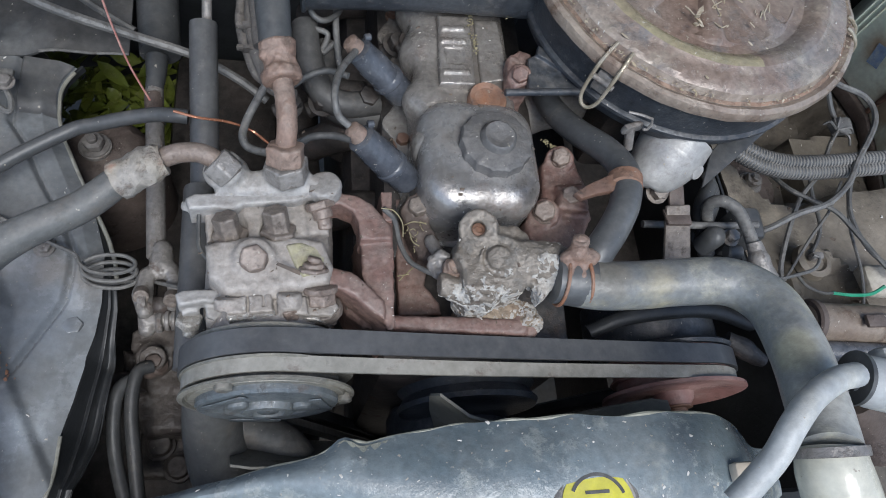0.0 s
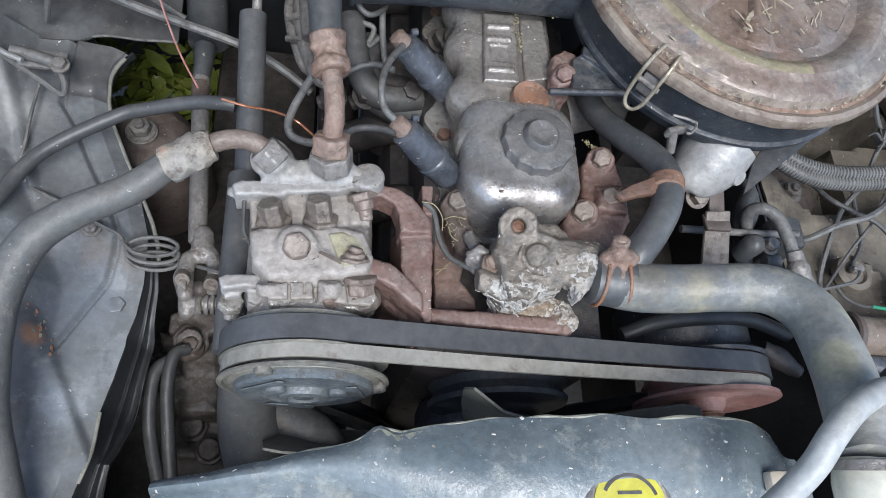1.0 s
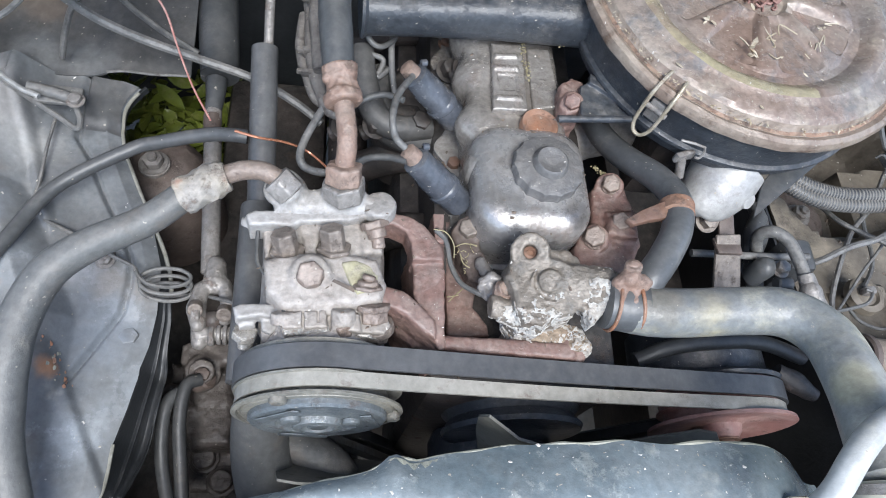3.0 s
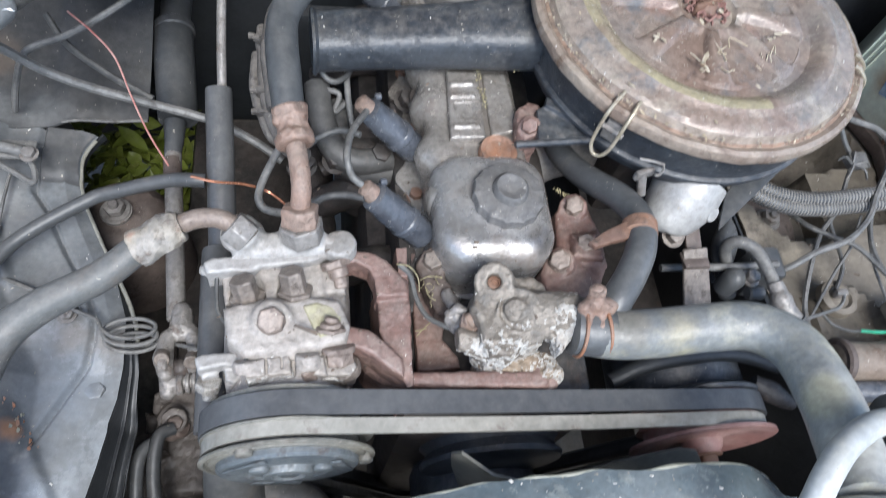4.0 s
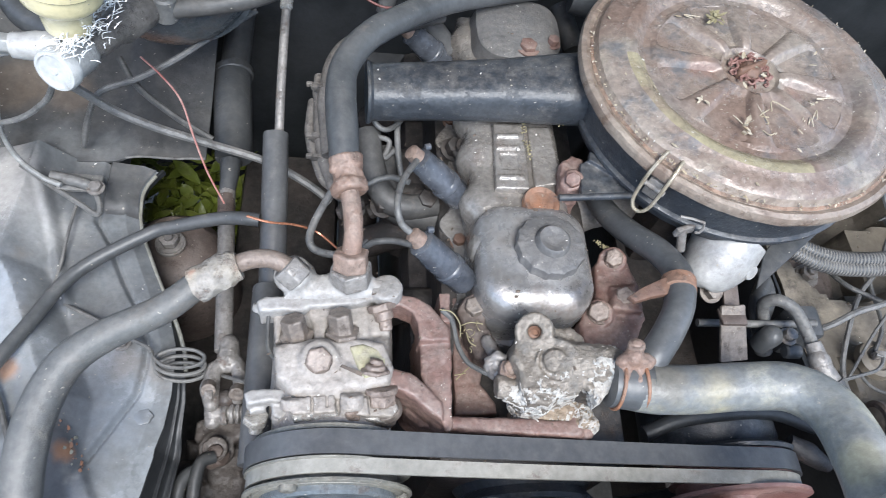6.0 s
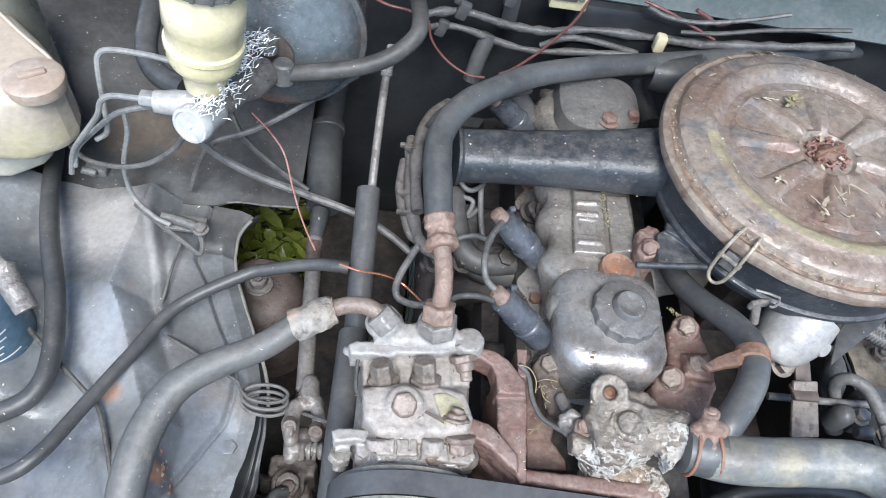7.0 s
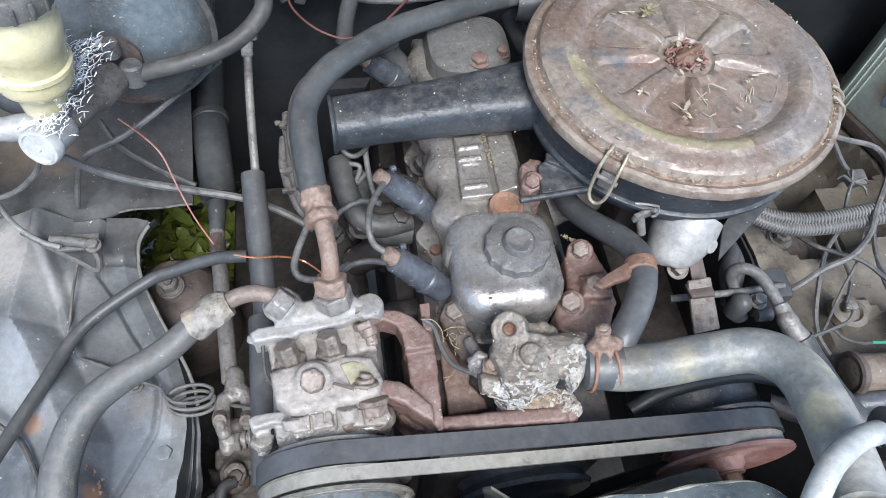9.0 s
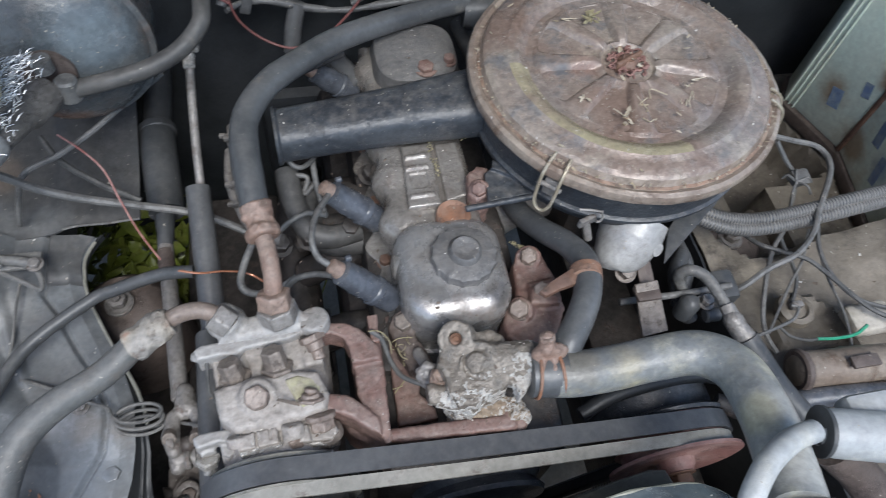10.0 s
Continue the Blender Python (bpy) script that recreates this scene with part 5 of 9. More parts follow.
for px, py in ((0.04, -0.055), (0.035, -0.06), (-0.005, -0.062), (0.0, -0.055), (-0.01, -0.07), (0.005, -0.048), (-0.04, 0.06), (0.06, -0.03)):
    a = Vector((AC.x + px, AC.y + py, LIDZ + 0.0105))
    bm = join(bm, tube([a, a + Vector((rnd.gauss(0, 0.006), rnd.gauss(0, 0.006), 0.002)), a + Vector((rnd.gauss(0, 0.006), rnd.gauss(0, 0.006), 0.002))], 0.0006, 5, 3))
for k in range(150):
    t = radians(150) + rnd.random() * radians(230)
    r, s = 0.1400 + rnd.gauss(0, 0.0016), 0.0005 + rnd.random() ** 2 * 0.0014
    bm = join(bm, moved(slab([(-s, -s * 0.2), (s * 0.4, -s * 0.5), (s, s * 0.2), (-s * 0.3, s * 0.5)], 0, s * 0.3), Matrix.Translation((AC.x + r * math.cos(t), AC.y + r * math.sin(t), LIDZ + 0.0045)) @ Euler((rnd.gauss(0, 0.4), rnd.gauss(0, 0.4), rnd.random() * 6.3)).to_matrix().to_4x4()))
tagged(part("leaf_litter", bm, "litter"), "dry leaf crumbs and straw lying on the lid", "leaf litter", kind="stuff")
# dried flower heads and a yellow leaf scrap on the lid
def petals(at, n, r, mat_name, label, seed):
    rnd = random.Random(seed)
    bm = bmesh.new()
    for k in range(n):
        t = 6.283 * k / n + rnd.gauss(0, 0.6)
        l, w = r * (0.7 + 0.5 * rnd.random()), r * (0.13 + 0.1 * rnd.random())
        m = Matrix.Translation(Vector(at) + Vector((rnd.gauss(0, r * 0.25), rnd.gauss(0, r * 0.25), 0.001))) @ Euler((rnd.gauss(0, 0.45), rnd.gauss(-0.15, 0.35), t)).to_matrix().to_4x4()
        bm = join(bm, moved(slab([(l * 0.12, -w * 0.3), (l * 0.6, -w), (l, 0), (l * 0.6, w), (l * 0.12, w * 0.3)], 0, 0.0007), m))
    return tagged(part("dry_flower", bm, mat_name), label, "dry flower")


for at, n, r, mat_name, label, seed in (((0.313, 0.369, 0.860), 7, 0.011, "litter", "dry straw-coloured flower head on the lid", 5), ((0.321, 0.497, 0.860), 19, 0.008, "dry_leaf", "crumpled yellow leaf scrap on the lid", 6), ((0.282, 0.394, 0.860), 5, 0.006, "litter", "small dry seed head on the lid", 7), ((0.384, 0.399, 0.860), 5, 0.005, "litter", "small dry seed head on the lid", 8)):
    petals(at, n, r, mat_name, label, seed)

# ---- compressor, belts, pulleys ----
CX, CZ = -0.012, 0.722
comp = thing("compressor", "grey cast aluminium air-conditioning compressor, oily and dusty", "compressor", (CX, 0.2, 0.66))


def along_y(y):
    """z of the lathe runs towards the front, from y."""
    return Matrix.Translation((CX, y, CZ)) @ Matrix.Rotation(radians(90), 4, "X")


BOX = ((-0.085, 0.138, 0.680), (0.060, 0.300, 0.800))
body = blend(0.005,
             drum((CX, 0.168, CZ), (CX, 0.262, CZ), 0.0470, 0.003),
             prism([(-0.0550, 0.2050), (-0.0430, 0.2100), (-0.0230, 0.2120), (0.0010, 0.2130), (0.0250, 0.2090), (0.0320, 0.1900), (0.0290, 0.1780), (0.0100, 0.1730), (-0.0400, 0.1700), (-0.0520, 0.1820)], 0.72, 0.7755, 0.006, (0.0, 0.10)),
             prism([(-0.0590, 0.2380), (0.0310, 0.2470), (0.0300, 0.2190), (-0.0550, 0.2120)], 0.71, 0.7660, 0.004),
             prism([(-0.0320, 0.2420), (-0.0150, 0.2440), (-0.0110, 0.2120), (-0.0310, 0.2110)], 0.72, 0.7705, 0.003, (0.0, 0.10)),
             prism([(0.0020, 0.2440), (0.0120, 0.2440), (0.0140, 0.2170), (0.0060, 0.2160)], 0.72, 0.7665, 0.002),
             drum((-0.0220, 0.1970, 0.7700), (-0.0220, 0.1930, 0.7795), 0.0140, 0.004))
bolt_wells = (drum((-0.0410, 0.2280, 0.7800), (-0.0390, 0.2140, 0.7640), 0.0125, 0.001), drum((-0.0080, 0.2310, 0.7820), (-0.0060, 0.2160, 0.7680), 0.0120, 0.001))
part("cylinder_body", rough_up(skin(worn(less(body, *bolt_wells, k=0.0025), 0.0006, 0.006, 3), *BOX, 0.0010), 0.0003, 500), "cast", comp)
head = blend(0.004,
             prism([(-0.0520, 0.2410), (-0.0490, 0.2520), (-0.0340, 0.2600), (-0.0180, 0.2640), (0.0070, 0.2650), (0.0240, 0.2600), (0.0340, 0.2520), (0.0240, 0.2450), (-0.0090, 0.2420)], 0.735, 0.7815, 0.007, (0.0, 0.12)),
             drum((-0.0400, 0.2620, 0.7700), (-0.0460, 0.2590, 0.7860), 0.0145, 0.003),
             drum((-0.0000, 0.2630, 0.7720), (-0.0020, 0.2590, 0.7900), 0.0155, 0.003))
part("rear_head", skin(worn(head, 0.0009, 0.006, 5), *BOX, 0.0012), "alu", comp)
bar = blend(0.003,
            prism([(-0.0700, 0.2400), (-0.0640, 0.2440), (-0.0450, 0.2450), (-0.0330, 0.2440), (-0.0150, 0.2490), (0.0030, 0.2490), (0.0190, 0.2590), (0.0310, 0.2600), (0.0360, 0.2540), (0.0350, 0.2480), (0.0190, 0.2450), (0.0050, 0.2390), (-0.0130, 0.2370), (-0.0300, 0.2360), (-0.0370, 0.2320), (-0.0500, 0.2330), (-0.0670, 0.2310)], 0.752, 0.7765, 0.0026),
            drum((-0.0670, 0.2420, 0.7660), (-0.0680, 0.2370, 0.7620), 0.0065, 0.0015),
            drum((0.0260, 0.2520, 0.7820), (0.0270, 0.2500, 0.7700), 0.0125, 0.003))
part("head_flange", skin(worn(less(bar, drum((-0.0680, 0.2400, 0.7640), (-0.0680, 0.2340, 0.7580), 0.0030, 0.0005)), 0.0009, 0.006, 7), *BOX, 0.0010), "alu", comp)
ear = blend(0.0025,
            prism([(-0.0750, 0.1760), (-0.0690, 0.1790), (-0.0410, 0.1790), (-0.0390, 0.1730), (-0.0450, 0.1690), (-0.0550, 0.1700), (-0.0720, 0.1670)], 0.745, 0.7575, 0.0022),
            prism([(-0.0560, 0.1740), (-0.0440, 0.1750), (-0.0430, 0.1620), (-0.0480, 0.1580), (-0.0540, 0.1610)], 0.735, 0.7520, 0.0022),
            prism([(-0.0720, 0.1750), (-0.0610, 0.1760), (-0.0590, 0.1660), (-0.0700, 0.1640)], 0.735, 0.7480, 0.002))
part("ear", skin(worn(ear, 0.0008, 0.006, 9), *BOX, 0.0010), "alu", comp)
part("ear_nut", skin(worn(blend(0.001, drum((-0.0660, 0.1640, 0.7420), (-0.0670, 0.1610, 0.7360), 0.0082, 0.001, True), drum((-0.0660, 0.1620, 0.7370), (-0.0660, 0.1550, 0.7300), 0.0056, 0.001)), 0.0005, 0.003, 2), *BOX, 0.0009), "bright", comp, "worn bright nut and stud end")
part("ear_bolt", skin(worn(blend(0.001, drum((-0.0490, 0.1640, 0.7460), (-0.0490, 0.1600, 0.7380), 0.0062, 0.001), drum((-0.0450, 0.1630, 0.7420), (-0.0440, 0.1630, 0.7400), 0.0052, 0.001)), 0.0005, 0.003, 4), *BOX, 0.0009), "cast", comp)
front = blend(0.0015,
              drum((CX, 0.151, CZ), (CX, 0.172, CZ), 0.0440, 0.002),
              prism([(-0.0450, 0.1720), (-0.0050, 0.1750), (0.0130, 0.1750), (0.0310, 0.1740), (0.0360, 0.1630), (0.0310, 0.1560), (-0.0040, 0.1580), (-0.0390, 0.1560)], 0.72, 0.7640, 0.002),
              prism([(-0.0410, 0.1680), (-0.0100, 0.1710), (-0.0090, 0.1580), (-0.0390, 0.1560)], 0.72, 0.7700, 0.0016),
              drum((-0.0400, 0.1690, 0.7660), (-0.0400, 0.1620, 0.7620), 0.0080, 0.001),
              drum((0.0020, 0.1710, 0.7710), (0.0020, 0.1620, 0.7640), 0.0085, 0.002),
              prism([(-0.0070, 0.1690), (0.0130, 0.1700), (0.0150, 0.1560), (-0.0050, 0.1570)], 0.72, 0.7680, 0.0016))
front = less(front, drum((-0.0400, 0.1640, 0.7670), (-0.0400, 0.1590, 0.7620), 0.0042, 0.0005), prism([(-0.0270, 0.1710), (-0.0250, 0.1710), (-0.0240, 0.1550), (-0.0260, 0.1550)], 0.7670, 0.78, 0.0004), prism([(-0.0160, 0.1710), (-0.0150, 0.1710), (-0.0140, 0.1610), (-0.0160, 0.1610)], 0.7685, 0.78, 0.0003), prism([(-0.0090, 0.1740), (-0.0070, 0.1740), (-0.0060, 0.1560), (-0.0080, 0.1560)], 0.764, 0.78, 0.0004), k=0.0006)
part("front_flange", rough_up(skin(worn(front, 0.0009, 0.004, 11), *BOX, 0.0009), 0.0003, 500), "cast", comp)
lipz = prism([(-0.0400, 0.1590), (-0.0280, 0.1610), (-0.0080, 0.1610), (-0.0060, 0.1560), (-0.0200, 0.1540), (-0.0380, 0.1530)], 0.755, 0.7665, 0.0012)
part("bright_lip", skin(worn(blend(0.002, lipz, prism([(0.0080, 0.1600), (0.0250, 0.1580), (0.0270, 0.1530), (0.0100, 0.1560)], 0.750, 0.7605, 0.0012)), 0.0014, 0.004, 13), *BOX, 0.0009), "bright", comp, "bare bright worn edge")
for a, b, c in (((-0.0390, 0.2150, 0.7660), (-0.0390, 0.2160, 0.7690), (-0.0430, 0.2240, 0.7810)), ((-0.0060, 0.2170, 0.7700), (-0.0060, 0.2190, 0.7730), (-0.0090, 0.2280, 0.7850))):
    part("cylinder_bolt", skin(worn(blend(0.0006, drum(a, c, 0.0080, 0.0012, True), drum(a, b, 0.0115, 0.0006, True)), 0.0004, 0.003, 6), *BOX, 0.0009), "bolt_dark", comp)
for a, b in (((0.0010, 0.1630, 0.7660), (0.0030, 0.1580, 0.7580)),):
    part("edge_screw", skin(worn(drum(a, b, 0.0068, 0.001, True), 0.0005, 0.003, 8), *BOX, 0.0009), "nut_brown", comp)
big = (-0.0220, 0.1920, 0.7810)
part("oil_plug", skin(worn(blend(0.002, drum(big, (big[0], big[1] - 0.003, big[2] + 0.0075), 0.0086, 0.0022, True), drum((big[0], big[1], big[2] - 0.003), (big[0], big[1], big[2] - 0.0005), 0.0098, 0.0012)), 0.0006, 0.004, 4), *BOX, 0.0009), "nut_brown", comp, "rust-brown hexagon plug")
stick = skin(prism([(-0.0010, 0.2040), (0.0090, 0.2070), (0.0230, 0.2040), (0.0280, 0.1950), (0.0240, 0.1850), (0.0110, 0.1810), (0.0060, 0.1870)], 0.7635, 0.7772, 0.003, (-0.16, 0.0)), *BOX, 0.0012)
part("yellow_label", stick, "sticker", comp, "faded yellow-green sticker")
part("sticker_flap", moved(slab([(-0.0095, -0.0012), (0.0095, -0.0014), (0.0085, 0.0016), (-0.0085, 0.0010)], 0, 0.0006), aim((0.0010, 0.1840, 0.7830), (0.5, -0.5, 1), -62)), "dirt", comp)
part("cap_wire", tube([(-0.0610, 0.2370, 0.7680), (-0.0610, 0.2220, 0.7640), (-0.0590, 0.2060, 0.7640), (-0.0490, 0.1920, 0.7680), (-0.0400, 0.1790, 0.7720), (-0.0390, 0.1700, 0.7660)], 0.0015, 6), "wire", comp)

# clutch pulley and hub
clutch = part("clutch_pulley", lathe([(0.030, 0.0), (0.054, 0.0), (0.0560, 0.001), (0.0560, 0.004), (0.051, 0.0075), (0.051, 0.0215), (0.0605, 0.0238), (0.0605, 0.0252), (0.050, 0.0275), (0.050, 0.0355), (0.0605, 0.0378), (0.0608, 0.0395), (0.0590, 0.0405), (0.0572, 0.0405), (0.0562, 0.0380), (0.0545, 0.0380), (0.0535, 0.0402), (0.0478, 0.0405), (0.047, 0.036), (0.03, 0.036)], along_y(0.149), 80), "clutch", comp)
hub = part("hub_plate", lathe([(0.030, 0.036), (0.0475, 0.0385), (0.0490, 0.0400), (0.0490, 0.0440), (0.0470, 0.0460), (0.0300, 0.0470), (0.0285, 0.0455), (0.0190, 0.0455), (0.0175, 0.0500), (0.0120, 0.0505), (0.0110, 0.0440), (0.002, 0.0440)], along_y(0.149), 72), "hub", clutch)
part("hub_nut", moved(slab([(0.0078 * math.cos(math.pi / 3 * k), 0.0078 * math.sin(math.pi / 3 * k)) for k in range(6)], 0.043, 0.0500, 0.001), along_y(0.149)), "hub", hub)
for k in range(3):
    t = 2 * math.pi * k / 3 + 0.35
    part("rivet", rough_up(lathe([(0.0070, 0.046), (0.0066, 0.0490), (0.0045, 0.0500), (0.002, 0.0496)], along_y(0.149) @ Matrix.Translation((0.025 * math.cos(t), 0.025 * math.sin(t), 0)), 16), 0.0004, 200), "hub", hub)
    part("outer_rivet", rough_up(lathe([(0.0060, 0.0385), (0.0058, 0.0435), (0.004, 0.0446), (0.002, 0.0442)], along_y(0.149) @ Matrix.Translation((0.0535 * math.cos(2.0944 * k), 0.0535 * math.sin(2.0944 * k), 0)), 16), 0.0004, 200), "clutch", hub)
    part("spring_leaf", slab([(-0.018, -0.0040), (0.018, -0.0040), (0.020, 0.0), (0.018, 0.0040), (-0.018, 0.0040)], 0.0470, 0.0480, 0.0003, along_y(0.149) @ Matrix.Rotation(t + 0.45, 4, "Z") @ Matrix.Translation((0.0, 0.038, 0))), "hub", hub)

# alternator with red pulley
RX, RZ = 0.341, 0.664
alt = thing("alternator", "dark alternator with a rust-red belt pulley", "alternator", (RX, 0.18, 0.66))


def at_alt(y):
    return Matrix.Translation((RX, y, RZ)) @ Matrix.Rotation(radians(90), 4, "X")


pul = part("pulley", lathe([(0.015, -0.007), (0.053, -0.007), (0.0545, -0.006), (0.0545, -0.0045), (0.050, -0.002), (0.050, 0.0115), (0.0535, 0.0128), (0.0535, 0.0140), (0.048, 0.0150), (0.048, 0.0245), (0.0630, 0.0262), (0.0635, 0.0292), (0.060, 0.0302), (0.045, 0.0255), (0.022, 0.0250), (0.018, 0.027), (0.017, 0.033), (0.012, 0.040), (0.003, 0.040)], at_alt(0.140), 72), "red_pulley", alt, "rust-red pulley")
part("pulley_nut", moved(bolt((0, 0, 0), UP, 0.011, 0.010), at_alt(0.101)), "rust_dark", pul)
part("body", rough_up(lathe([(0.02, 0.0), (0.050, 0.002), (0.060, 0.010), (0.062, 0.05), (0.056, 0.06), (0.02, 0.065)], at_alt(0.215) @ Matrix.Translation((0, -0.022, 0)), 48), 0.001, 60), "black_paint", alt)
part("fan_disc", lathe([(0.02, 0.0), (0.056, 0.001), (0.060, 0.004), (0.058, 0.007), (0.02, 0.008)], at_alt(0.152), 56), "black_paint", alt)


def belt(y, w, sag, inner, name, mat_name, label):
    """A V belt round the two pulleys, with its outer face w wide."""
    r1, r2 = 0.0615 - inner, 0.0590 - inner
    cloud = [(cx + r * math.cos(2 * math.pi * k / 72), cz + r * math.sin(2 * math.pi * k / 72)) for cx, cz, r in ((CX, CZ, r1), (RX, RZ, r2), (0.15, 0.44, 0.065)) for k in range(72)]
    cloud.sort()
    hull = []
    for row in (cloud, cloud[::-1]):
        chain = []
        for q in row:
            while len(chain) > 1 and (chain[-1][0] - chain[-2][0]) * (q[1] - chain[-2][1]) - (chain[-1][1] - chain[-2][1]) * (q[0] - chain[-2][0]) <= 1e-12:
                chain.pop()
            chain.append(q)
        hull += chain[:-1]
    n = len(hull)
    full = []
    for i in range(n):
        a, b = Vector(hull[i]), Vector(hull[(i + 1) % n])
        k = max(1, int((b - a).length / 0.02))
        for j in range(k):
            p = a.lerp(b, j / k)
            drop = sag * math.sin(math.pi * j / k) if k > 6 and min(a.y, b.y) > 0.69 else 0.0
            full.append((p.x, p.y - drop))
    loops = []
    n = len(full)
    for i in range(n):
        x, z = full[i]
        d = Vector(full[(i + 1) % n]) - Vector(full[i - 1])
        o = Vector((d.y, 0, -d.x)).normalized()
        p = Vector((x, 0, z))
        c = [p + Vector((0, y - w / 2, 0)), p + Vector((0, y + w / 2, 0)), p - o * 0.003 + Vector((0, y + w / 2, 0)), p - o * 0.009 + Vector((0, y + w * 0.3, 0)), p - o * 0.009 + Vector((0, y - w * 0.3, 0)), p - o * 0.003 + Vector((0, y - w / 2, 0))]
        loops.append(c)
    bm = rings(loops + [loops[0]], False)
    bmesh.ops.remove_doubles(bm, verts=bm.verts, dist=1e-6)
    return solo(name, bm, mat_name, label, "belt", "drive belts")


belt(0.1345, 0.0165, 0.003, 0.0, "drive_belt", "belt", "black rubber drive belt over both pulleys")
belt(0.1195, 0.0105, 0.006, 0.0025, "drive_belt", "belt_dusty", "dusty grey drive belt over both pulleys")

# cooling fan, water pump pulley, crank side
fan = thing("cooling_fan", "dark engine cooling fan behind the shroud", "fan", (0.15, 0.09, 0.45))
FX, FZ = 0.155, 0.56
part("hub", lathe([(0.02, -0.03), (0.055, -0.03), (0.06, -0.02), (0.06, 0.02), (0.04, 0.03), (0.01, 0.032)], Matrix.Translation((FX, 0.10, FZ)) @ Matrix.Rotation(radians(90), 4, "X"), 40), "black_paint", fan)
for k in range(6):
    m = Matrix.Translation((FX, 0.082, FZ)) @ Matrix.Rotation(radians(-9 + 60 * k), 4, "Y") @ Matrix.Translation((0, 0, 0.04)) @ Matrix.Rotation(radians(-24), 4, "Z")
    part("blade", moved(rings([[(-w, 0.006, z), (0, -0.001, z), (w, 0.0, z + tip), (w, 0.002, z + tip), (0, 0.001, z), (-w, 0.008, z)] for w, z, tip in ((0.016, 0.0, 0), (0.024, 0.06, 0), (0.030, 0.12, 0.0), (0.031, 0.160, 0.004), (0.024, 0.172, 0.006))]), m), "fan_blade", fan)
part("pump_pulley", lathe([(0.02, 0.0), (0.058, 0.0), (0.062, 0.004), (0.055, 0.012), (0.062, 0.020), (0.06, 0.024), (0.02, 0.024)], Matrix.Translation((FX, 0.135, 0.64)) @ Matrix.Rotation(radians(90), 4, "X"), 48), "black_paint", fan)

# shroud ring
def shroud_pt(u, v):
    x = -0.105 + 0.475 * u
    l, r = max(0.0, 0.185 - x), max(0.0, x - 0.215)
    z = 0.795 - 0.88 * l * l - 0.9 * r * r - 0.05 * smooth(0.29, 0.37, x)
    y0 = 0.073 - 0.030 * smooth(0.06, 0.30, l) - 0.020 * smooth(0.05, 0.16, r)
    y1 = 0.030 - 0.060 * smooth(-0.02, 0.12, x)
    y = y0 + (y1 - y0) * v
    z += 0.010 * math.sin(math.pi * min(1.0, v * 1.6))
    y += 0.0025 * noise.noise(Vector((x * 30, 0, 1))) * (1 - v) + (0.006 * smooth(0.012, 0.0, abs(x - 0.036)) if v < 0.3 else 0)
    return Vector((x, y, z + 0.002 * noise.noise(Vector((x * 15, y * 15, 0)))))


shroud = thing("fan_shroud", "blue-grey painted fan shroud with peeling paint", "fan shroud", (0.13, 0.03, 0.70))
shroud_panel = part("panel", sheet(120, 16, shroud_pt, 0.002), "shroud", shroud)
part("edge_bead", tube([shroud_pt(q, 0.0) + Vector((0, 0.0005, 0.001)) for q in np.linspace(0.16, 0.97, 40)], 0.0012, 8, 2, wob=0.8), "peeled", shroud, "dirty tan rear edge")


def flap(u, v):
    """A strip of lifted paint along the low end of the shroud."""
    p = shroud_pt(0.02 + 0.34 * u, 0.02 + 0.16 * v * (0.6 + 0.5 * noise.noise(Vector((u * 14, 0, 3)))))
    return p + Vector((0, -0.002 * v, 0.0012 + 0.004 * (1 - v) * abs(noise.noise(Vector((u * 22, 1, 0))))))


part("peeling_strip", sheet(70, 5, flap, 0.0008), "peeled", shroud, "tan-green peeling paint")
rad = thing("radiator", "dark radiator with a top tank behind the front panel", "radiator", (0.16, -0.05, 0.3))
part("top_tank", rough_up(slab([(-0.12, -0.09), (0.43, -0.09), (0.43, 0.024), (-0.12, 0.024)], 0.66, 0.738, 0.012), 0.001, 40), "black_panel", rad)
part("core", box(0.52, 0.04, 0.4, Matrix.Translation((0.155, -0.055, 0.32)), 0.004), "black_panel", rad)
neck = Vector((0.188, 0.018, 0.806))
part("filler_neck", lathe([(0.019, -0.04), (0.019, -0.006), (0.024, -0.004)], Matrix.Translation(neck), 32), "steel", rad)
rcap = part("radiator_cap", lathe([(0.0285, -0.012), (0.0295, -0.006), (0.0285, -0.0015), (0.0255, 0.0), (0.0235, -0.0008)], Matrix.Translation(neck), 48), "steel", rad, "steel radiator cap with a yellow warning label")
part("label_disc", lathe([(0.0238, -0.004), (0.0238, 0.0), (0.001, 0.0006)], Matrix.Translation(neck), 48), "yellow", rcap, "yellow warning label")
for k, (a0, a1, r) in enumerate(((20, 150, 0.0185), (200, 330, 0.0185))):
    bm = rings([[(neck.x + (r + q) * math.cos(radians(a0 + (a1 - a0) * i / 20)), neck.y + (r + q) * math.sin(radians(a0 + (a1 - a0) * i / 20)), neck.z + 0.0006) for q in (-0.0011, 0.0011)] for i in range(21)], False, False)
    part("print_bar", bm, "wire", rcap)
for x, y, w in ((0, 0.008, 0.016), (0, 0.002, 0.022), (0, -0.004, 0.02), (0, -0.010, 0.012)):
    part("print_bar", box(w, 0.002, 0.0004, Matrix.Translation((neck.x + x, neck.y + y, neck.z + 0.0003))), "wire", rcap)

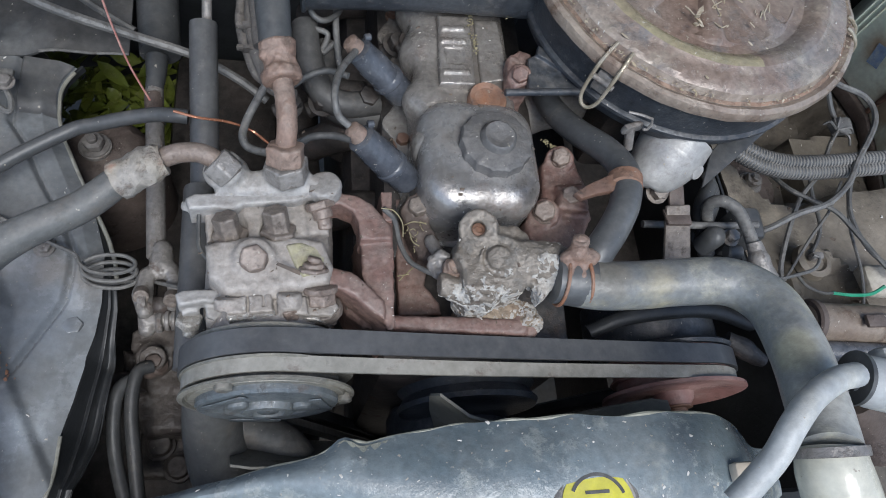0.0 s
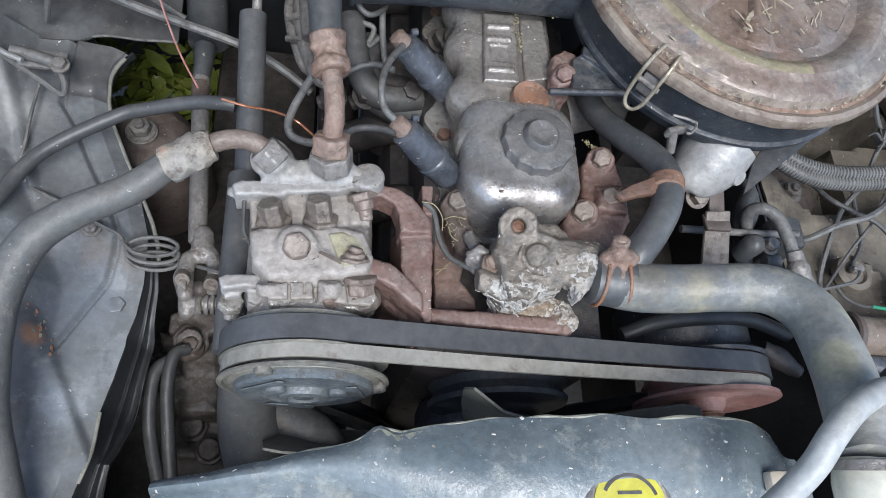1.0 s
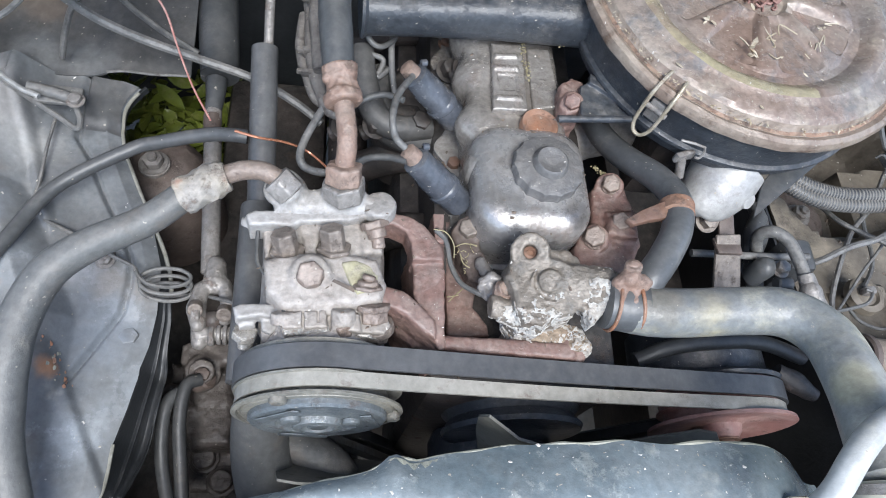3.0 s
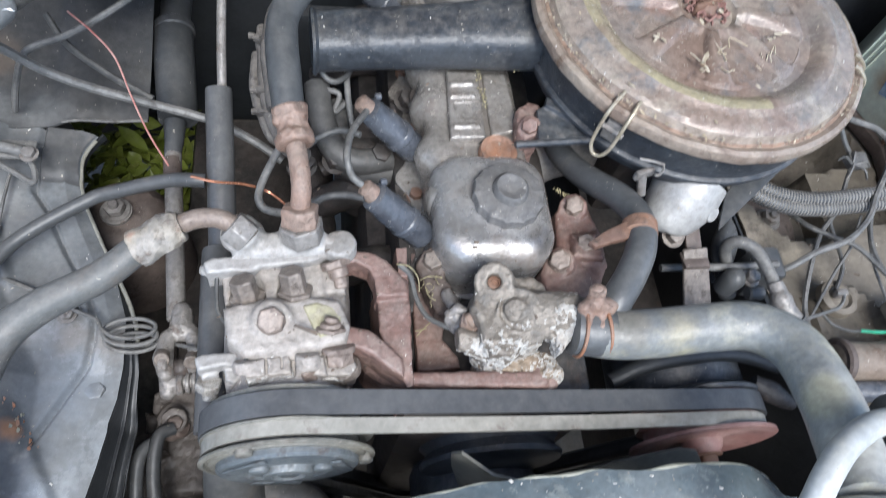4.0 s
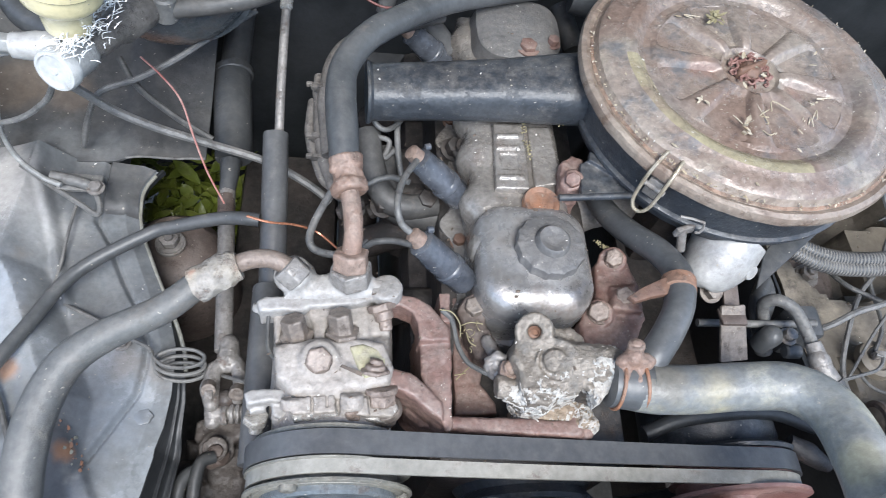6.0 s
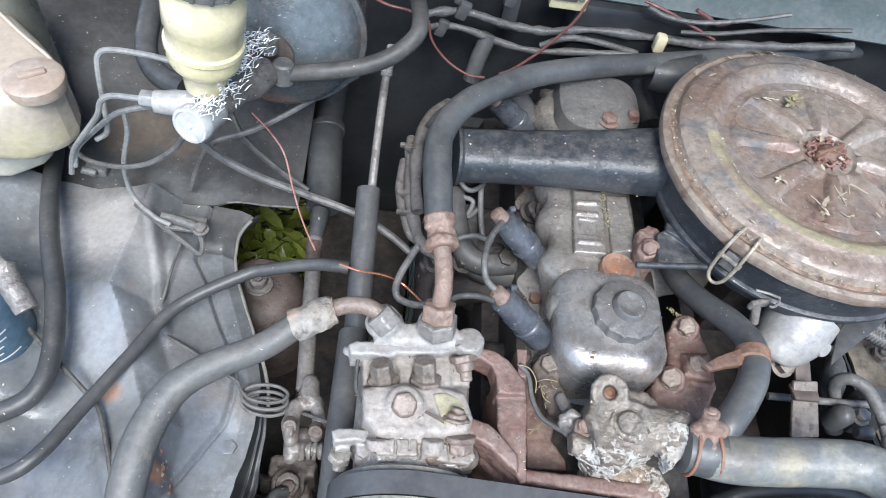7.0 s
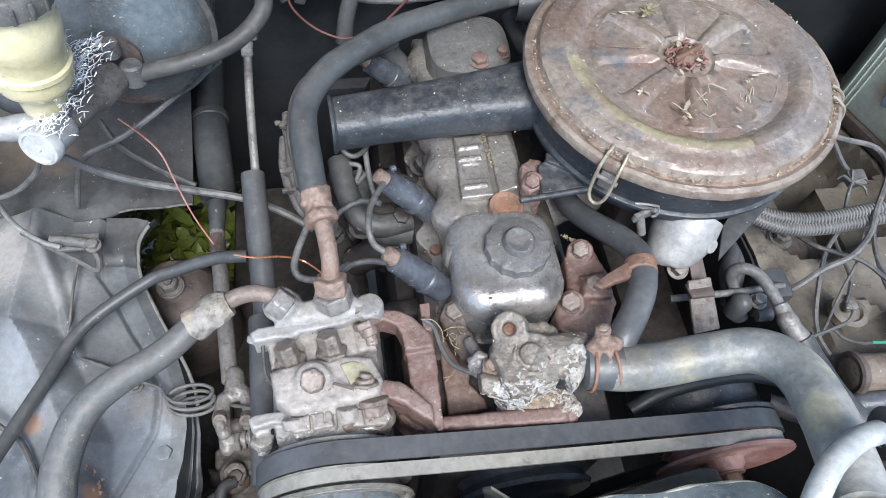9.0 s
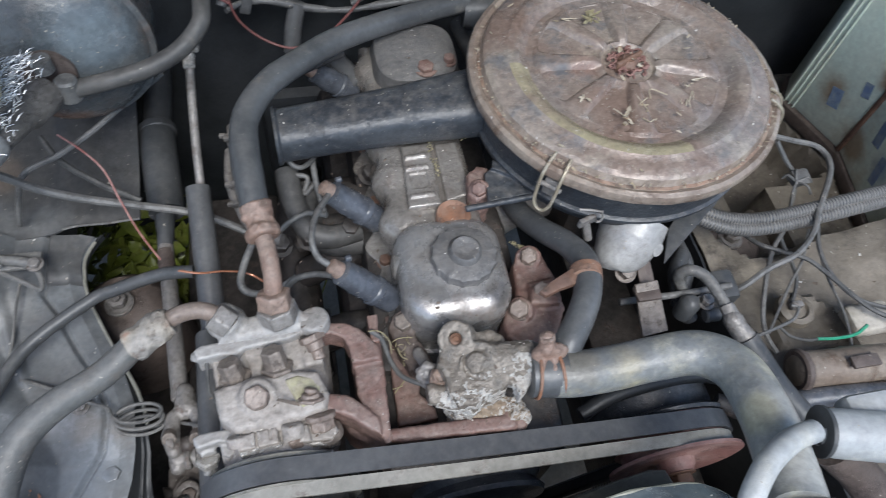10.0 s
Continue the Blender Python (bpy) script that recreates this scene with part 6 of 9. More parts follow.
# ---- left side of the bay ----
steer = thing("steering_column", "dark grey steering column tube and worn steel shaft with universal joint", "steering column", (-0.112, 0.265, 0.627))
part("column_tube", lathe([(0.016, 0), (0.0165, 0.30)], aim((-0.136, 0.583, 0.650), Vector((0.0, 0.30, 0.02))), 24), "column", steer)
part("column_sleeve", rough_up(tube([(-0.137, 0.589, 0.652), (-0.132, 0.537, 0.648), (-0.125, 0.474, 0.642)], [0.0205, 0.0205, 0.0195], 20), 0.0004, 60), "column", steer)
part("sleeve_collar", between((-0.137, 0.593, 0.652), (-0.135, 0.580, 0.651), 0.0218, 24), "column", steer)
part("shaft_neck", rough_up(tube([(-0.128, 0.471, 0.640), (-0.128, 0.449, 0.636), (-0.129, 0.432, 0.632)], [0.0110, 0.0092, 0.0082], 16), 0.0006, 120), "column", steer)
part("shaft", between((-0.129, 0.439, 0.633), (-0.113, 0.258, 0.628), 0.0085, 18), "steel", steer)
part("shaft_rust", between((-0.129, 0.431, 0.633), (-0.125, 0.394, 0.632), 0.0089, 18), "cup_brown", steer)
YBOX = ((-0.160, 0.170, 0.600), (-0.078, 0.290, 0.665))
fork = blend(0.003,
             rod((-0.1080, 0.2640, 0.6320), (-0.1070, 0.2480, 0.6320), 0.0092, 0.0105),
             rod((-0.1170, 0.2420, 0.6320), (-0.0990, 0.2450, 0.6320), 0.0062),
             bar_chain([(-0.1180, 0.2390, 0.6340), (-0.1200, 0.2210, 0.6350), (-0.1170, 0.2070, 0.6320)], [0.0068, 0.0078, 0.0066]),
             bar_chain([(-0.0980, 0.2420, 0.6340), (-0.0930, 0.2270, 0.6340), (-0.0950, 0.2130, 0.6320)], [0.0064, 0.0070, 0.0060]),
             drum((-0.1220, 0.2160, 0.6370), (-0.1150, 0.2150, 0.6370), 0.0085, 0.001))
part("yoke", skin(worn(fork, 0.0009, 0.005, 70), *YBOX, 0.0010), "steel", steer)
part("bearing_cap", skin(worn(blend(0.001, drum((-0.0950, 0.2200, 0.6360), (-0.0950, 0.2120, 0.6430), 0.0068, 0.001), drum((-0.1200, 0.2230, 0.6370), (-0.1190, 0.2150, 0.6450), 0.0066, 0.001)), 0.0006, 0.003, 71), *YBOX, 0.0009), "bolt_dark", steer)
part("joint_cross", skin(worn(blend(0.002, ball((-0.1050, 0.2130, 0.6300), 0.0082), rod((-0.1160, 0.2160, 0.6300), (-0.0960, 0.2170, 0.6300), 0.0045)), 0.0008, 0.003, 72), *YBOX, 0.0010), "block", steer)
part("lower_yoke", skin(worn(blend(0.0015, rod((-0.1170, 0.2060, 0.6260), (-0.1160, 0.1950, 0.6220), 0.0070), rod((-0.1150, 0.2010, 0.6260), (-0.0910, 0.2020, 0.6260), 0.0062), drum((-0.1080, 0.2000, 0.6260), (-0.1030, 0.2000, 0.6260), 0.0090, 0.001)), 0.0009, 0.004, 73), *YBOX, 0.0010), "steel", steer)
for q in (355, 365, 375):
    x0 = Vector((-0.0940, 0.2010, 0.6260)) + Vector(((q - 365) * 0.00052, 0, 0))
    part("pinch_disc", rough_up(between(x0 - Vector((0.0018, 0, 0)), x0 + Vector((0.0018, 0, 0)), 0.0098 - abs(q - 362) * 0.00012, 24), 0.0005, 140), "steel", steer)
gear = thing("steering_gearbox", "brown dusty steering gearbox on the chassis rail", "steering box", (-0.140, 0.192, 0.440))
GBOX = ((-0.190, 0.030, 0.380), (-0.045, 0.235, 0.565))
case = blend(0.006,
             prism([(-0.1450, 0.2170), (-0.1380, 0.2210), (-0.1000, 0.2220), (-0.0950, 0.2120), (-0.0970, 0.2000), (-0.1440, 0.2000)], 0.46, 0.5450, 0.003),
             prism([(-0.1580, 0.2090), (-0.1010, 0.2110), (-0.0920, 0.1590), (-0.0920, 0.1260), (-0.1290, 0.1230), (-0.1530, 0.1580)], 0.40, 0.5150, 0.008),
             prism([(-0.1660, 0.1770), (-0.1540, 0.1830), (-0.1340, 0.1810), (-0.1310, 0.1640), (-0.1610, 0.1560)], 0.46, 0.5320, 0.004),
             drum((-0.1250, 0.1930, 0.5250), (-0.1220, 0.1900, 0.5450), 0.0170, 0.002),
             prism([(-0.1410, 0.1330), (-0.0800, 0.1360), (-0.0700, 0.0880), (-0.1400, 0.0890)], 0.40, 0.4800, 0.006))
part("housing", rough_up(skin(worn(case, 0.0026, 0.010, 74), *GBOX, 0.0016), 0.0004, 200), "gear_brown", gear)
part("banjo_ring", skin(worn(less(drum((-0.1220, 0.1880, 0.5400), (-0.1210, 0.1870, 0.5600), 0.0120, 0.002), drum((-0.1210, 0.1830, 0.5500), (-0.1200, 0.1860, 0.5700), 0.0068, 0.001)), 0.0008, 0.004, 75), *GBOX, 0.0011), "gear_brown", gear)
for q in ((-0.1200, 0.1190, 0.4820), (-0.0780, 0.1130, 0.4820), (-0.1010, 0.0970, 0.4820)):
    part("plate_bolt", skin(worn(blend(0.002, drum(q, (q[0], q[1], q[2] + 0.010), 0.0110, 0.002), drum(q, (q[0], q[1], q[2] + 0.004), 0.0150, 0.001)), 0.0008, 0.004, 76), *GBOX, 0.0013), "gear_brown", gear)
part("union", join(between((-0.128, 0.181, 0.540), (-0.114, 0.182, 0.555), 0.010), bolt((-0.119, 0.184, 0.556), UP, 0.0065, 0.006)), "cup_brown", gear)
for pts in ([(-0.121, 0.179, 0.560), (-0.132, 0.171, 0.565), (-0.135, 0.142, 0.560), (-0.131, 0.104, 0.550), (-0.125, 0.062, 0.540)],
            [(-0.135, 0.170, 0.555), (-0.147, 0.158, 0.560), (-0.150, 0.134, 0.555), (-0.147, 0.101, 0.545), (-0.136, 0.062, 0.540)]):
    solo("steering_fluid_hose", tube(pts, 0.0062, 12), "hose_dark", "grey rubber power steering hose", "hose", "power steering hoses")

# telescopic tube with rod, and the tube below it
strut = thing("damper", "grey telescopic damper tube with a thin rod", "damper", (-0.070, 0.340, 0.720))
part("outer_tube", lathe([(0.0085, 0.0), (0.0112, 0.0), (0.0116, 0.002), (0.0120, 0.16), (0.0122, 0.172), (0.0105, 0.1725)], aim((-0.072, 0.428, 0.742), Vector((-0.068, 0.295, 0.690)) - Vector((-0.072, 0.428, 0.742))), 28), "tube_grey", strut)
part("rod", tube([(-0.069, 0.426, 0.742), (-0.069, 0.467, 0.765), (-0.068, 0.519, 0.790), (-0.066, 0.543, 0.805)], 0.0042, 12), "steel", strut)
part("rod_joint", rough_up(join(box(0.014, 0.012, 0.016, Matrix.Translation((-0.063, 0.552, 0.802)), 0.003), between((-0.067, 0.529, 0.800), (-0.067, 0.543, 0.805), 0.0062)), 0.001, 120), "bright", strut)
lower = thing("front_tube", "dull grey round tube running beside the compressor", "tube", (-0.070, 0.210, 0.680))
part("tube_body", lathe([(0.0095, 0.0), (0.0128, 0.0), (0.0135, 0.002), (0.0135, 0.15), (0.011, 0.151)], aim((-0.070, 0.290, 0.700), Vector((-0.069, 0.148, 0.690)) - Vector((-0.070, 0.290, 0.700))), 28), "tube_grey", lower)
solo("lower_radiator_hose", tube([(-0.057, 0.130, 0.665), (-0.057, 0.106, 0.630), (-0.050, 0.079, 0.600), (-0.035, 0.049, 0.570)], [0.021, 0.024, 0.027, 0.028], 20), "hose_plain", "dusty grey lower radiator hose", "hose")
solo("breather_hose", tube([(-0.048, 0.115, 0.620), (-0.025, 0.106, 0.610), (0.003, 0.090, 0.600), (0.027, 0.053, 0.580)], 0.019, 16), "hose_plain", "dark rubber hose below the compressor", "hose")

# suspension cups with their studs
def mount_cup(name, at, mat_name):
    t = thing(name, "brown suspension mount cup with a steel stud and nut", "suspension mount", at, "suspension mounts")
    m = Matrix.Translation(at)
    part("cup", rough_up(lathe([(0.062, -0.13), (0.058, -0.06), (0.050, -0.03), (0.038, -0.016), (0.024, -0.012), (0.008, -0.012)], m, 36), 0.002, 40), mat_name, t)
    part("washer", lathe([(0.0155, -0.012), (0.0155, -0.008), (0.011, -0.007)], m, 28), "steel", t)
    part("nut", bolt((at[0], at[1], at[2] - 0.007), UP, 0.0105, 0.010), "steel", t)
    part("stud", between((at[0], at[1], at[2] - 0.01), (at[0], at[1], at[2] + 0.008), 0.005), "steel", t)


mount_cup("suspension_mount", (-0.187, 0.395, 0.600), "cup_brown")
mount_cup("suspension_mount", (0.556, 0.384, 0.595), "cup_brown")

# refrigerant hoses into the compressor
suction = thing("suction_hose", "thick grey refrigerant hose with a crimped rusty ferrule", "refrigerant hose", (-0.101, 0.256, 0.780))
part("elbow", tube([(-0.037, 0.249, 0.792), (-0.046, 0.257, 0.796), (-0.058, 0.263, 0.798), (-0.072, 0.264, 0.796), (-0.086, 0.261, 0.792)], 0.0070, 14), "nut_brown", suction)
part("union_nut", moved(slab([(0.0125 * math.cos(math.pi / 3 * k), 0.0125 * math.sin(math.pi / 3 * k)) for k in range(6)], 0.004, 0.020, 0.0015), aim((-0.035, 0.249, 0.788), Vector((-0.049, 0.258, 0.797)) - Vector((-0.035, 0.249, 0.788)))), "steel", suction)
part("ferrule", rough_up(tube([(-0.083, 0.261, 0.792), (-0.093, 0.257, 0.790), (-0.103, 0.251, 0.787), (-0.113, 0.247, 0.783)], [0.0105, 0.0130, 0.0125, 0.0135], 24, 10), 0.0018, 170), "ferrule", suction)
part("hose", tube([(-0.111, 0.249, 0.783), (-0.136, 0.231, 0.775), (-0.173, 0.215, 0.765), (-0.199, 0.197, 0.755), (-0.213, 0.167, 0.745), (-0.2175, 0.140, 0.736), (-0.2185, 0.115, 0.725), (-0.2175, 0.088, 0.711), (-0.210, 0.053, 0.692), (-0.203, 0.015, 0.665)], [0.0105, 0.0110, 0.0118, 0.0128, 0.0136, 0.0140, 0.0140, 0.0135, 0.0130, 0.0130], 18), "hose_plain", suction)

discharge = thing("discharge_hose", "thick dark refrigerant hose with rusty crimped pipe end", "refrigerant hose", (-0.003, 0.284, 0.820))
DBOX = ((-0.045, 0.225, 0.770), (0.030, 0.365, 0.870))
part("union_nut", skin(worn(blend(0.0008, drum((-0.0000, 0.2530, 0.7860), (-0.0020, 0.2580, 0.8000), 0.0138, 0.0014, True), drum((-0.0000, 0.2580, 0.7840), (-0.0000, 0.2540, 0.7820), 0.0125, 0.001)), 0.0006, 0.004, 80), *DBOX, 0.0010), "steel", discharge)
part("nut_rust", skin(worn(drum((-0.0020, 0.2560, 0.8000), (-0.0020, 0.2640, 0.8120), 0.0120, 0.0018, True), 0.0008, 0.004, 81), *DBOX, 0.0010), "rust_pipe", discharge, "rust-orange upper nut")
part("pipe", rough_up(tube([(-0.0020, 0.2630, 0.8080), (-0.0010, 0.2740, 0.8200), (-0.0020, 0.2880, 0.8260), (-0.0050, 0.3070, 0.8290)], 0.0072, 16), 0.0004, 160), "rust_pipe", discharge)
crimp = blend(0.0018, drum((-0.0040, 0.3040, 0.8280), (-0.0060, 0.3130, 0.8300), 0.0140, 0.003), drum((-0.0050, 0.3100, 0.8290), (-0.0090, 0.3320, 0.8360), 0.0112, 0.002), drum((-0.0070, 0.3230, 0.8330), (-0.0090, 0.3320, 0.8370), 0.0126, 0.002), ball((-0.0170, 0.3190, 0.8360), 0.0035), ball((0.0010, 0.3170, 0.8360), 0.0040))
part("ferrule", rough_up(skin(worn(crimp, 0.0014, 0.005, 82), *DBOX, 0.0010), 0.0003, 300), "rust_pipe", discharge)
part("hose", tube([(-0.0090, 0.3280, 0.8360), (-0.0120, 0.3580, 0.8420), (-0.0140, 0.3870, 0.8450), (-0.0110, 0.4170, 0.8460), (0.0060, 0.4510, 0.8450), (0.0340, 0.4840, 0.8380), (0.083, 0.536, 0.820), (0.159, 0.581, 0.805), (0.238, 0.614, 0.795), (0.367, 0.663, 0.785), (0.497, 0.708, 0.780), (0.665, 0.754, 0.770), (0.858, 0.782, 0.750)], [0.0115, 0.0120, 0.0120, 0.0120, 0.0118, 0.0118, 0.012, 0.012, 0.012, 0.012, 0.012, 0.012, 0.012], 20, 8, wob=0.05), "hose_mid", discharge)

# sheathed cable across the bay and its bare copper wire
solo("sheathed_cable", tube([(-0.0820, 0.3490, 0.7160), (-0.0920, 0.3500, 0.7160), (-0.1120, 0.3550, 0.7080), (-0.1360, 0.3550, 0.7000), (-0.1600, 0.3530, 0.6920), (-0.1830, 0.3480, 0.6860), (-0.240, 0.312, 0.675), (-0.266, 0.258, 0.678), (-0.287, 0.205, 0.685), (-0.304, 0.158, 0.695), (-0.329, 0.139, 0.690), (-0.379, 0.130, 0.685)], 0.0062, 14), "hose_dark", "black sheathed cable hanging across the bay", "cable")
solo("copper_wire", tube([(-0.089, 0.336, 0.742), (-0.070, 0.329, 0.745), (-0.049, 0.338, 0.728), (-0.030, 0.341, 0.712), (-0.010, 0.323, 0.712)], 0.0011, 6), "copper_wire", "bare bright copper wire end", "wire")
solo("thin_red_wire", tube([(-0.196, 0.489, 0.765), (-0.177, 0.476, 0.755), (-0.161, 0.462, 0.740), (-0.150, 0.438, 0.720), (-0.137, 0.412, 0.700), (-0.120, 0.386, 0.685)], 0.0009, 6), "red_wire", "thin faded red wire hanging from the booster", "wire")

# capillary coil with its anchor
cap = thing("capillary_tube", "grey steel capillary pipe wound in three turns", "capillary pipe", (-0.150, 0.254, 0.620))
cc = Vector((-0.147, 0.246, 0.640))
pts = [(-0.252, 0.293, 0.650), (-0.218, 0.276, 0.652), (-0.193, 0.262, 0.650), (-0.174, 0.253, 0.648)]
for k in range(1, 26):
    t = 2 * math.pi * k / 8 + 2.6
    pts.append((cc.x + 0.0215 * math.cos(t), cc.y + 0.0105 * math.sin(t) - 0.0035 * k / 8, cc.z + 0.012 - 0.0075 * k / 8))
pts += [(-0.124, 0.238, 0.625), (-0.103, 0.229, 0.640), (-0.083, 0.217, 0.660)]
part("pipe", tube(pts, 0.0018, 8, 5), "wire_grey", cap)
part("anchor", rough_up(join(box(0.016, 0.012, 0.014, Matrix.Translation((-0.199, 0.263, 0.630)), 0.003), bolt((-0.198, 0.259, 0.645), UP, 0.006, 0.006)), 0.001, 150), "steel", cap)

# big hose beside the bottle, drain cable and pipe on the panel
solo("heater_hose_left", tube([(-0.440, 0.560, 0.655), (-0.418, 0.490, 0.665), (-0.396, 0.428, 0.682), (-0.369, 0.363, 0.695), (-0.345, 0.305, 0.690), (-0.330, 0.251, 0.685), (-0.332, 0.215, 0.680), (-0.357, 0.195, 0.675), (-0.401, 0.182, 0.670)], 0.0088, 16), "hose_dark", "dull black hose lying on the wing panel", "hose")
solo("loose_cable", tube([(-0.386, 0.295, 0.670), (-0.352, 0.266, 0.672), (-0.327, 0.246, 0.672), (-0.299, 0.224, 0.668), (-0.283, 0.210, 0.664), (-0.265, 0.177, 0.666), (-0.253, 0.151, 0.667), (-0.244, 0.129, 0.668)], 0.0024, 8), "wire", "thin black cable lying on the wing panel", "cable")
solo("panel_stud", rough_up(join(between((-0.186, 0.196, 0.620), (-0.168, 0.194, 0.620), 0.006), bolt((-0.173, 0.197, 0.622), UP, 0.008, 0.008)), 0.001, 120), "apron", "painted stud on the wing panel", "stud")

# clip with harness end
clip = thing("harness_clip", "grey metal clip holding brake pipes to the panel", "clip", (-0.264, 0.417, 0.660))
part("clip_plate", rough_up(moved(box(0.040, 0.018, 0.006, None, 0.002), aim((-0.256, 0.409, 0.672), (0.1, -0.2, 1), -25)), 0.001, 120), "wire_grey", clip)
part("clip_tube", tube([(-0.278, 0.408, 0.685), (-0.260, 0.405, 0.684), (-0.238, 0.400, 0.682)], 0.0055, 10), "wire_grey", clip)
part("clip_hook", tube([(-0.312, 0.426, 0.675), (-0.279, 0.403, 0.675), (-0.251, 0.386, 0.672), (-0.236, 0.377, 0.670), (-0.235, 0.387, 0.672), (-0.241, 0.400, 0.675)], 0.0026, 8), "wire_grey", clip)
part("clip_bolt", bolt((-0.237, 0.397, 0.684), UP, 0.006, 0.006), "steel", clip)
solo("panel_wire", tube([(-0.262, 0.402, 0.655), (-0.263, 0.366, 0.655), (-0.263, 0.333, 0.652), (-0.265, 0.314, 0.650)], 0.0016, 6), "wire_grey", "pale thin wire on the wing panel", "wire")

# brake master cylinder, reservoir, booster
mc = thing("brake_master_cylinder", "dirty aluminium brake master cylinder with silver foil scraps", "brake master cylinder", (-0.207, 0.415, 0.850))
m0, m1 = Vector((-0.208, 0.368, 0.868)), Vector((-0.183, 0.437, 0.850))
axis = (m1 - m0).normalized()
part("barrel", rough_up(lathe([(0.011, 0.0), (0.0140, 0.002), (0.0140, 0.022), (0.0125, 0.026), (0.010, 0.026)], aim(m0 + axis * 0.004, axis), 28), 0.0010, 120), "grey_white", mc)
part("rear_barrel", rough_up(lathe([(0.0115, 0.025), (0.0118, 0.065), (0.0150, 0.070), (0.0150, 0.10)], aim(m0 + axis * 0.004, axis), 28), 0.0010, 120), "taped", mc, "grimy dark rear of the cylinder")
part("end_plug", lathe([(0.0155, 0.006), (0.0160, 0.0), (0.0148, -0.003), (0.0125, -0.0035), (0.0115, -0.0025), (0.003, -0.0025), (0.002, -0.004)], aim(m0, axis), 32), "end_plug", mc, "pale round end plug")
part("outlet", rough_up(tube([(-0.207, 0.387, 0.872), (-0.222, 0.385, 0.872), (-0.239, 0.384, 0.872)], [0.0105, 0.0105, 0.009], 16), 0.0005, 120), "grey_white", mc)
part("outlet_nut", moved(slab([(0.0075 * math.cos(math.pi / 3 * k), 0.0075 * math.sin(math.pi / 3 * k)) for k in range(6)], 0, 0.012, 0.001), aim((-0.238, 0.385, 0.872), (-1, 0.05, 0))), "pipe_pale", mc)
res = thing("brake_fluid_reservoir", "yellowed translucent brake fluid reservoir with grey screw cap", "fluid reservoir", (-0.201, 0.393, 0.885))
rb = Matrix.Translation((-0.200, 0.392, 0.888)) @ Matrix.Rotation(radians(8), 4, "Y")
part("tank", lathe([(0.0150, 0.0), (0.0165, 0.010), (0.0180, 0.018), (0.0225, 0.023), (0.0260, 0.028), (0.0268, 0.032), (0.0268, 0.040), (0.0285, 0.042), (0.0285, 0.046), (0.0268, 0.048), (0.0268, 0.060), (0.0284, 0.063), (0.0284, 0.080), (0.0262, 0.086), (0.0262, 0.098)], rb, 44), "cream", res)
part("screw_cap", lathe([(0.027, 0.096), (0.0298, 0.098), (0.0298, 0.110), (0.028, 0.113), (0.02, 0.114), (0.004, 0.114)], rb, 44), "wire_grey", res)
rnd = random.Random(3)
for k in range(16):
    t = 2 * math.pi * k / 16
    part("cap_rib", box(0.003, 0.003, 0.012, rb @ Matrix.Rotation(t, 4, "Z") @ Matrix.Translation((0.0298, 0, 0.098)), 0.0006), "wire_grey", res)
bm = bmesh.new()
for k in range(430):
    f = rnd.random() ** 1.2
    q = Vector((-0.196, 0.366, 0.886)).lerp(Vector((-0.168, 0.445, 0.898)), f) + Vector((rnd.gauss(0, 0.0075), rnd.gauss(0, 0.005), rnd.gauss(0.002, 0.003)))
    l, t = 0.0014 + rnd.random() * 0.0034, 1.0 + rnd.gauss(0, 0.5)
    d = Vector((math.cos(t), math.sin(t), rnd.gauss(0, 0.35))) * l
    o = tube([q - d, q + Vector((rnd.gauss(0, 0.001), 0, 0.0012)), q + d], [0.0002, 0.0004, 0.0002], 4, 2)
    bm = join(bm, o)
tagged(part("foil_scraps", bm, "foil"), "crumpled silver foil scraps on the master cylinder", "foil", kind="stuff")

boost = thing("brake_booster", "blue-grey painted brake booster drum with rust", "brake booster", (-0.165, 0.56, 0.72))
bc = Vector((-0.171, 0.500, 0.846))
part("drum", rough_up(lathe([(0.030, -0.016), (0.034, -0.014), (0.05, -0.008), (0.066, 0.002), (0.074, 0.010), (0.078, 0.02), (0.083, 0.022), (0.083, 0.028), (0.078, 0.03), (0.078, 0.075), (0.06, 0.09), (0.02, 0.095)], aim(bc, (0.0, 1, -0.12)), 64), 0.0008, 40), "booster", boost)
part("rust_patch_flange", rough_up(lathe([(0.022, 0.0), (0.022, -0.020), (0.014, -0.022)], aim(bc, (0.0, 1, -0.12)), 28), 0.001, 80), "cup_brown", boost)
part("check_valve", join(between((-0.157, 0.466, 0.832), (-0.156, 0.468, 0.854), 0.0095), lathe([(0.008, -0.006), (0.008, 0.006)], Matrix.Translation((-0.168, 0.470, 0.869)), 18)), "wire_grey", boost)
solo("clutch_hose", tube([(-0.301, 0.592, 0.835), (-0.295, 0.535, 0.828), (-0.290, 0.499, 0.820), (-0.274, 0.475, 0.815), (-0.246, 0.460, 0.815)], 0.0105, 16), "hose_dark", "dark blue-grey hose hanging below the reservoir", "hose")
solo("vacuum_hose", tube([(-0.154, 0.468, 0.841), (-0.118, 0.470, 0.848), (-0.088, 0.476, 0.853), (-0.062, 0.485, 0.862), (-0.043, 0.500, 0.874), (-0.040, 0.520, 0.878), (-0.044, 0.560, 0.870), (-0.052, 0.620, 0.853)], 0.0078, 16), "rubber", "dusty grey vacuum hose from the brake booster", "hose")


def pipe(pts, r=0.0024, mat_name="wire_grey", label="pale grey steel brake pipe", cat="brake pipe", name="brake_pipe", group="brake pipes"):
    return solo(name, tube(pts, r, 8, 6), mat_name, label, cat, group)


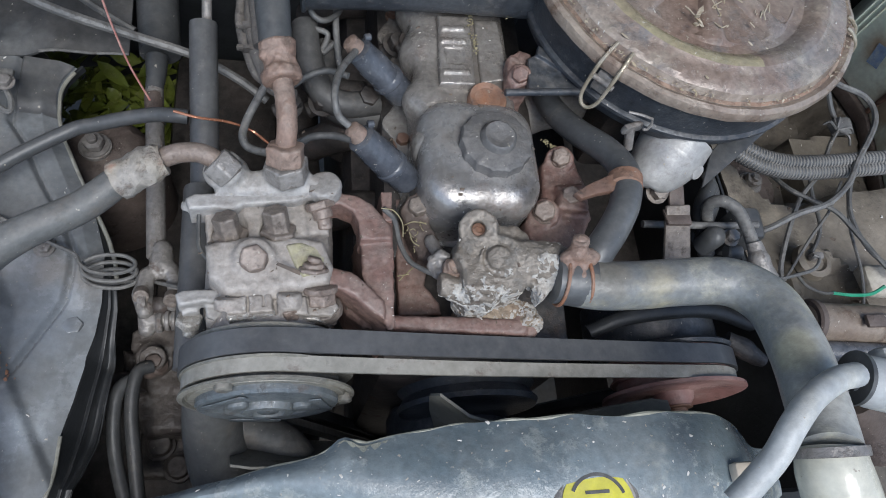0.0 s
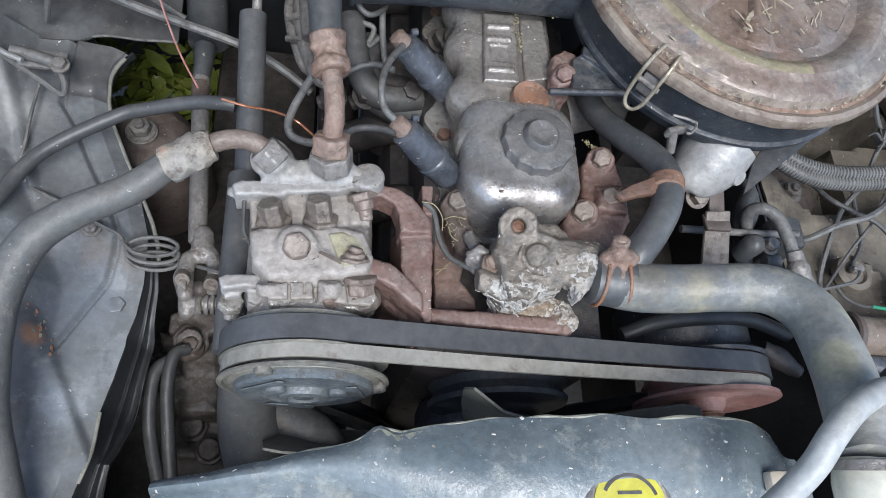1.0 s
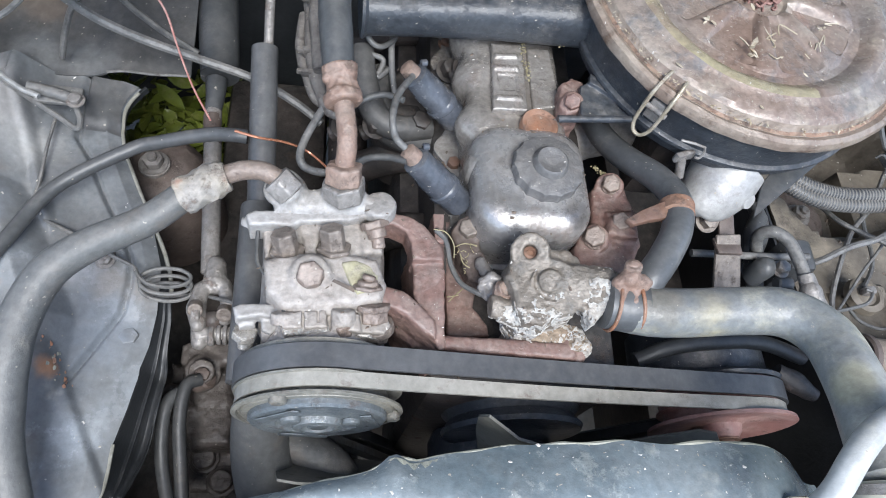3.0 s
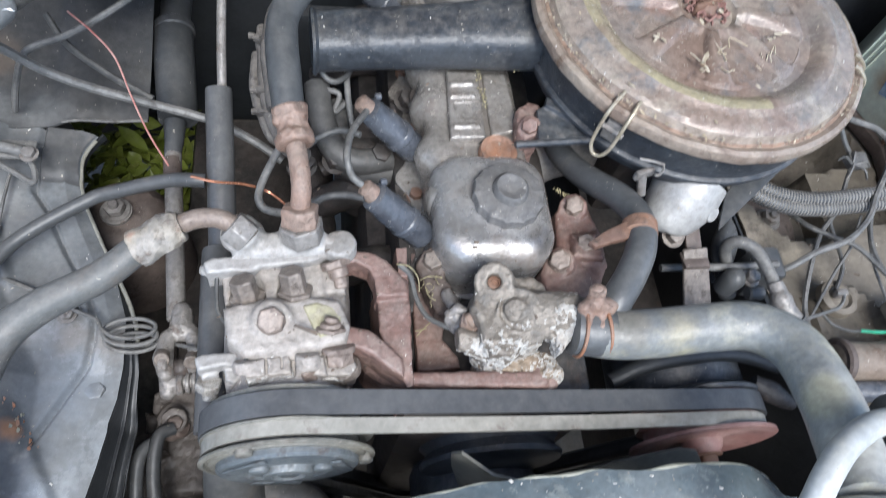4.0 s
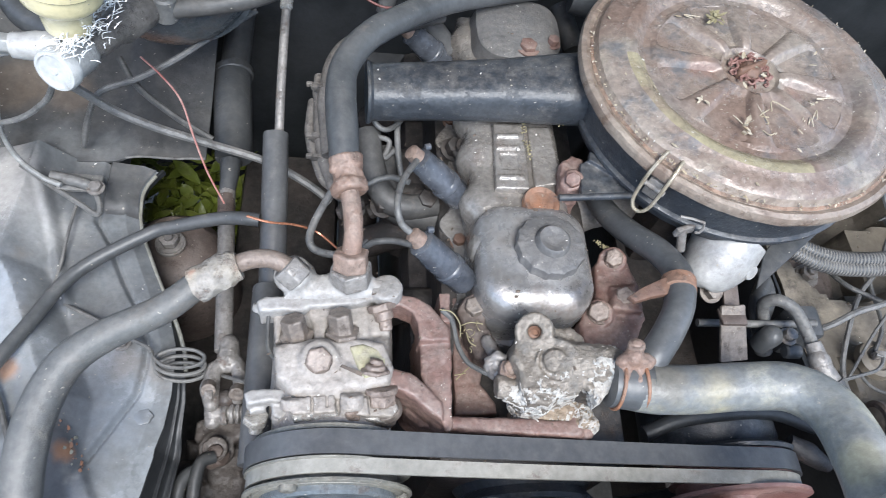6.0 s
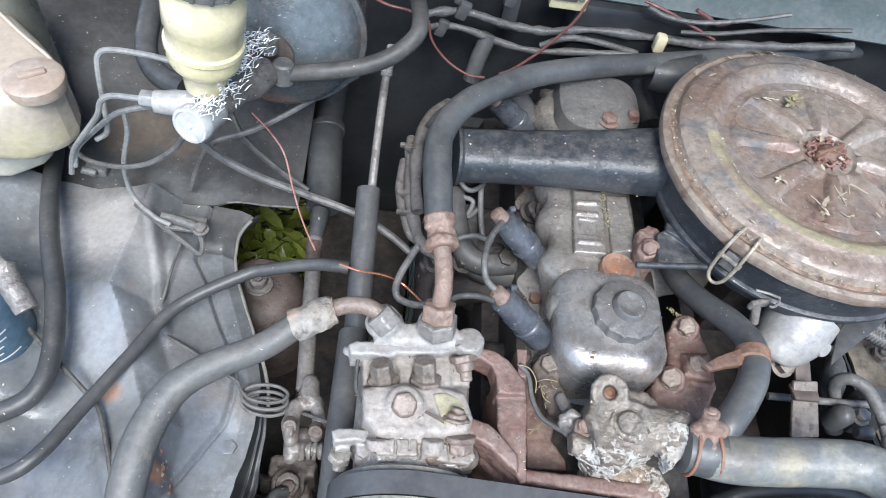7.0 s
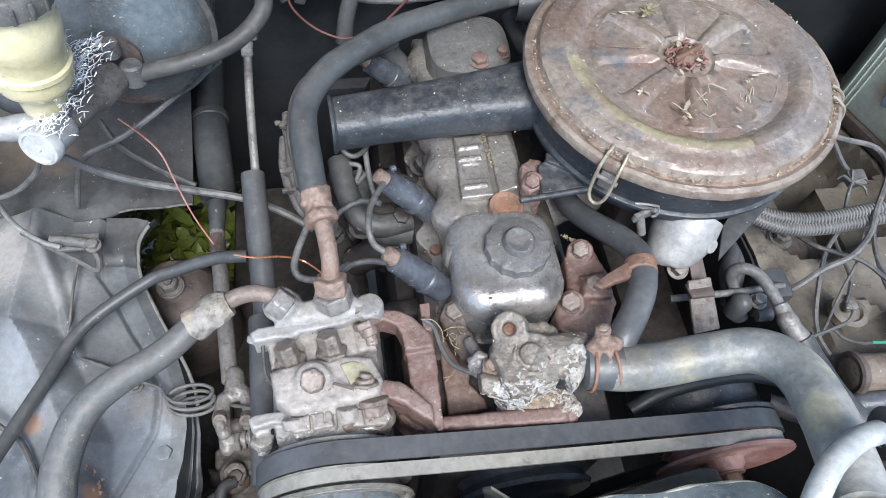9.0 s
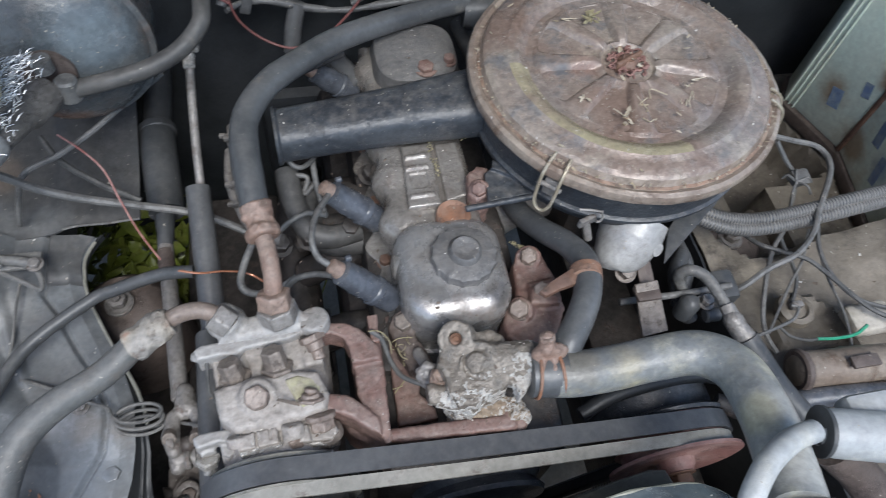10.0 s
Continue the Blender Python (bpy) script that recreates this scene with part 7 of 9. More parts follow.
pipe([(-0.231, 0.417, 0.885), (-0.255, 0.424, 0.882), (-0.285, 0.429, 0.878), (-0.296, 0.428, 0.872), (-0.298, 0.423, 0.860), (-0.300, 0.417, 0.830), (-0.303, 0.412, 0.800), (-0.314, 0.409, 0.790)], 0.0025, "pipe_pale")
pipe([(-0.239, 0.384, 0.872), (-0.258, 0.387, 0.870), (-0.276, 0.390, 0.866), (-0.286, 0.390, 0.858), (-0.294, 0.391, 0.840), (-0.321, 0.401, 0.800), (-0.340, 0.408, 0.770), (-0.350, 0.407, 0.740)], 0.0025, "pipe_pale")
pipe([(-0.240, 0.383, 0.868), (-0.266, 0.393, 0.850), (-0.287, 0.404, 0.830), (-0.314, 0.409, 0.800), (-0.338, 0.412, 0.770), (-0.344, 0.408, 0.750)], 0.0025, "pipe_pale")
pipe([(-0.296, 0.436, 0.800), (-0.296, 0.429, 0.780), (-0.307, 0.423, 0.740), (-0.307, 0.419, 0.700), (-0.285, 0.404, 0.690), (-0.266, 0.396, 0.688)], 0.0025, "pipe_pale")
pipe([(-0.222, 0.380, 0.840), (-0.239, 0.390, 0.810), (-0.269, 0.396, 0.780), (-0.304, 0.405, 0.760), (-0.340, 0.419, 0.750), (-0.364, 0.441, 0.750), (-0.369, 0.457, 0.760)])
pipe([(-0.248, 0.433, 0.800), (-0.242, 0.434, 0.785), (-0.234, 0.438, 0.770), (-0.213, 0.440, 0.745), (-0.181, 0.440, 0.725), (-0.134, 0.440, 0.705), (-0.085, 0.435, 0.690), (-0.046, 0.419, 0.680), (-0.020, 0.404, 0.670)], 0.0042, "wire_grey", "dull grey pipe running behind the damper", "pipe", "long_pipe", "")
pipe([(-0.266, 0.460, 0.665), (-0.254, 0.469, 0.700), (-0.232, 0.466, 0.740), (-0.198, 0.477, 0.750), (-0.166, 0.495, 0.760), (-0.135, 0.518, 0.770), (-0.097, 0.546, 0.780)], 0.0030, "wire_grey", "thin dull cable above the steering column", "cable", "thin_cable", "")
pipe([(-0.228, 0.520, 0.730), (-0.210, 0.495, 0.720), (-0.175, 0.470, 0.710), (-0.136, 0.450, 0.700)], 0.0034, "wire", "thin dark cable above the steering column", "cable", "thin_cable", "")
solo("unions_cluster", rough_up(join(box(0.022, 0.014, 0.010, Matrix.Translation((-0.336, 0.426, 0.722)), 0.003), between((-0.346, 0.417, 0.735), (-0.334, 0.418, 0.730), 0.004)), 0.001, 150), "wire_grey", "grey brake pipe union block", "pipe union")

# fluid bottle
bot = thing("coolant_bottle", "yellowed white plastic coolant bottle with a tan cap", "coolant bottle", (-0.42, 0.40, 0.68))
b0 = Vector((-0.358, 0.427, 0.838))


up_out = [(-0.457, 0.554, 0.815)[:2], (-0.416, 0.519, 0.815)[:2], (-0.382, 0.491, 0.815)[:2], (-0.353, 0.463, 0.815)[:2], (-0.344, 0.440, 0.815)[:2], (-0.349, 0.423, 0.815)[:2], (-0.377, 0.400, 0.815)[:2], (-0.417, 0.395, 0.815)[:2], (-0.491, 0.394, 0.815)[:2], (-0.585, 0.578, 0.815)[:2]]


def shrunk(out, f, dx, dy):
    cx, cy = sum(q[0] for q in out) / len(out), sum(q[1] for q in out) / len(out)
    return [(cx + (x - cx) * f + dx, cy + (y - cy) * f + dy) for x, y in out]


part("tank", rough_up(slab(up_out, 0.752, 0.834, 0.016, None, 5), 0.0008, 25), "bottle", bot)
part("lower_tank", rough_up(slab(shrunk(up_out, 0.90, -0.040, 0.012), 0.704, 0.766, 0.008, None, 3), 0.0008, 25), "bottle_low", bot, "greyed lower half of the bottle")
part("cap", lathe([(0.0235, -0.010), (0.0250, -0.004), (0.0245, 0.001), (0.022, 0.003), (0.012, 0.0035), (0.002, 0.0035)], Matrix.Translation((b0.x, b0.y, 0.838)), 40), "tan_cap", bot, "tan screw cap")
part("seam", tube([(-0.4450, 0.5260, 0.8360), (-0.4250, 0.5110, 0.8370), (-0.3880, 0.4800, 0.8370), (-0.3550, 0.4550, 0.8350), (-0.3420, 0.4390, 0.8280)], 0.0016, 8), "bottle", bot)
part("cap_bar", box(0.022, 0.006, 0.005, Matrix.Translation((b0.x, b0.y, 0.840)) @ Matrix.Rotation(0.6, 4, "Z"), 0.0015), "tan_cap", bot)
part("shoulder", rough_up(rings([oval(b0.x - 0.088, b0.y + 0.104, a, b, z, 2.2, 40) for a, b, z in ((0.040, 0.044, 0.72), (0.040, 0.044, 0.815), (0.036, 0.040, 0.835), (0.034, 0.032, 0.850), (0.015, 0.015, 0.855))]), 0.001, 30), "bottle_dirty", bot, "stained rear shoulder of the bottle")

# receiver canister with its fitting
rec = thing("receiver_drier", "blue painted receiver canister with white printing and a hose fitting", "receiver drier", (-0.447, 0.305, 0.620))
rc = Vector((-0.403, 0.274, 0.765))
part("canister", lathe([(0.030, -0.135), (0.038, -0.128), (0.0395, -0.12), (0.0395, -0.012), (0.036, -0.003), (0.026, 0.0), (0.004, 0.002)], Matrix.Translation(rc), 48), "blue_can", rec)
part("top_block", rough_up(box(0.028, 0.028, 0.02, Matrix.Translation(rc + Vector((0, 0.0, 0.0))), 0.003), 0.0005, 90), "steel", rec)
part("fitting_pipe", tube([rc + Vector((0.0, 0.01, 0.02)), (-0.364, 0.274, 0.800), (-0.351, 0.274, 0.800), (-0.340, 0.269, 0.795), (-0.333, 0.262, 0.790)], 0.0062, 14), "bright", rec)
part("fitting_sleeve", rough_up(tube([(-0.336, 0.266, 0.792), (-0.327, 0.255, 0.785), (-0.316, 0.243, 0.775)], [0.0085, 0.0092, 0.0088], 16), 0.0005, 120), "steel", rec)
part("fitting_nut", moved(slab([(0.009 * math.cos(math.pi / 3 * k), 0.009 * math.sin(math.pi / 3 * k)) for k in range(6)], 0, 0.010, 0.001), aim((-0.338, 0.270, 0.793), (0.3, -0.6, -0.2))), "bright", rec)
part("warm_tip", between((-0.351, 0.263, 0.790), (-0.349, 0.267, 0.795), 0.005), "rust_pipe", rec)
for k in range(9):
    t0, z, wdt = -1.35 + 0.02 * (k % 3), -0.03 - 0.0085 * k, 0.95 - 0.11 * (k % 4)
    loops = [[(rc.x + 0.0399 * math.cos(t0 + wdt * i / 10), rc.y + 0.0399 * math.sin(t0 + wdt * i / 10), rc.z + z + q) for q in (0, 0.0022)] for i in range(11)]
    part("print_bar", rings(loops, False, False), "white_plastic", rec)
solo("white_connector", join(box(0.018, 0.010, 0.010, Matrix.Translation((-0.344, 0.140, 0.690)), 0.002), box(0.012, 0.008, 0.008, Matrix.Translation((-0.349, 0.134, 0.690)), 0.002)), "white_plastic", "white plastic cable connector", "connector")

# ---- rust-red compressor bracket ----
brk = thing("compressor_bracket", "rust-red cast compressor bracket beside the engine", "bracket", (0.076, 0.211, 0.700))


def cut(pts, z0, z1, bevel=0.003):
    return slab([p[:2] for p in pts], z0, z1, bevel)


BBOX = ((0.005, 0.135, 0.680), (0.092, 0.285, 0.800))
casting = blend(0.003,
                prism([(0.0190, 0.2510), (0.0300, 0.2550), (0.0490, 0.2540), (0.0620, 0.2470), (0.0770, 0.2290), (0.0770, 0.2170), (0.0530, 0.2160), (0.0520, 0.2300), (0.0480, 0.2400), (0.0380, 0.2450), (0.0200, 0.2430)], 0.738, 0.7640, 0.0025, (-0.10, 0.0)),
                prism([(0.0540, 0.2360), (0.0790, 0.2340), (0.0780, 0.1970), (0.0760, 0.1490), (0.0690, 0.1440), (0.0620, 0.1600), (0.0540, 0.1910)], 0.685, 0.7570, 0.0025, (0.10, 0.0)),
                prism([(-0.0050, 0.1860), (0.0100, 0.1920), (0.0270, 0.1930), (0.0450, 0.1900), (0.0560, 0.1820), (0.0690, 0.1680), (0.0690, 0.1530), (0.0570, 0.1610), (0.0470, 0.1700), (0.0350, 0.1760), (0.0180, 0.1790), (-0.0030, 0.1790)], 0.735, 0.7670, 0.0035, (-0.14, 0.0)),
                prism([(0.0360, 0.1870), (0.0740, 0.1870), (0.0740, 0.1530), (0.0560, 0.1580), (0.0440, 0.1690)], 0.690, 0.7380, 0.006, (0.35, 0.1)))
part("casting", rough_up(skin(worn(less(casting, rod((0.0330, 0.1570, 0.7640), (0.0590, 0.1450, 0.7500), 0.0125), k=0.005), 0.0011, 0.006, 15), *BBOX, 0.0011), 0.0003, 400), "rust", brk)
part("fin", skin(worn(prism([(0.0700, 0.2590), (0.0790, 0.2590), (0.0780, 0.2330), (0.0710, 0.2330)], 0.695, 0.7600, 0.0014), 0.0007, 0.006, 16), *BBOX, 0.0011), "rust", brk)
f1 = Vector((0.1800, 0.1530, 0.7460))
foot = blend(0.004, prism([(0.0700, 0.1600), (0.0960, 0.1600), (0.1790, 0.1580), (0.1800, 0.1480), (0.1770, 0.1450), (0.1210, 0.1460), (0.0700, 0.1490)], 0.700, 0.7525, 0.004, (-0.06, 0.0)), drum(f1 + Vector((-0.004, 0.013, -0.006)), f1 + Vector((0.003, -0.006, -0.014)), 0.0105, 0.003))
part("foot_bar", rough_up(skin(worn(foot, 0.0013, 0.007, 17), (0.060, 0.130, 0.690), (0.205, 0.190, 0.775), 0.0012), 0.0003, 350), "rust", brk)
for a, b, c in (((0.0220, 0.2410, 0.7740), (0.0260, 0.2300, 0.7680), (0.0270, 0.2230, 0.7640)), ((0.0180, 0.1840, 0.7780), (0.0180, 0.1890, 0.7820), (0.0190, 0.1920, 0.7840))):
    part("stud", skin(worn(blend(0.0008, drum(a, Vector(a).lerp(Vector(b), 0.45), 0.0098, 0.0010, True), drum(a, b, 0.0072, 0.0010), drum(b, c, 0.0050, 0.0010)), 0.0007, 0.003, 18), *BBOX, 0.0009), "nut_brown", brk, "rust-brown nut and stud")
a, b, c = (0.0230, 0.1770, 0.7680), (0.0240, 0.1660, 0.7600), (0.0290, 0.1580, 0.7440)
part("nut", skin(worn(blend(0.0008, drum(a, b, 0.0092, 0.0012, True), drum(a, Vector(a).lerp(Vector(b), 0.35), 0.0120, 0.001)), 0.0007, 0.003, 19), *BBOX, 0.0009), "nut_brown", brk, "flaking rusty nut")
part("stud_end", skin(worn(blend(0.001, drum((0.0260, 0.1660, 0.7560), (0.0280, 0.1630, 0.7500), 0.0125, 0.001), drum((0.0280, 0.1650, 0.7520), c, 0.0072, 0.001, True)), 0.0007, 0.003, 20), *BBOX, 0.0009), "bolt_dark", brk)
part("gusset_plate", rough_up(skin(worn(prism([(0.0890, 0.2770), (0.1100, 0.2770), (0.1190, 0.2430), (0.1090, 0.1980), (0.1200, 0.1820), (0.1210, 0.1730), (0.0860, 0.1720)], 0.706, 0.7160, 0.002), 0.0010, 0.008, 21), (0.075, 0.15, 0.69), (0.14, 0.28, 0.73), 0.0011), 0.0003, 300), "rust", brk)

# ---- coolant sender piece and thermostat housing ----
snd = thing("coolant_sender", "rusty coolant sender and bracket with straw caught in it", "sender", (0.107, 0.231, 0.740))
SBOX = ((0.080, 0.160, 0.690), (0.150, 0.290, 0.790))
strap = blend(0.003, prism([(0.0890, 0.2540), (0.0980, 0.2610), (0.1100, 0.2560), (0.1120, 0.2400), (0.1220, 0.2160), (0.1120, 0.2050), (0.1010, 0.2120), (0.0930, 0.2360)], 0.722, 0.7420, 0.003), drum((0.1040, 0.2560, 0.7350), (0.1020, 0.2520, 0.7440), 0.0125, 0.0015))
part("strap", rough_up(skin(worn(strap, 0.0020, 0.006, 22), *SBOX, 0.0011), 0.0004, 300), "cup_brown", snd)
part("bolt_head", skin(worn(drum((0.1030, 0.2540, 0.7420), (0.1010, 0.2530, 0.7510), 0.0072, 0.0012, True), 0.0005, 0.003, 3), *SBOX, 0.0009), "bolt_dark", snd)
terminal = blend(0.002, bar_chain([(0.1060, 0.2010, 0.7600), (0.1130, 0.2040, 0.7640), (0.1180, 0.2020, 0.7640)], [0.0030, 0.0034, 0.0030]), bar_chain([(0.1060, 0.1980, 0.7570), (0.1100, 0.1900, 0.7580), (0.1150, 0.1920, 0.7620)], [0.0034, 0.0030, 0.0034]), rod((0.1130, 0.1980, 0.7580), (0.1180, 0.1890, 0.7520), 0.0052), rod((0.1100, 0.2240, 0.7450), (0.1150, 0.2070, 0.7520), 0.0050))
part("terminal", skin(worn(terminal, 0.0012, 0.004, 23), *SBOX, 0.0009), "steel", snd)
sender = blend(0.0015, drum((0.1220, 0.1900, 0.7480), (0.1220, 0.1900, 0.7700), 0.0092, 0.001, True), drum((0.1210, 0.1900, 0.7660), (0.1220, 0.1910, 0.7730), 0.0070, 0.001))
part("sender_body", skin(worn(less(sender, drum((0.1210, 0.1900, 0.7720), (0.1220, 0.1890, 0.7800), 0.0048, 0.0005)), 0.0012, 0.003, 24), *SBOX, 0.0009), "rust_pipe", snd, "rusty brown sender nut")
solo("sender_wire", tube([(0.0710, 0.2420, 0.7640), (0.0800, 0.2350, 0.7580), (0.0850, 0.2200, 0.7480), (0.0920, 0.2050, 0.7480), (0.1020, 0.1950, 0.7540), (0.1130, 0.1880, 0.7580)], 0.0021, 8), "wire", "thin grey-green sender wire", "wire")
for pts in ([(0.0690, 0.2410, 0.7660), (0.0790, 0.2400, 0.7640), (0.0860, 0.2330, 0.7580), (0.0870, 0.2240, 0.7520)], [(0.0860, 0.1970, 0.7280), (0.0920, 0.2030, 0.7280), (0.1000, 0.2100, 0.7280)], [(0.0850, 0.2010, 0.7280), (0.0940, 0.2020, 0.7300)], [(0.0890, 0.2350, 0.7500), (0.0950, 0.2350, 0.7560), (0.1060, 0.2360, 0.7520)], [(0.0930, 0.2300, 0.7480), (0.0950, 0.2220, 0.7480), (0.1000, 0.2180, 0.7480)]):
    solo("straw", tube(pts, 0.0005, 5), "dry_leaf", "dry straw stalk caught by the bracket", "straw", "straws")
rnd = random.Random(77)
bm = bmesh.new()
for k in range(12):
    c = Vector((0.0960, 0.2300, 0.7440)) + Vector((rnd.gauss(0, 0.004), rnd.gauss(0, 0.007), 0.0015 + rnd.random() * 0.002))
    q = rnd.random() * 6.3
    l = 0.0008 + rnd.random() * 0.0022
    bm = join(bm, tube([c, c + Vector((l * math.cos(q), l * math.sin(q), 0.001)), c + Vector((2 * l * math.cos(q + 0.4), 2 * l * math.sin(q + 0.4), 0))], 0.00035, 4, 2))
tagged(part("straw_bits", bm, "dry_leaf"), "dry straw bits lying on the sender bracket", "straw", kind="stuff")

th = thing("thermostat_housing", "corroded aluminium thermostat housing with white crust", "thermostat housing", (0.166, 0.199, 0.740))
TBOX = ((0.108, 0.138, 0.690), (0.218, 0.235, 0.810))
shell = blend(0.0025,
              prism([(0.1190, 0.1960), (0.1240, 0.2110), (0.1320, 0.2210), (0.1430, 0.2230), (0.1530, 0.2200), (0.1690, 0.2200), (0.1770, 0.2130), (0.1800, 0.2020), (0.1790, 0.1810), (0.1680, 0.1690), (0.1540, 0.1660), (0.1420, 0.1580), (0.1300, 0.1610), (0.1240, 0.1710), (0.1230, 0.1850)], 0.735, 0.7850, 0.004),
              drum((0.1440, 0.2210, 0.7700), (0.1350, 0.2120, 0.7930), 0.0145, 0.002),
              drum((0.1580, 0.1970, 0.7700), (0.1500, 0.1900, 0.7890), 0.0178, 0.003),
              drum((0.1520, 0.1920, 0.7850), (0.1480, 0.1890, 0.7940), 0.0088, 0.0025),
              rod((0.1620, 0.1920, 0.7800), (0.1900, 0.1870, 0.7860), 0.0165),
              prism([(0.1700, 0.1980), (0.1810, 0.1960), (0.1970, 0.1960), (0.1950, 0.1790), (0.1860, 0.1660), (0.1780, 0.1590), (0.1750, 0.1680), (0.1670, 0.1720)], 0.770, 0.7890, 0.003),
              bar_chain([(0.1110, 0.1780, 0.7680), (0.1250, 0.1740, 0.7660), (0.1400, 0.1700, 0.7640)], [0.0085, 0.0085, 0.0120]))
ring = less(drum((0.1510, 0.1900, 0.7860), (0.1500, 0.1890, 0.7900), 0.0150, 0.0006), drum((0.1540, 0.1920, 0.7800), (0.1460, 0.1850, 0.8000), 0.0128, 0.0006))
hole = drum((0.1380, 0.2150, 0.7850), (0.1330, 0.2090, 0.8000), 0.0052, 0.0005)
gap = blend(0.002, ball((0.1740, 0.1690, 0.7760), 0.0065), ball((0.1550, 0.1670, 0.7900), 0.0060))
shell = worn(less(blend(0.0012, shell, ring), hole, gap, k=0.002), 0.0015, 0.005, 30)
part("cover", rough_up(skin(shell, *TBOX, 0.0010), 0.0004, 420), "thermo", th)
base = worn(blend(0.003, prism([(0.1280, 0.1700), (0.1380, 0.1760), (0.1610, 0.1730), (0.1780, 0.1750), (0.1820, 0.1650), (0.1760, 0.1570), (0.1410, 0.1580), (0.1270, 0.1630)], 0.690, 0.7480, 0.004), drum((0.1820, 0.1510, 0.7420), (0.1800, 0.1680, 0.7380), 0.0120, 0.003)), 0.0034, 0.006, 31)
part("lower_body", rough_up(skin(base, *TBOX, 0.0010), 0.0004, 420), "crust_tan", th, "tan crumbling corrosion")
part("socket_screw", lathe([(0.0056, -0.004), (0.0054, 0.0), (0.0032, 0.0006), (0.0030, -0.002), (0.0005, -0.002)], Matrix.Translation((0.1370, 0.2130, 0.7890)), 16), "rust_dark", th)


def crusted(x, y, z):
    """A thin crust where corrosion has eaten the front and the outlet of the housing."""
    low = np.clip((0.188 - y) / 0.022, -1, 1) * 0.22 + np.clip((x - 0.178) / 0.014, -1, 1) * 0.09
    patch = lumps(x, y, z, 0.0060, 41) * 0.40 + lumps(x, y, z, 0.0024, 42) * 0.35 + lumps(x, y, z, 0.0013, 43) * 0.25 + low
    d = np.minimum(shell(x, y, z), base(x, y, z) + 0.0006)
    return np.maximum(d - 0.0007, (0.63 - patch) * 0.006)
part("crust", rough_up(skin(crusted, (0.108, 0.140, 0.725), (0.218, 0.228, 0.810), 0.0007), 0.0004, 700), "crust", th, "white corrosion crust")

# ---- coolant hoses ----
top = thing("top_radiator_hose", "grey dusty rubber top radiator hose", "radiator hose", (0.345, 0.175, 0.780))
part("hose", tube([(0.193, 0.174, 0.790), (0.223, 0.169, 0.790), (0.255, 0.169, 0.790), (0.291, 0.170, 0.794), (0.327, 0.167, 0.800), (0.345, 0.145, 0.812), (0.342, 0.107, 0.828), (0.332, 0.072, 0.842), (0.323, 0.046, 0.852), (0.319, 0.036, 0.856)], [0.0182, 0.0184, 0.0182, 0.0180, 0.0184, 0.0190, 0.0194, 0.0194, 0.0192, 0.0192], 28), "hose", top)
part("end_collar", rough_up(tube([(0.1885, 0.1745, 0.790), (0.197, 0.1735, 0.790), (0.206, 0.172, 0.790), (0.2165, 0.1705, 0.790)], [0.0186, 0.0189, 0.0189, 0.0185], 28), 0.0006, 120), "hose_mid", top, "grimy brown hose end under the clamp")


def ring_on(a, b, r, w):
    """A flat band round the line from a to b."""
    a, b = Vector(a), Vector(b)
    return lathe([(r, -w), (r + 0.0015, -w), (r + 0.0015, w), (r, w)], aim(a, b - a), 36)


hc = thing("hose_clamp", "rust-orange double wire hose clamp with screw", "hose clamp", (0.206, 0.190, 0.800), "hose clamps")
c0, c1 = Vector((0.194, 0.174, 0.790)), Vector((0.213, 0.173, 0.790))
dv = (c1 - c0).normalized()
for off in (0.0, 0.016):
    part("wire_loop", moved(rings([[((0.0196 + 0.0014 * math.cos(b)) * math.cos(a), (0.0196 + 0.0014 * math.cos(b)) * math.sin(a), 0.0014 * math.sin(b)) for b in (2 * math.pi * j / 8 for j in range(8))] for a in (2 * math.pi * i / 40 for i in range(41))], False), aim(c0 + dv * off, dv + Vector((0, 0.1 * (1 if off else -1), 0)))), "rust_orange", hc)
CBOX = ((0.180, 0.160, 0.780), (0.240, 0.215, 0.835))
knuckle = blend(0.003, bar_chain([(0.1940, 0.1830, 0.8080), (0.2000, 0.1850, 0.8120), (0.2130, 0.1830, 0.8080)], [0.0055, 0.0062, 0.0055]), rod((0.2010, 0.1840, 0.8120), (0.2020, 0.1910, 0.8160), 0.0058), rod((0.1970, 0.1810, 0.8080), (0.1940, 0.1700, 0.8060), 0.0032), rod((0.2060, 0.1820, 0.8080), (0.2040, 0.1700, 0.8060), 0.0032))
part("screw_block", skin(worn(knuckle, 0.0012, 0.004, 83), *CBOX, 0.0009), "rust_pipe", hc)
part("screw_head", skin(worn(drum((0.2020, 0.1900, 0.8150), (0.2010, 0.1920, 0.8200), 0.0062, 0.0015), 0.0007, 0.003, 84), *CBOX, 0.0009), "rust_pipe", hc)


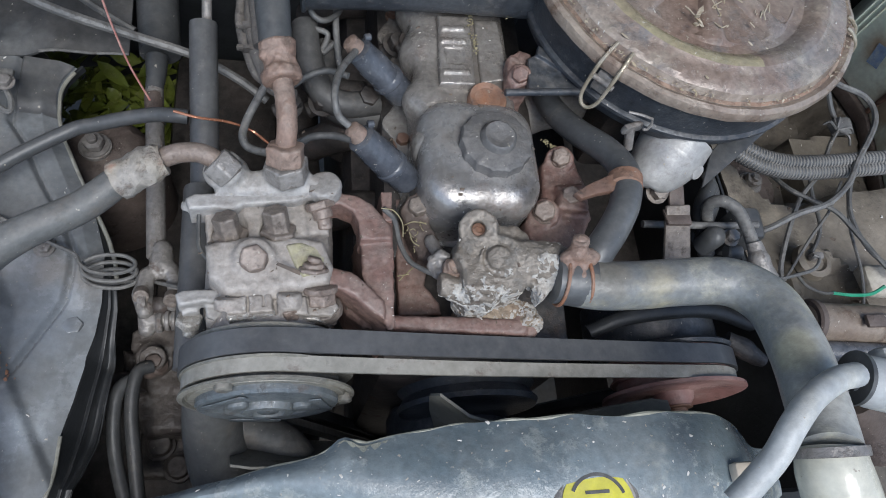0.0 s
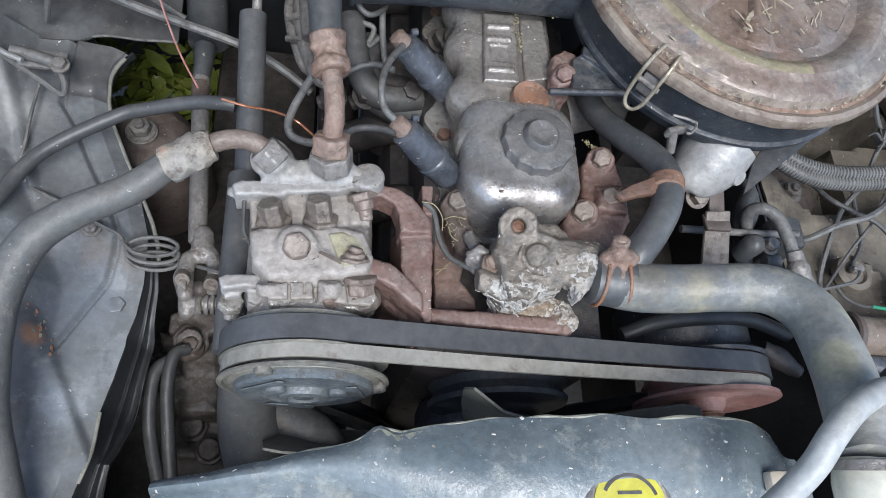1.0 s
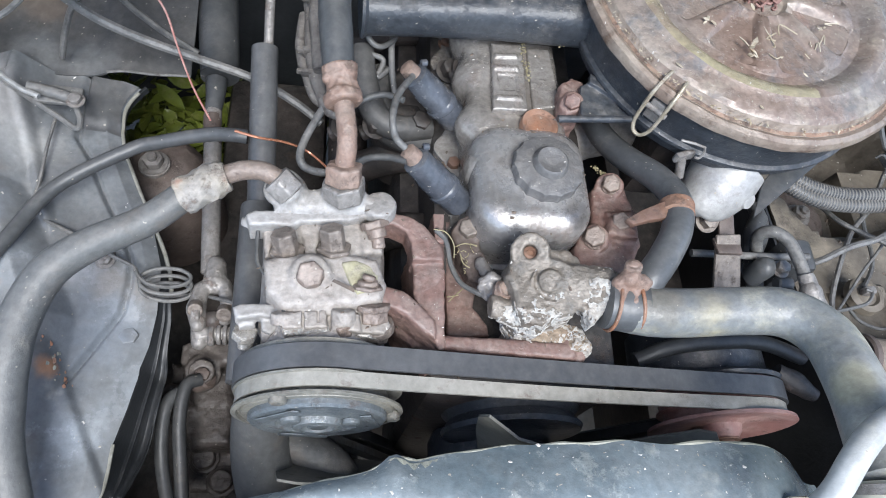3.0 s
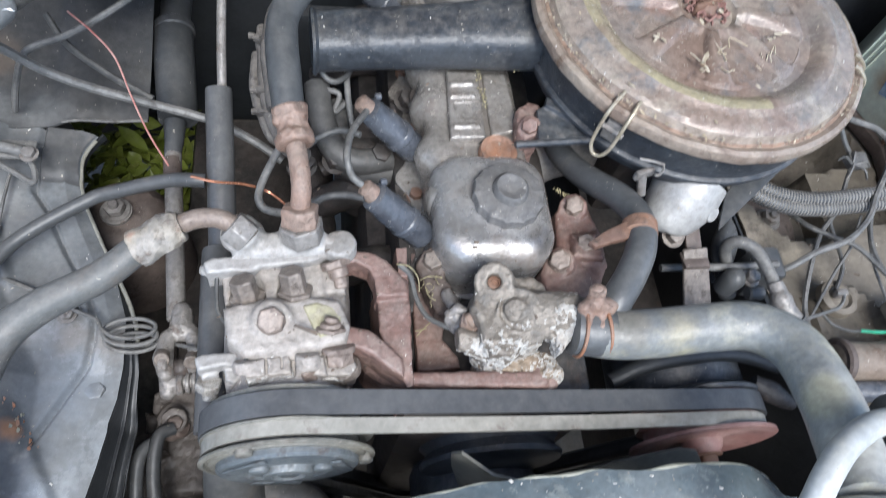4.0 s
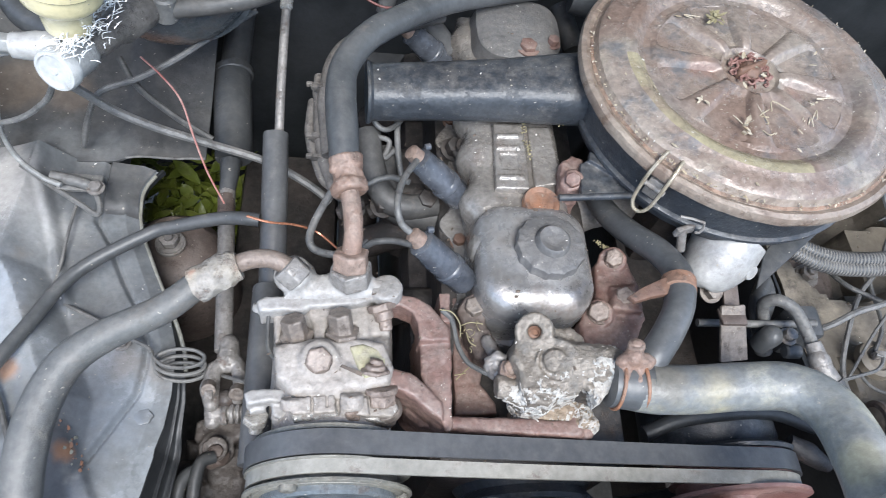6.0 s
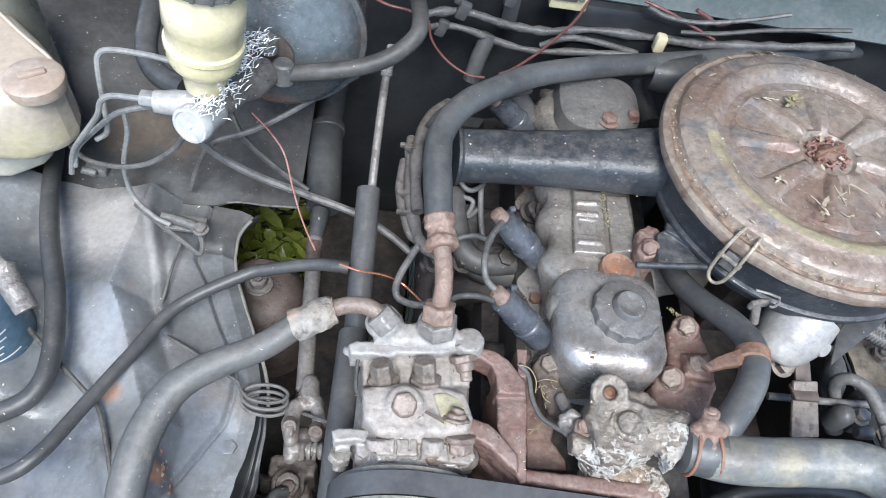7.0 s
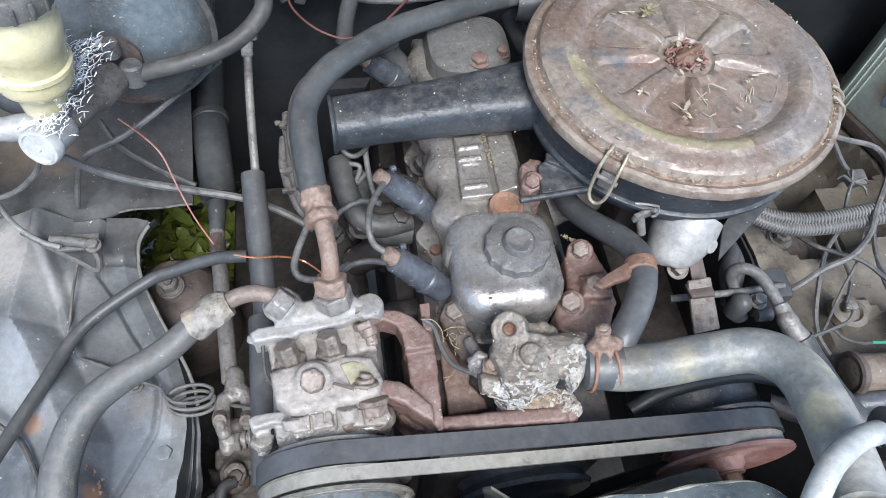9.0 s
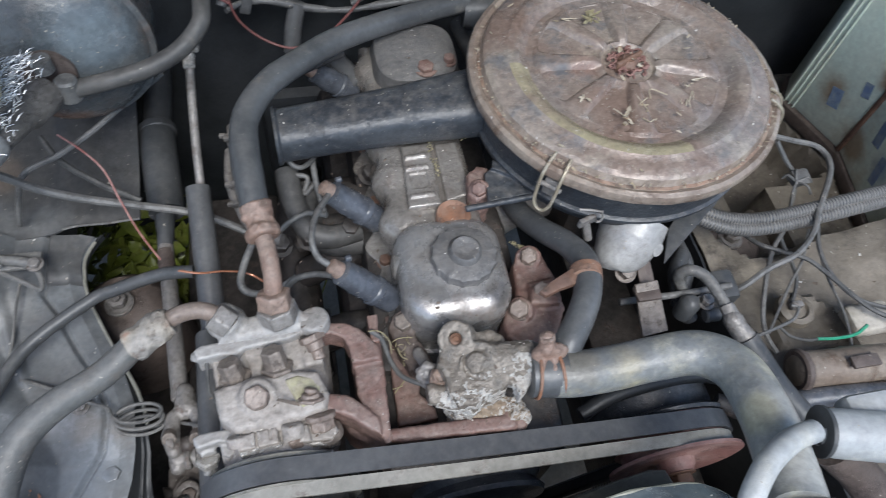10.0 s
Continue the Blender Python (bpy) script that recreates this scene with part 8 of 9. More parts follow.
heat = thing("bypass_hose", "dark rubber heater hose with an orange-rust strap", "hose", (0.262, 0.258, 0.780))
part("hose", tube([(0.229, 0.395, 0.735), (0.235, 0.360, 0.742), (0.245, 0.327, 0.758), (0.258, 0.293, 0.780), (0.262, 0.263, 0.794), (0.253, 0.234, 0.800), (0.239, 0.211, 0.800), (0.224, 0.192, 0.797), (0.219, 0.181, 0.785)], [0.0115, 0.0115, 0.0115, 0.0115, 0.0118, 0.012, 0.012, 0.012, 0.012], 18), "hose_mid", heat)
s0v, s1v = Vector((0.258, 0.252, 0.797)), Vector((0.255, 0.241, 0.799))
part("strap", rough_up(lathe([(0.012, -0.006), (0.0138, -0.0055), (0.0138, 0.0055), (0.012, 0.006)], aim(s0v, s1v - s0v), 24), 0.0004, 120), "rust_orange", heat)
part("strap_arm", rough_up(cut([(0.257, 0.258, 0.803), (0.250, 0.259, 0.803), (0.225, 0.247, 0.790), (0.211, 0.239, 0.785), (0.216, 0.234, 0.785), (0.231, 0.239, 0.790), (0.251, 0.243, 0.803)], 0.797, 0.803, 0.001), 0.0006, 120), "rust_dark", heat)

riser = thing("intake_flange", "rust-red flange casting with three bolts", "flange", (0.241, 0.272, 0.730))
FBOX = ((0.180, 0.200, 0.690), (0.275, 0.325, 0.790))
plate = blend(0.004,
              prism([(0.2110, 0.2960), (0.2230, 0.3080), (0.2360, 0.3090), (0.2430, 0.3000), (0.2490, 0.2750), (0.2480, 0.2450), (0.2350, 0.2170), (0.1970, 0.2110), (0.1890, 0.2250), (0.1890, 0.2400), (0.1980, 0.2530), (0.2070, 0.2620)], 0.695, 0.7520, 0.005),
              drum((0.2080, 0.2480, 0.7480), (0.2040, 0.2450, 0.7560), 0.0125, 0.002),
              drum((0.2300, 0.3020, 0.7480), (0.2260, 0.2970, 0.7560), 0.0120, 0.002),
              prism([(0.2200, 0.2660), (0.2440, 0.2540), (0.2430, 0.2460), (0.2160, 0.2490)], 0.740, 0.7600, 0.003),
              prism([(0.2190, 0.2730), (0.2430, 0.2730), (0.2420, 0.2530), (0.2170, 0.2540)], 0.740, 0.7575, 0.004))
part("plate", rough_up(skin(worn(plate, 0.0020, 0.009, 50), *FBOX, 0.0012), 0.0004, 300), "rust", riser)
for a, b, r in (((0.2060, 0.2470, 0.7540), (0.2020, 0.2440, 0.7640), 0.0078), ((0.2280, 0.3000, 0.7540), (0.2250, 0.2960, 0.7640), 0.0072), ((0.2310, 0.2620, 0.7560), (0.2280, 0.2600, 0.7630), 0.0072)):
    part("bolt", skin(worn(blend(0.0008, drum(a, b, r, 0.0015, True), drum(Vector(a) - Vector((0, 0, 0.002)), Vector(a) + Vector((0, 0, 0.0012)), r * 1.35, 0.0006)), 0.0006, 0.003, 51), *FBOX, 0.0009), "nut_brown", riser)

# overflow hose over the neck of the radiator
ov = thing("overflow_hose", "grey rubber overflow hose bending over the radiator hose", "hose", (0.305, 0.060, 0.870))
part("hose", tube([(0.344, 0.079, 0.868), (0.323, 0.075, 0.874), (0.299, 0.064, 0.878), (0.283, 0.050, 0.876), (0.273, 0.035, 0.868), (0.263, 0.023, 0.858), (0.251, 0.012, 0.850)], 0.0078, 16), "hose_pale", ov)
neckp = thing("radiator_neck", "pale plastic radiator neck with a hose clip", "radiator neck", (0.340, 0.028, 0.830))
part("neck", rough_up(tube([(0.322, 0.038, 0.853), (0.321, 0.026, 0.852), (0.327, 0.009, 0.845)], [0.0195, 0.0215, 0.0225], 28), 0.0005, 90), "bottle_low", neckp)
part("clip_ring", ring_on((0.321, 0.036, 0.853), (0.321, 0.028, 0.852), 0.0208, 0.003), "steel", neckp)
solo("white_tab", rough_up(box(0.016, 0.014, 0.01, Matrix.Translation((0.293, 0.031, 0.800)), 0.003), 0.0006, 90), "bottle", "pale plastic tab on the radiator tank", "tab")

# ---- spark plug boots and leads ----
def boot(cap_px, end_px):
    a, b = Vector(cap_px), Vector(end_px)
    t = thing("spark_plug_boot", "grey-black rubber spark plug boot with a rusty cap", "spark plug boot", b, "spark plug boots")
    d = (b - a).normalized()
    h = (b - a).length
    part("sleeve", rough_up(lathe([(0.0085, 0.008), (0.0115, 0.010), (0.0120, 0.024), (0.0128, 0.026), (0.0128, h * 0.62), (0.0140, h * 0.64), (0.0140, h * 0.70), (0.0126, h * 0.72), (0.0130, h - 0.004), (0.011, h)], aim(a, d), 26), 0.0004, 90), "boot", t)
    part("cap_end", rough_up(lathe([(0.003, -0.003), (0.0068, -0.001), (0.0075, 0.006), (0.0075, 0.012)], aim(a, d), 18), 0.0005, 200), "rust_pipe", t)
    part("wire_nub", between(a + d * 0.012 + Vector((0.003, 0.008, 0.008)), a + d * 0.018 + Vector((0.004, 0.010, 0.012)), 0.003), "boot", t)
    return t


boot((0.047, 0.373, 0.795), (0.098, 0.365, 0.742))
boot((0.046, 0.289, 0.797), (0.096, 0.277, 0.745))
boot((0.045, 0.540, 0.780), (0.093, 0.543, 0.735))
solo("plug_lead", tube([(0.050, 0.360, 0.800), (0.037, 0.331, 0.812), (0.032, 0.307, 0.815), (0.035, 0.294, 0.808), (0.043, 0.289, 0.802)], 0.0028, 10), "wire_grey", "pale grey spark plug lead between boots", "plug lead", "plug leads")
solo("plug_lead", tube([(0.045, 0.282, 0.795), (0.031, 0.288, 0.790), (0.016, 0.289, 0.785), (0.007, 0.288, 0.775)], 0.0028, 10), "wire", "dark spark plug lead towards the compressor", "plug lead", "plug leads")
solo("plug_lead", tube([(0.047, 0.360, 0.770), (0.031, 0.368, 0.765), (0.015, 0.365, 0.760), (0.002, 0.361, 0.750)], 0.0028, 10), "wire", "dark spark plug lead behind the pipe", "plug lead", "plug leads")

# dark pipes and fittings between exhaust side and damper
def clutter(pts, r, mat_name, name="engine_pipe", label="dull dark pipe beside the engine", cat="pipe", w=0.0):
    return solo(name, tube(pts, r, 12, 5, wob=w), mat_name, label, cat)


clutter([(0.035, 0.432, 0.720), (0.030, 0.406, 0.715), (0.035, 0.379, 0.710), (0.056, 0.368, 0.705), (0.078, 0.371, 0.700)], 0.013, "rubber", "coolant_elbow", "grey-black rubber coolant elbow", "hose")
clutter([(0.013, 0.438, 0.740), (0.016, 0.410, 0.735), (0.028, 0.377, 0.725), (0.049, 0.368, 0.720), (0.077, 0.376, 0.715)], 0.012, "rubber", "coolant_elbow", "dull grey coolant pipe beside the head", "hose")
clutter([(-0.016, 0.367, 0.750), (-0.025, 0.350, 0.745), (-0.033, 0.333, 0.740), (-0.036, 0.318, 0.738), (-0.030, 0.309, 0.735), (-0.010, 0.303, 0.740), (0.014, 0.313, 0.745)], 0.0034, "wire_grey", "loop_wire", "pale grey looped cable", "cable")
clutter([(-0.035, 0.486, 0.760), (-0.033, 0.437, 0.755), (-0.026, 0.393, 0.750), (-0.015, 0.362, 0.748), (0.004, 0.351, 0.750)], 0.0056, "taped", "wrapped_cable", "grey taped cable beside the hose", "cable", 0.45)
clutter([(-0.039, 0.463, 0.750), (-0.041, 0.429, 0.745), (-0.029, 0.386, 0.740), (-0.020, 0.377, 0.735)], 0.0050, "taped", "wrapped_cable", "dark taped cable beside the hose", "cable", 0.45)
clutter([(-0.000, 0.523, 0.780), (-0.019, 0.498, 0.780), (-0.028, 0.463, 0.778), (-0.028, 0.426, 0.770), (-0.023, 0.388, 0.765)], 0.0058, "taped", "vacuum_line", "dusty black vacuum line beside the hose", "hose", 0.15)
clutter([(0.081, 0.544, 0.795), (0.029, 0.512, 0.800), (-0.004, 0.499, 0.790), (-0.019, 0.477, 0.785)], 0.0062, "rubber", "vacuum_line", "dusty black vacuum line behind the hose", "hose")
clutter([(0.015, 0.443, 0.765), (0.019, 0.432, 0.760), (0.029, 0.430, 0.755), (0.042, 0.445, 0.750), (0.044, 0.460, 0.750)], 0.0026, "wire_grey", "lead_loop", "grey lead looping below the snorkel", "lead")
clutter([(0.020, 0.430, 0.745), (0.033, 0.428, 0.740), (0.028, 0.412, 0.735), (0.039, 0.423, 0.735)], 0.0026, "wire_grey", "lead_loop", "grey lead looping below the snorkel", "lead")
clutter([(0.042, 0.459, 0.750), (0.040, 0.439, 0.745), (0.042, 0.414, 0.735), (0.046, 0.395, 0.725)], 0.0030, "wire_grey", "lead_loop", "grey lead running down beside the boot", "lead")
for q, tilt in (((-0.0350, 0.4650, 0.7680), 0.2), ((-0.0330, 0.4150, 0.7550), -0.1), ((-0.0320, 0.3960, 0.7500), 0.15), ((-0.0300, 0.4550, 0.7750), 0.0)):
    solo("cable_tie", rough_up(join(moved(lathe([(0.0068, -0.0018), (0.0076, -0.0014), (0.0076, 0.0014), (0.0068, 0.0018)], None, 20), aim(q, (0.1, 1, 0.2 + tilt))), box(0.006, 0.004, 0.005, Matrix.Translation((q[0] - 0.008, q[1], q[2])), 0.001)), 0.0005, 200), "taped", "dusty tie round the taped cables", "cable tie", "cable ties")
dist = thing("distributor", "greasy dark distributor body beside the head", "distributor", (0.055, 0.37, 0.62))
part("body", rough_up(lathe([(0.03, -0.10), (0.034, -0.03), (0.038, -0.02), (0.038, 0.0), (0.03, 0.012), (0.012, 0.016)], Matrix.Translation((0.063, 0.411, 0.700)), 32), 0.001, 60), "block", dist)
part("clamp", rough_up(box(0.05, 0.016, 0.018, Matrix.Translation((0.045, 0.391, 0.700)), 0.004), 0.001, 80), "block", dist)
for q in ((0.028, 0.371, 0.715), (-0.000, 0.364, 0.720), (0.067, 0.374, 0.720), (0.096, 0.435, 0.725), (0.109, 0.426, 0.740), (0.041, 0.432, 0.700)):
    solo("pipe_fitting", rough_up(join(bolt(q, (0.2, -0.2, 1), 0.009, 0.012), between((q[0] - 0.012, q[1], q[2] - 0.012), (q[0] + 0.010, q[1] + 0.006, q[2]), 0.007)), 0.0012, 110), "block", "greasy brown pipe fitting beside the engine", "fitting", "pipe fittings")

# ---- right side of the bay ----
post = thing("engine_hook", "rust-brown steel lifting bracket on the engine", "bracket", (0.363, 0.254, 0.700))
part("upright", rough_up(moved(slab([(-0.013, -0.034), (0.014, -0.034), (0.012, 0.016), (-0.012, 0.016)], -0.004, 0.0, 0.0015), aim((0.3350, 0.2460, 0.7420), (0.05, -0.55, 0.83))), 0.0006, 120), "bolt_dark", post)
part("flange", rough_up(moved(slab([(-0.013, -0.006), (0.013, -0.006), (0.012, 0.010), (-0.012, 0.010)], -0.004, 0.0, 0.0015), aim((0.3340, 0.2530, 0.7460), (0, 0.1, 1))), 0.0006, 120), "cup_brown", post)
part("arm", rough_up(moved(slab([(-0.008, -0.01), (0.008, -0.01), (0.007, 0.045), (-0.007, 0.045)], -0.004, 0.0, 0.0015), aim((0.3430, 0.2660, 0.7350), (0.0, -0.3, 0.9))), 0.0006, 120), "cup_brown", post)
part("bolt", join(bolt((0.322, 0.278, 0.740), (0, -0.4, 1), 0.008, 0.010), between((0.315, 0.278, 0.735), (0.329, 0.281, 0.738), 0.006)), "bolt_dark", post)
acp = thing("refrigerant_pipe", "grey aluminium refrigerant pipe with a stepped fitting and black hose", "refrigerant pipe", (0.436, 0.244, 0.700))
part("bend", tube([(0.402, 0.265, 0.690), (0.385, 0.275, 0.720), (0.389, 0.274, 0.735), (0.401, 0.264, 0.738), (0.409, 0.243, 0.735), (0.414, 0.226, 0.730)], 0.0058, 14), "wire_grey", acp)
part("fitting", rough_up(tube([(0.411, 0.232, 0.735), (0.414, 0.221, 0.732), (0.414, 0.217, 0.732), (0.418, 0.209, 0.728), (0.424, 0.199, 0.724)], [0.0068, 0.0082, 0.0098, 0.0092, 0.0105], 16), 0.0006, 130), "steel", acp)
part("hose", tube([(0.422, 0.200, 0.725), (0.433, 0.179, 0.715), (0.450, 0.153, 0.700), (0.468, 0.128, 0.690), (0.483, 0.099, 0.680), (0.504, 0.068, 0.660)], 0.0125, 16), "hose_dark", acp)
solo("cross_pipe", tube([(0.320, 0.261, 0.710), (0.358, 0.261, 0.710), (0.399, 0.261, 0.710), (0.442, 0.263, 0.710)], 0.0036, 10), "wire_grey", "thin dull pipe behind the radiator hose", "pipe")
cluster = thing("solenoid_valve", "grime-grey solenoid valve cluster behind the radiator hose", "valve", (0.454, 0.275, 0.640))
part("valve_body", rough_up(box(0.030, 0.034, 0.05, Matrix.Translation((0.441, 0.269, 0.655)), 0.006), 0.002, 110), "hose_dark", cluster)
part("valve_cap", rough_up(lathe([(0.010, -0.02), (0.0105, 0.0), (0.008, 0.006), (0.004, 0.009)], Matrix.Translation((0.388, 0.247, 0.715)), 22), 0.0008, 110), "hose_dark", cluster)
part("valve_port", between((0.407, 0.238, 0.700), (0.423, 0.238, 0.700), 0.007), "hose_dark", cluster)
part("valve_bolt", bolt((0.409, 0.249, 0.708), UP, 0.0065, 0.009), "steel", cluster)
solo("dark_hose", tube([(0.417, 0.315, 0.690), (0.395, 0.287, 0.700), (0.397, 0.265, 0.690), (0.408, 0.250, 0.670)], 0.0085, 14), "hose_dark", "dark rubber hose behind the engine hook", "hose")
solo("dark_hose", tube([(0.424, 0.334, 0.680), (0.421, 0.306, 0.685), (0.411, 0.283, 0.680), (0.406, 0.270, 0.660)], 0.0075, 14), "hose_dark", "dark rubber hose behind the engine hook", "hose")
solo("vacuum_hose_right", tube([(0.251, 0.160, 0.700), (0.283, 0.171, 0.705), (0.328, 0.177, 0.705), (0.376, 0.179, 0.700), (0.421, 0.169, 0.690)], 0.0070, 14), "black_panel", "black rubber hose under the radiator hose", "hose")
solo("alternator_bracket", rough_up(tube([(0.383, 0.153, 0.700), (0.400, 0.142, 0.700), (0.418, 0.133, 0.695)], [0.008, 0.010, 0.006], 12), 0.0015, 110), "block", "greasy dark adjuster of the alternator", "bracket")

# ribbed conduits
for k, dz in enumerate((0.0, -0.005)):
    pts = [(0.436, 0.357, 0.715), (0.473, 0.340, 0.712), (0.512, 0.335, 0.712), (0.564, 0.336, 0.718), (0.625, 0.340, 0.725), (0.692, 0.344, 0.735)]
    pts = [(x, y - 0.009 * k, z + dz) for x, y, z in pts]
    conduit = thing("ribbed_conduit", "grey corrugated plastic wiring conduit", "conduit", pts[0])
    # a dark inner tube puts the shade between the ribs into colour
    part("core", tube(pts, 0.0068, 16, 8), "hose_dark", conduit, "grooves coloured dark for the shade between ribs")
    part("ribs", tube(pts, 0.0052, 18, 8, 0.52, 0.0036), "conduit", conduit)


def lead(pts, r=0.0018, mat_name="wire", label="thin dark wire over the wing panel", name="wing_wire"):
    return solo(name, tube(pts, r, 7, 6), mat_name, label, "wire", "wires on the wing panel")


lead([(0.432, 0.264, 0.660), (0.446, 0.265, 0.680), (0.464, 0.265, 0.700), (0.492, 0.276, 0.710), (0.527, 0.286, 0.715), (0.555, 0.307, 0.720), (0.571, 0.331, 0.725), (0.607, 0.378, 0.730), (0.609, 0.409, 0.730), (0.575, 0.420, 0.735), (0.553, 0.424, 0.740)], 0.0032, "wire_grey", "grey cable rising over the wing panel")
lead([(0.504, 0.339, 0.680), (0.511, 0.316, 0.690), (0.529, 0.301, 0.695), (0.549, 0.285, 0.700), (0.564, 0.262, 0.700), (0.588, 0.221, 0.700), (0.616, 0.200, 0.700)], 0.0026)
lead([(0.553, 0.417, 0.740), (0.569, 0.403, 0.720), (0.583, 0.388, 0.705), (0.570, 0.365, 0.700), (0.548, 0.332, 0.695), (0.518, 0.302, 0.690), (0.485, 0.247, 0.685), (0.477, 0.218, 0.680), (0.479, 0.195, 0.680)], 0.0026, "wire_grey", "dull wire hanging over the wing panel")
lead([(0.577, 0.334, 0.715), (0.564, 0.294, 0.705), (0.567, 0.261, 0.700), (0.581, 0.232, 0.700), (0.618, 0.213, 0.700)], 0.0024)
lead([(0.439, 0.203, 0.715), (0.470, 0.211, 0.710), (0.495, 0.219, 0.705), (0.510, 0.232, 0.700), (0.504, 0.236, 0.700)], 0.0017, "wire_grey", "pale thin wire over the wing panel")
lead([(0.488, 0.218, 0.690), (0.495, 0.207, 0.690), (0.511, 0.200, 0.690), (0.524, 0.200, 0.690)], 0.0016)
lead([(0.522, 0.200, 0.690), (0.541, 0.197, 0.692), (0.561, 0.197, 0.695), (0.575, 0.203, 0.700)], 0.0018, "green_wire", "bright green wire end over the wing panel", "green_wire")
lead([(0.537, 0.346, 0.700), (0.538, 0.314, 0.690), (0.538, 0.274, 0.685), (0.520, 0.244, 0.680)], 0.0022)
lead([(0.569, 0.322, 0.700), (0.551, 0.291, 0.690), (0.522, 0.262, 0.685), (0.480, 0.217, 0.680)], 0.0016, "wire_grey", "pale thin wire over the wing panel")
lead([(0.575, 0.316, 0.700), (0.570, 0.274, 0.690), (0.570, 0.226, 0.685), (0.563, 0.191, 0.680), (0.545, 0.168, 0.680)], 0.0016, "wire_grey", "pale thin wire over the wing panel")
fit = thing("wire_connector", "crumbling pale wire connector above the wing panel", "connector", (0.585, 0.386, 0.700))
part("shell", rough_up(box(0.022, 0.018, 0.014, Matrix.Translation((0.580, 0.383, 0.705)), 0.004), 0.004, 140), "wire_grey", fit)
ct = Vector((0.571, 0.376, 0.715))
for k in range(5):
    d = Vector((math.cos(k * 1.3), math.sin(k * 1.3), 0))
    part("tail", tube([ct, ct + d * 0.012 + Vector((0, 0, 0.006)), ct + d * 0.018 + Vector((0.002, -0.002, -0.001))], 0.0013, 5, 3), "wire_grey", fit)
grom = thing("grommet_plate", "rust-stained grommet on the wing panel", "grommet", (0.527, 0.242, 0.670))
part("ring", rough_up(lathe([(0.020, -0.006), (0.019, 0.002), (0.013, 0.004), (0.011, 0.001), (0.002, 0.001)], Matrix.Translation((0.526, 0.241, 0.675)), 26), 0.001, 90), "apron_brown", grom)
part("lug", rough_up(box(0.012, 0.008, 0.010, Matrix.Translation((0.523, 0.242, 0.678)), 0.002), 0.001, 120), "steel", grom)

horn = thing("horn", "tan-brown rusty tin drum lying beside the wing panel", "horn", (0.551, 0.177, 0.660))
h0, h1 = Vector((0.481, 0.172, 0.690)), Vector((0.601, 0.163, 0.690))
part("drum", rough_up(lathe([(0.012, 0.0), (0.018, 0.002), (0.0195, 0.006), (0.0185, 0.012), (0.0185, 0.05), (0.0198, 0.053), (0.0198, 0.11)], aim(h0, h1 - h0), 36), 0.0006, 60), "horn_tin", horn)
part("dark_rim", lathe([(0.019, 0.001), (0.0212, 0.003), (0.0212, 0.008), (0.019, 0.010)], aim(h0, h1 - h0), 36), "cup_brown", horn)
part("mount_strap", box(0.030, 0.012, 0.004, Matrix.Translation((0.540, 0.163, 0.712)), 0.001), "cup_brown", horn)
solo("white_stain_block", rough_up(box(0.05, 0.035, 0.018, Matrix.Translation((0.599, 0.218, 0.668)), 0.006), 0.004, 70), "filler", "flaking pale filler on the wing panel", "filler patch")
solo("crossbar_hose", tube([(0.467, 0.145, 0.680), (0.497, 0.143, 0.685), (0.535, 0.139, 0.690), (0.599, 0.130, 0.700)], 0.0105, 16), "boot", "dark blue-black hose at the front corner", "hose")
neck2 = thing("overflow_tank_neck", "pale grey plastic tank neck with a dark clip", "tank neck", (0.418, 0.085, 0.800))
n0, n1 = Vector((0.369, 0.083, 0.840)), Vector((0.444, 0.064, 0.840))
part("neck", rough_up(lathe([(0.010, -0.002), (0.0165, 0.0), (0.0175, 0.01), (0.0180, 0.035), (0.0185, 0.10)], aim(n0, n1 - n0), 32), 0.0005, 60), "hose_pale", neck2)
part("clip", lathe([(0.0165, -0.002), (0.0185, -0.0015), (0.0185, 0.0015), (0.0165, 0.002)], aim(n0, n1 - n0), 32), "hose_dark", neck2)
part("spout", rough_up(tube([(0.400, 0.079, 0.800), (0.425, 0.063, 0.780), (0.447, 0.046, 0.760)], [0.016, 0.0155, 0.0165], 20), 0.0005, 60), "cup_brown", neck2)
part("upper_tank", rough_up(box(0.06, 0.022, 0.02, Matrix.Translation((0.430, 0.095, 0.820)), 0.006), 0.0008, 60), "hose_pale", neck2)

# battery
bat = thing("battery", "pale green plastic battery with blue printing and brown stains", "battery", (0.883, 0.537, 0.570))
q0, q1, q2 = Vector((0.761, 0.626, 0.570)), Vector((0.798, 0.518, 0.570)), Vector((0.764, 0.332, 0.570))
BATTOP = 0.86
part("case", slab([q0[:2], q1[:2], q2[:2], (q2.x + 0.16, q2.y - 0.01), (q0.x + 0.22, q0.y + 0.03), (q0.x + 0.03, q0.y + 0.04)], 0.57, BATTOP, 0.004), "battery", bat)
side = (q1 - q0).normalized()
out = Vector((side.y, -side.x, 0))
for k in range(3):
    a = q0 + side * (0.004 + 0.008 * k) + out * 0.0008
    part("rib", between(a, a + Vector((0, 0, BATTOP - 0.57)), 0.0013, 8), "battery", bat)
part("stain_strip", box(0.007, 0.007, BATTOP - 0.572, Matrix.Translation(q1 + Vector((-0.0015, -0.0005, 0.001))), 0.002), "rust_dark", bat, "brown stained corner strip")
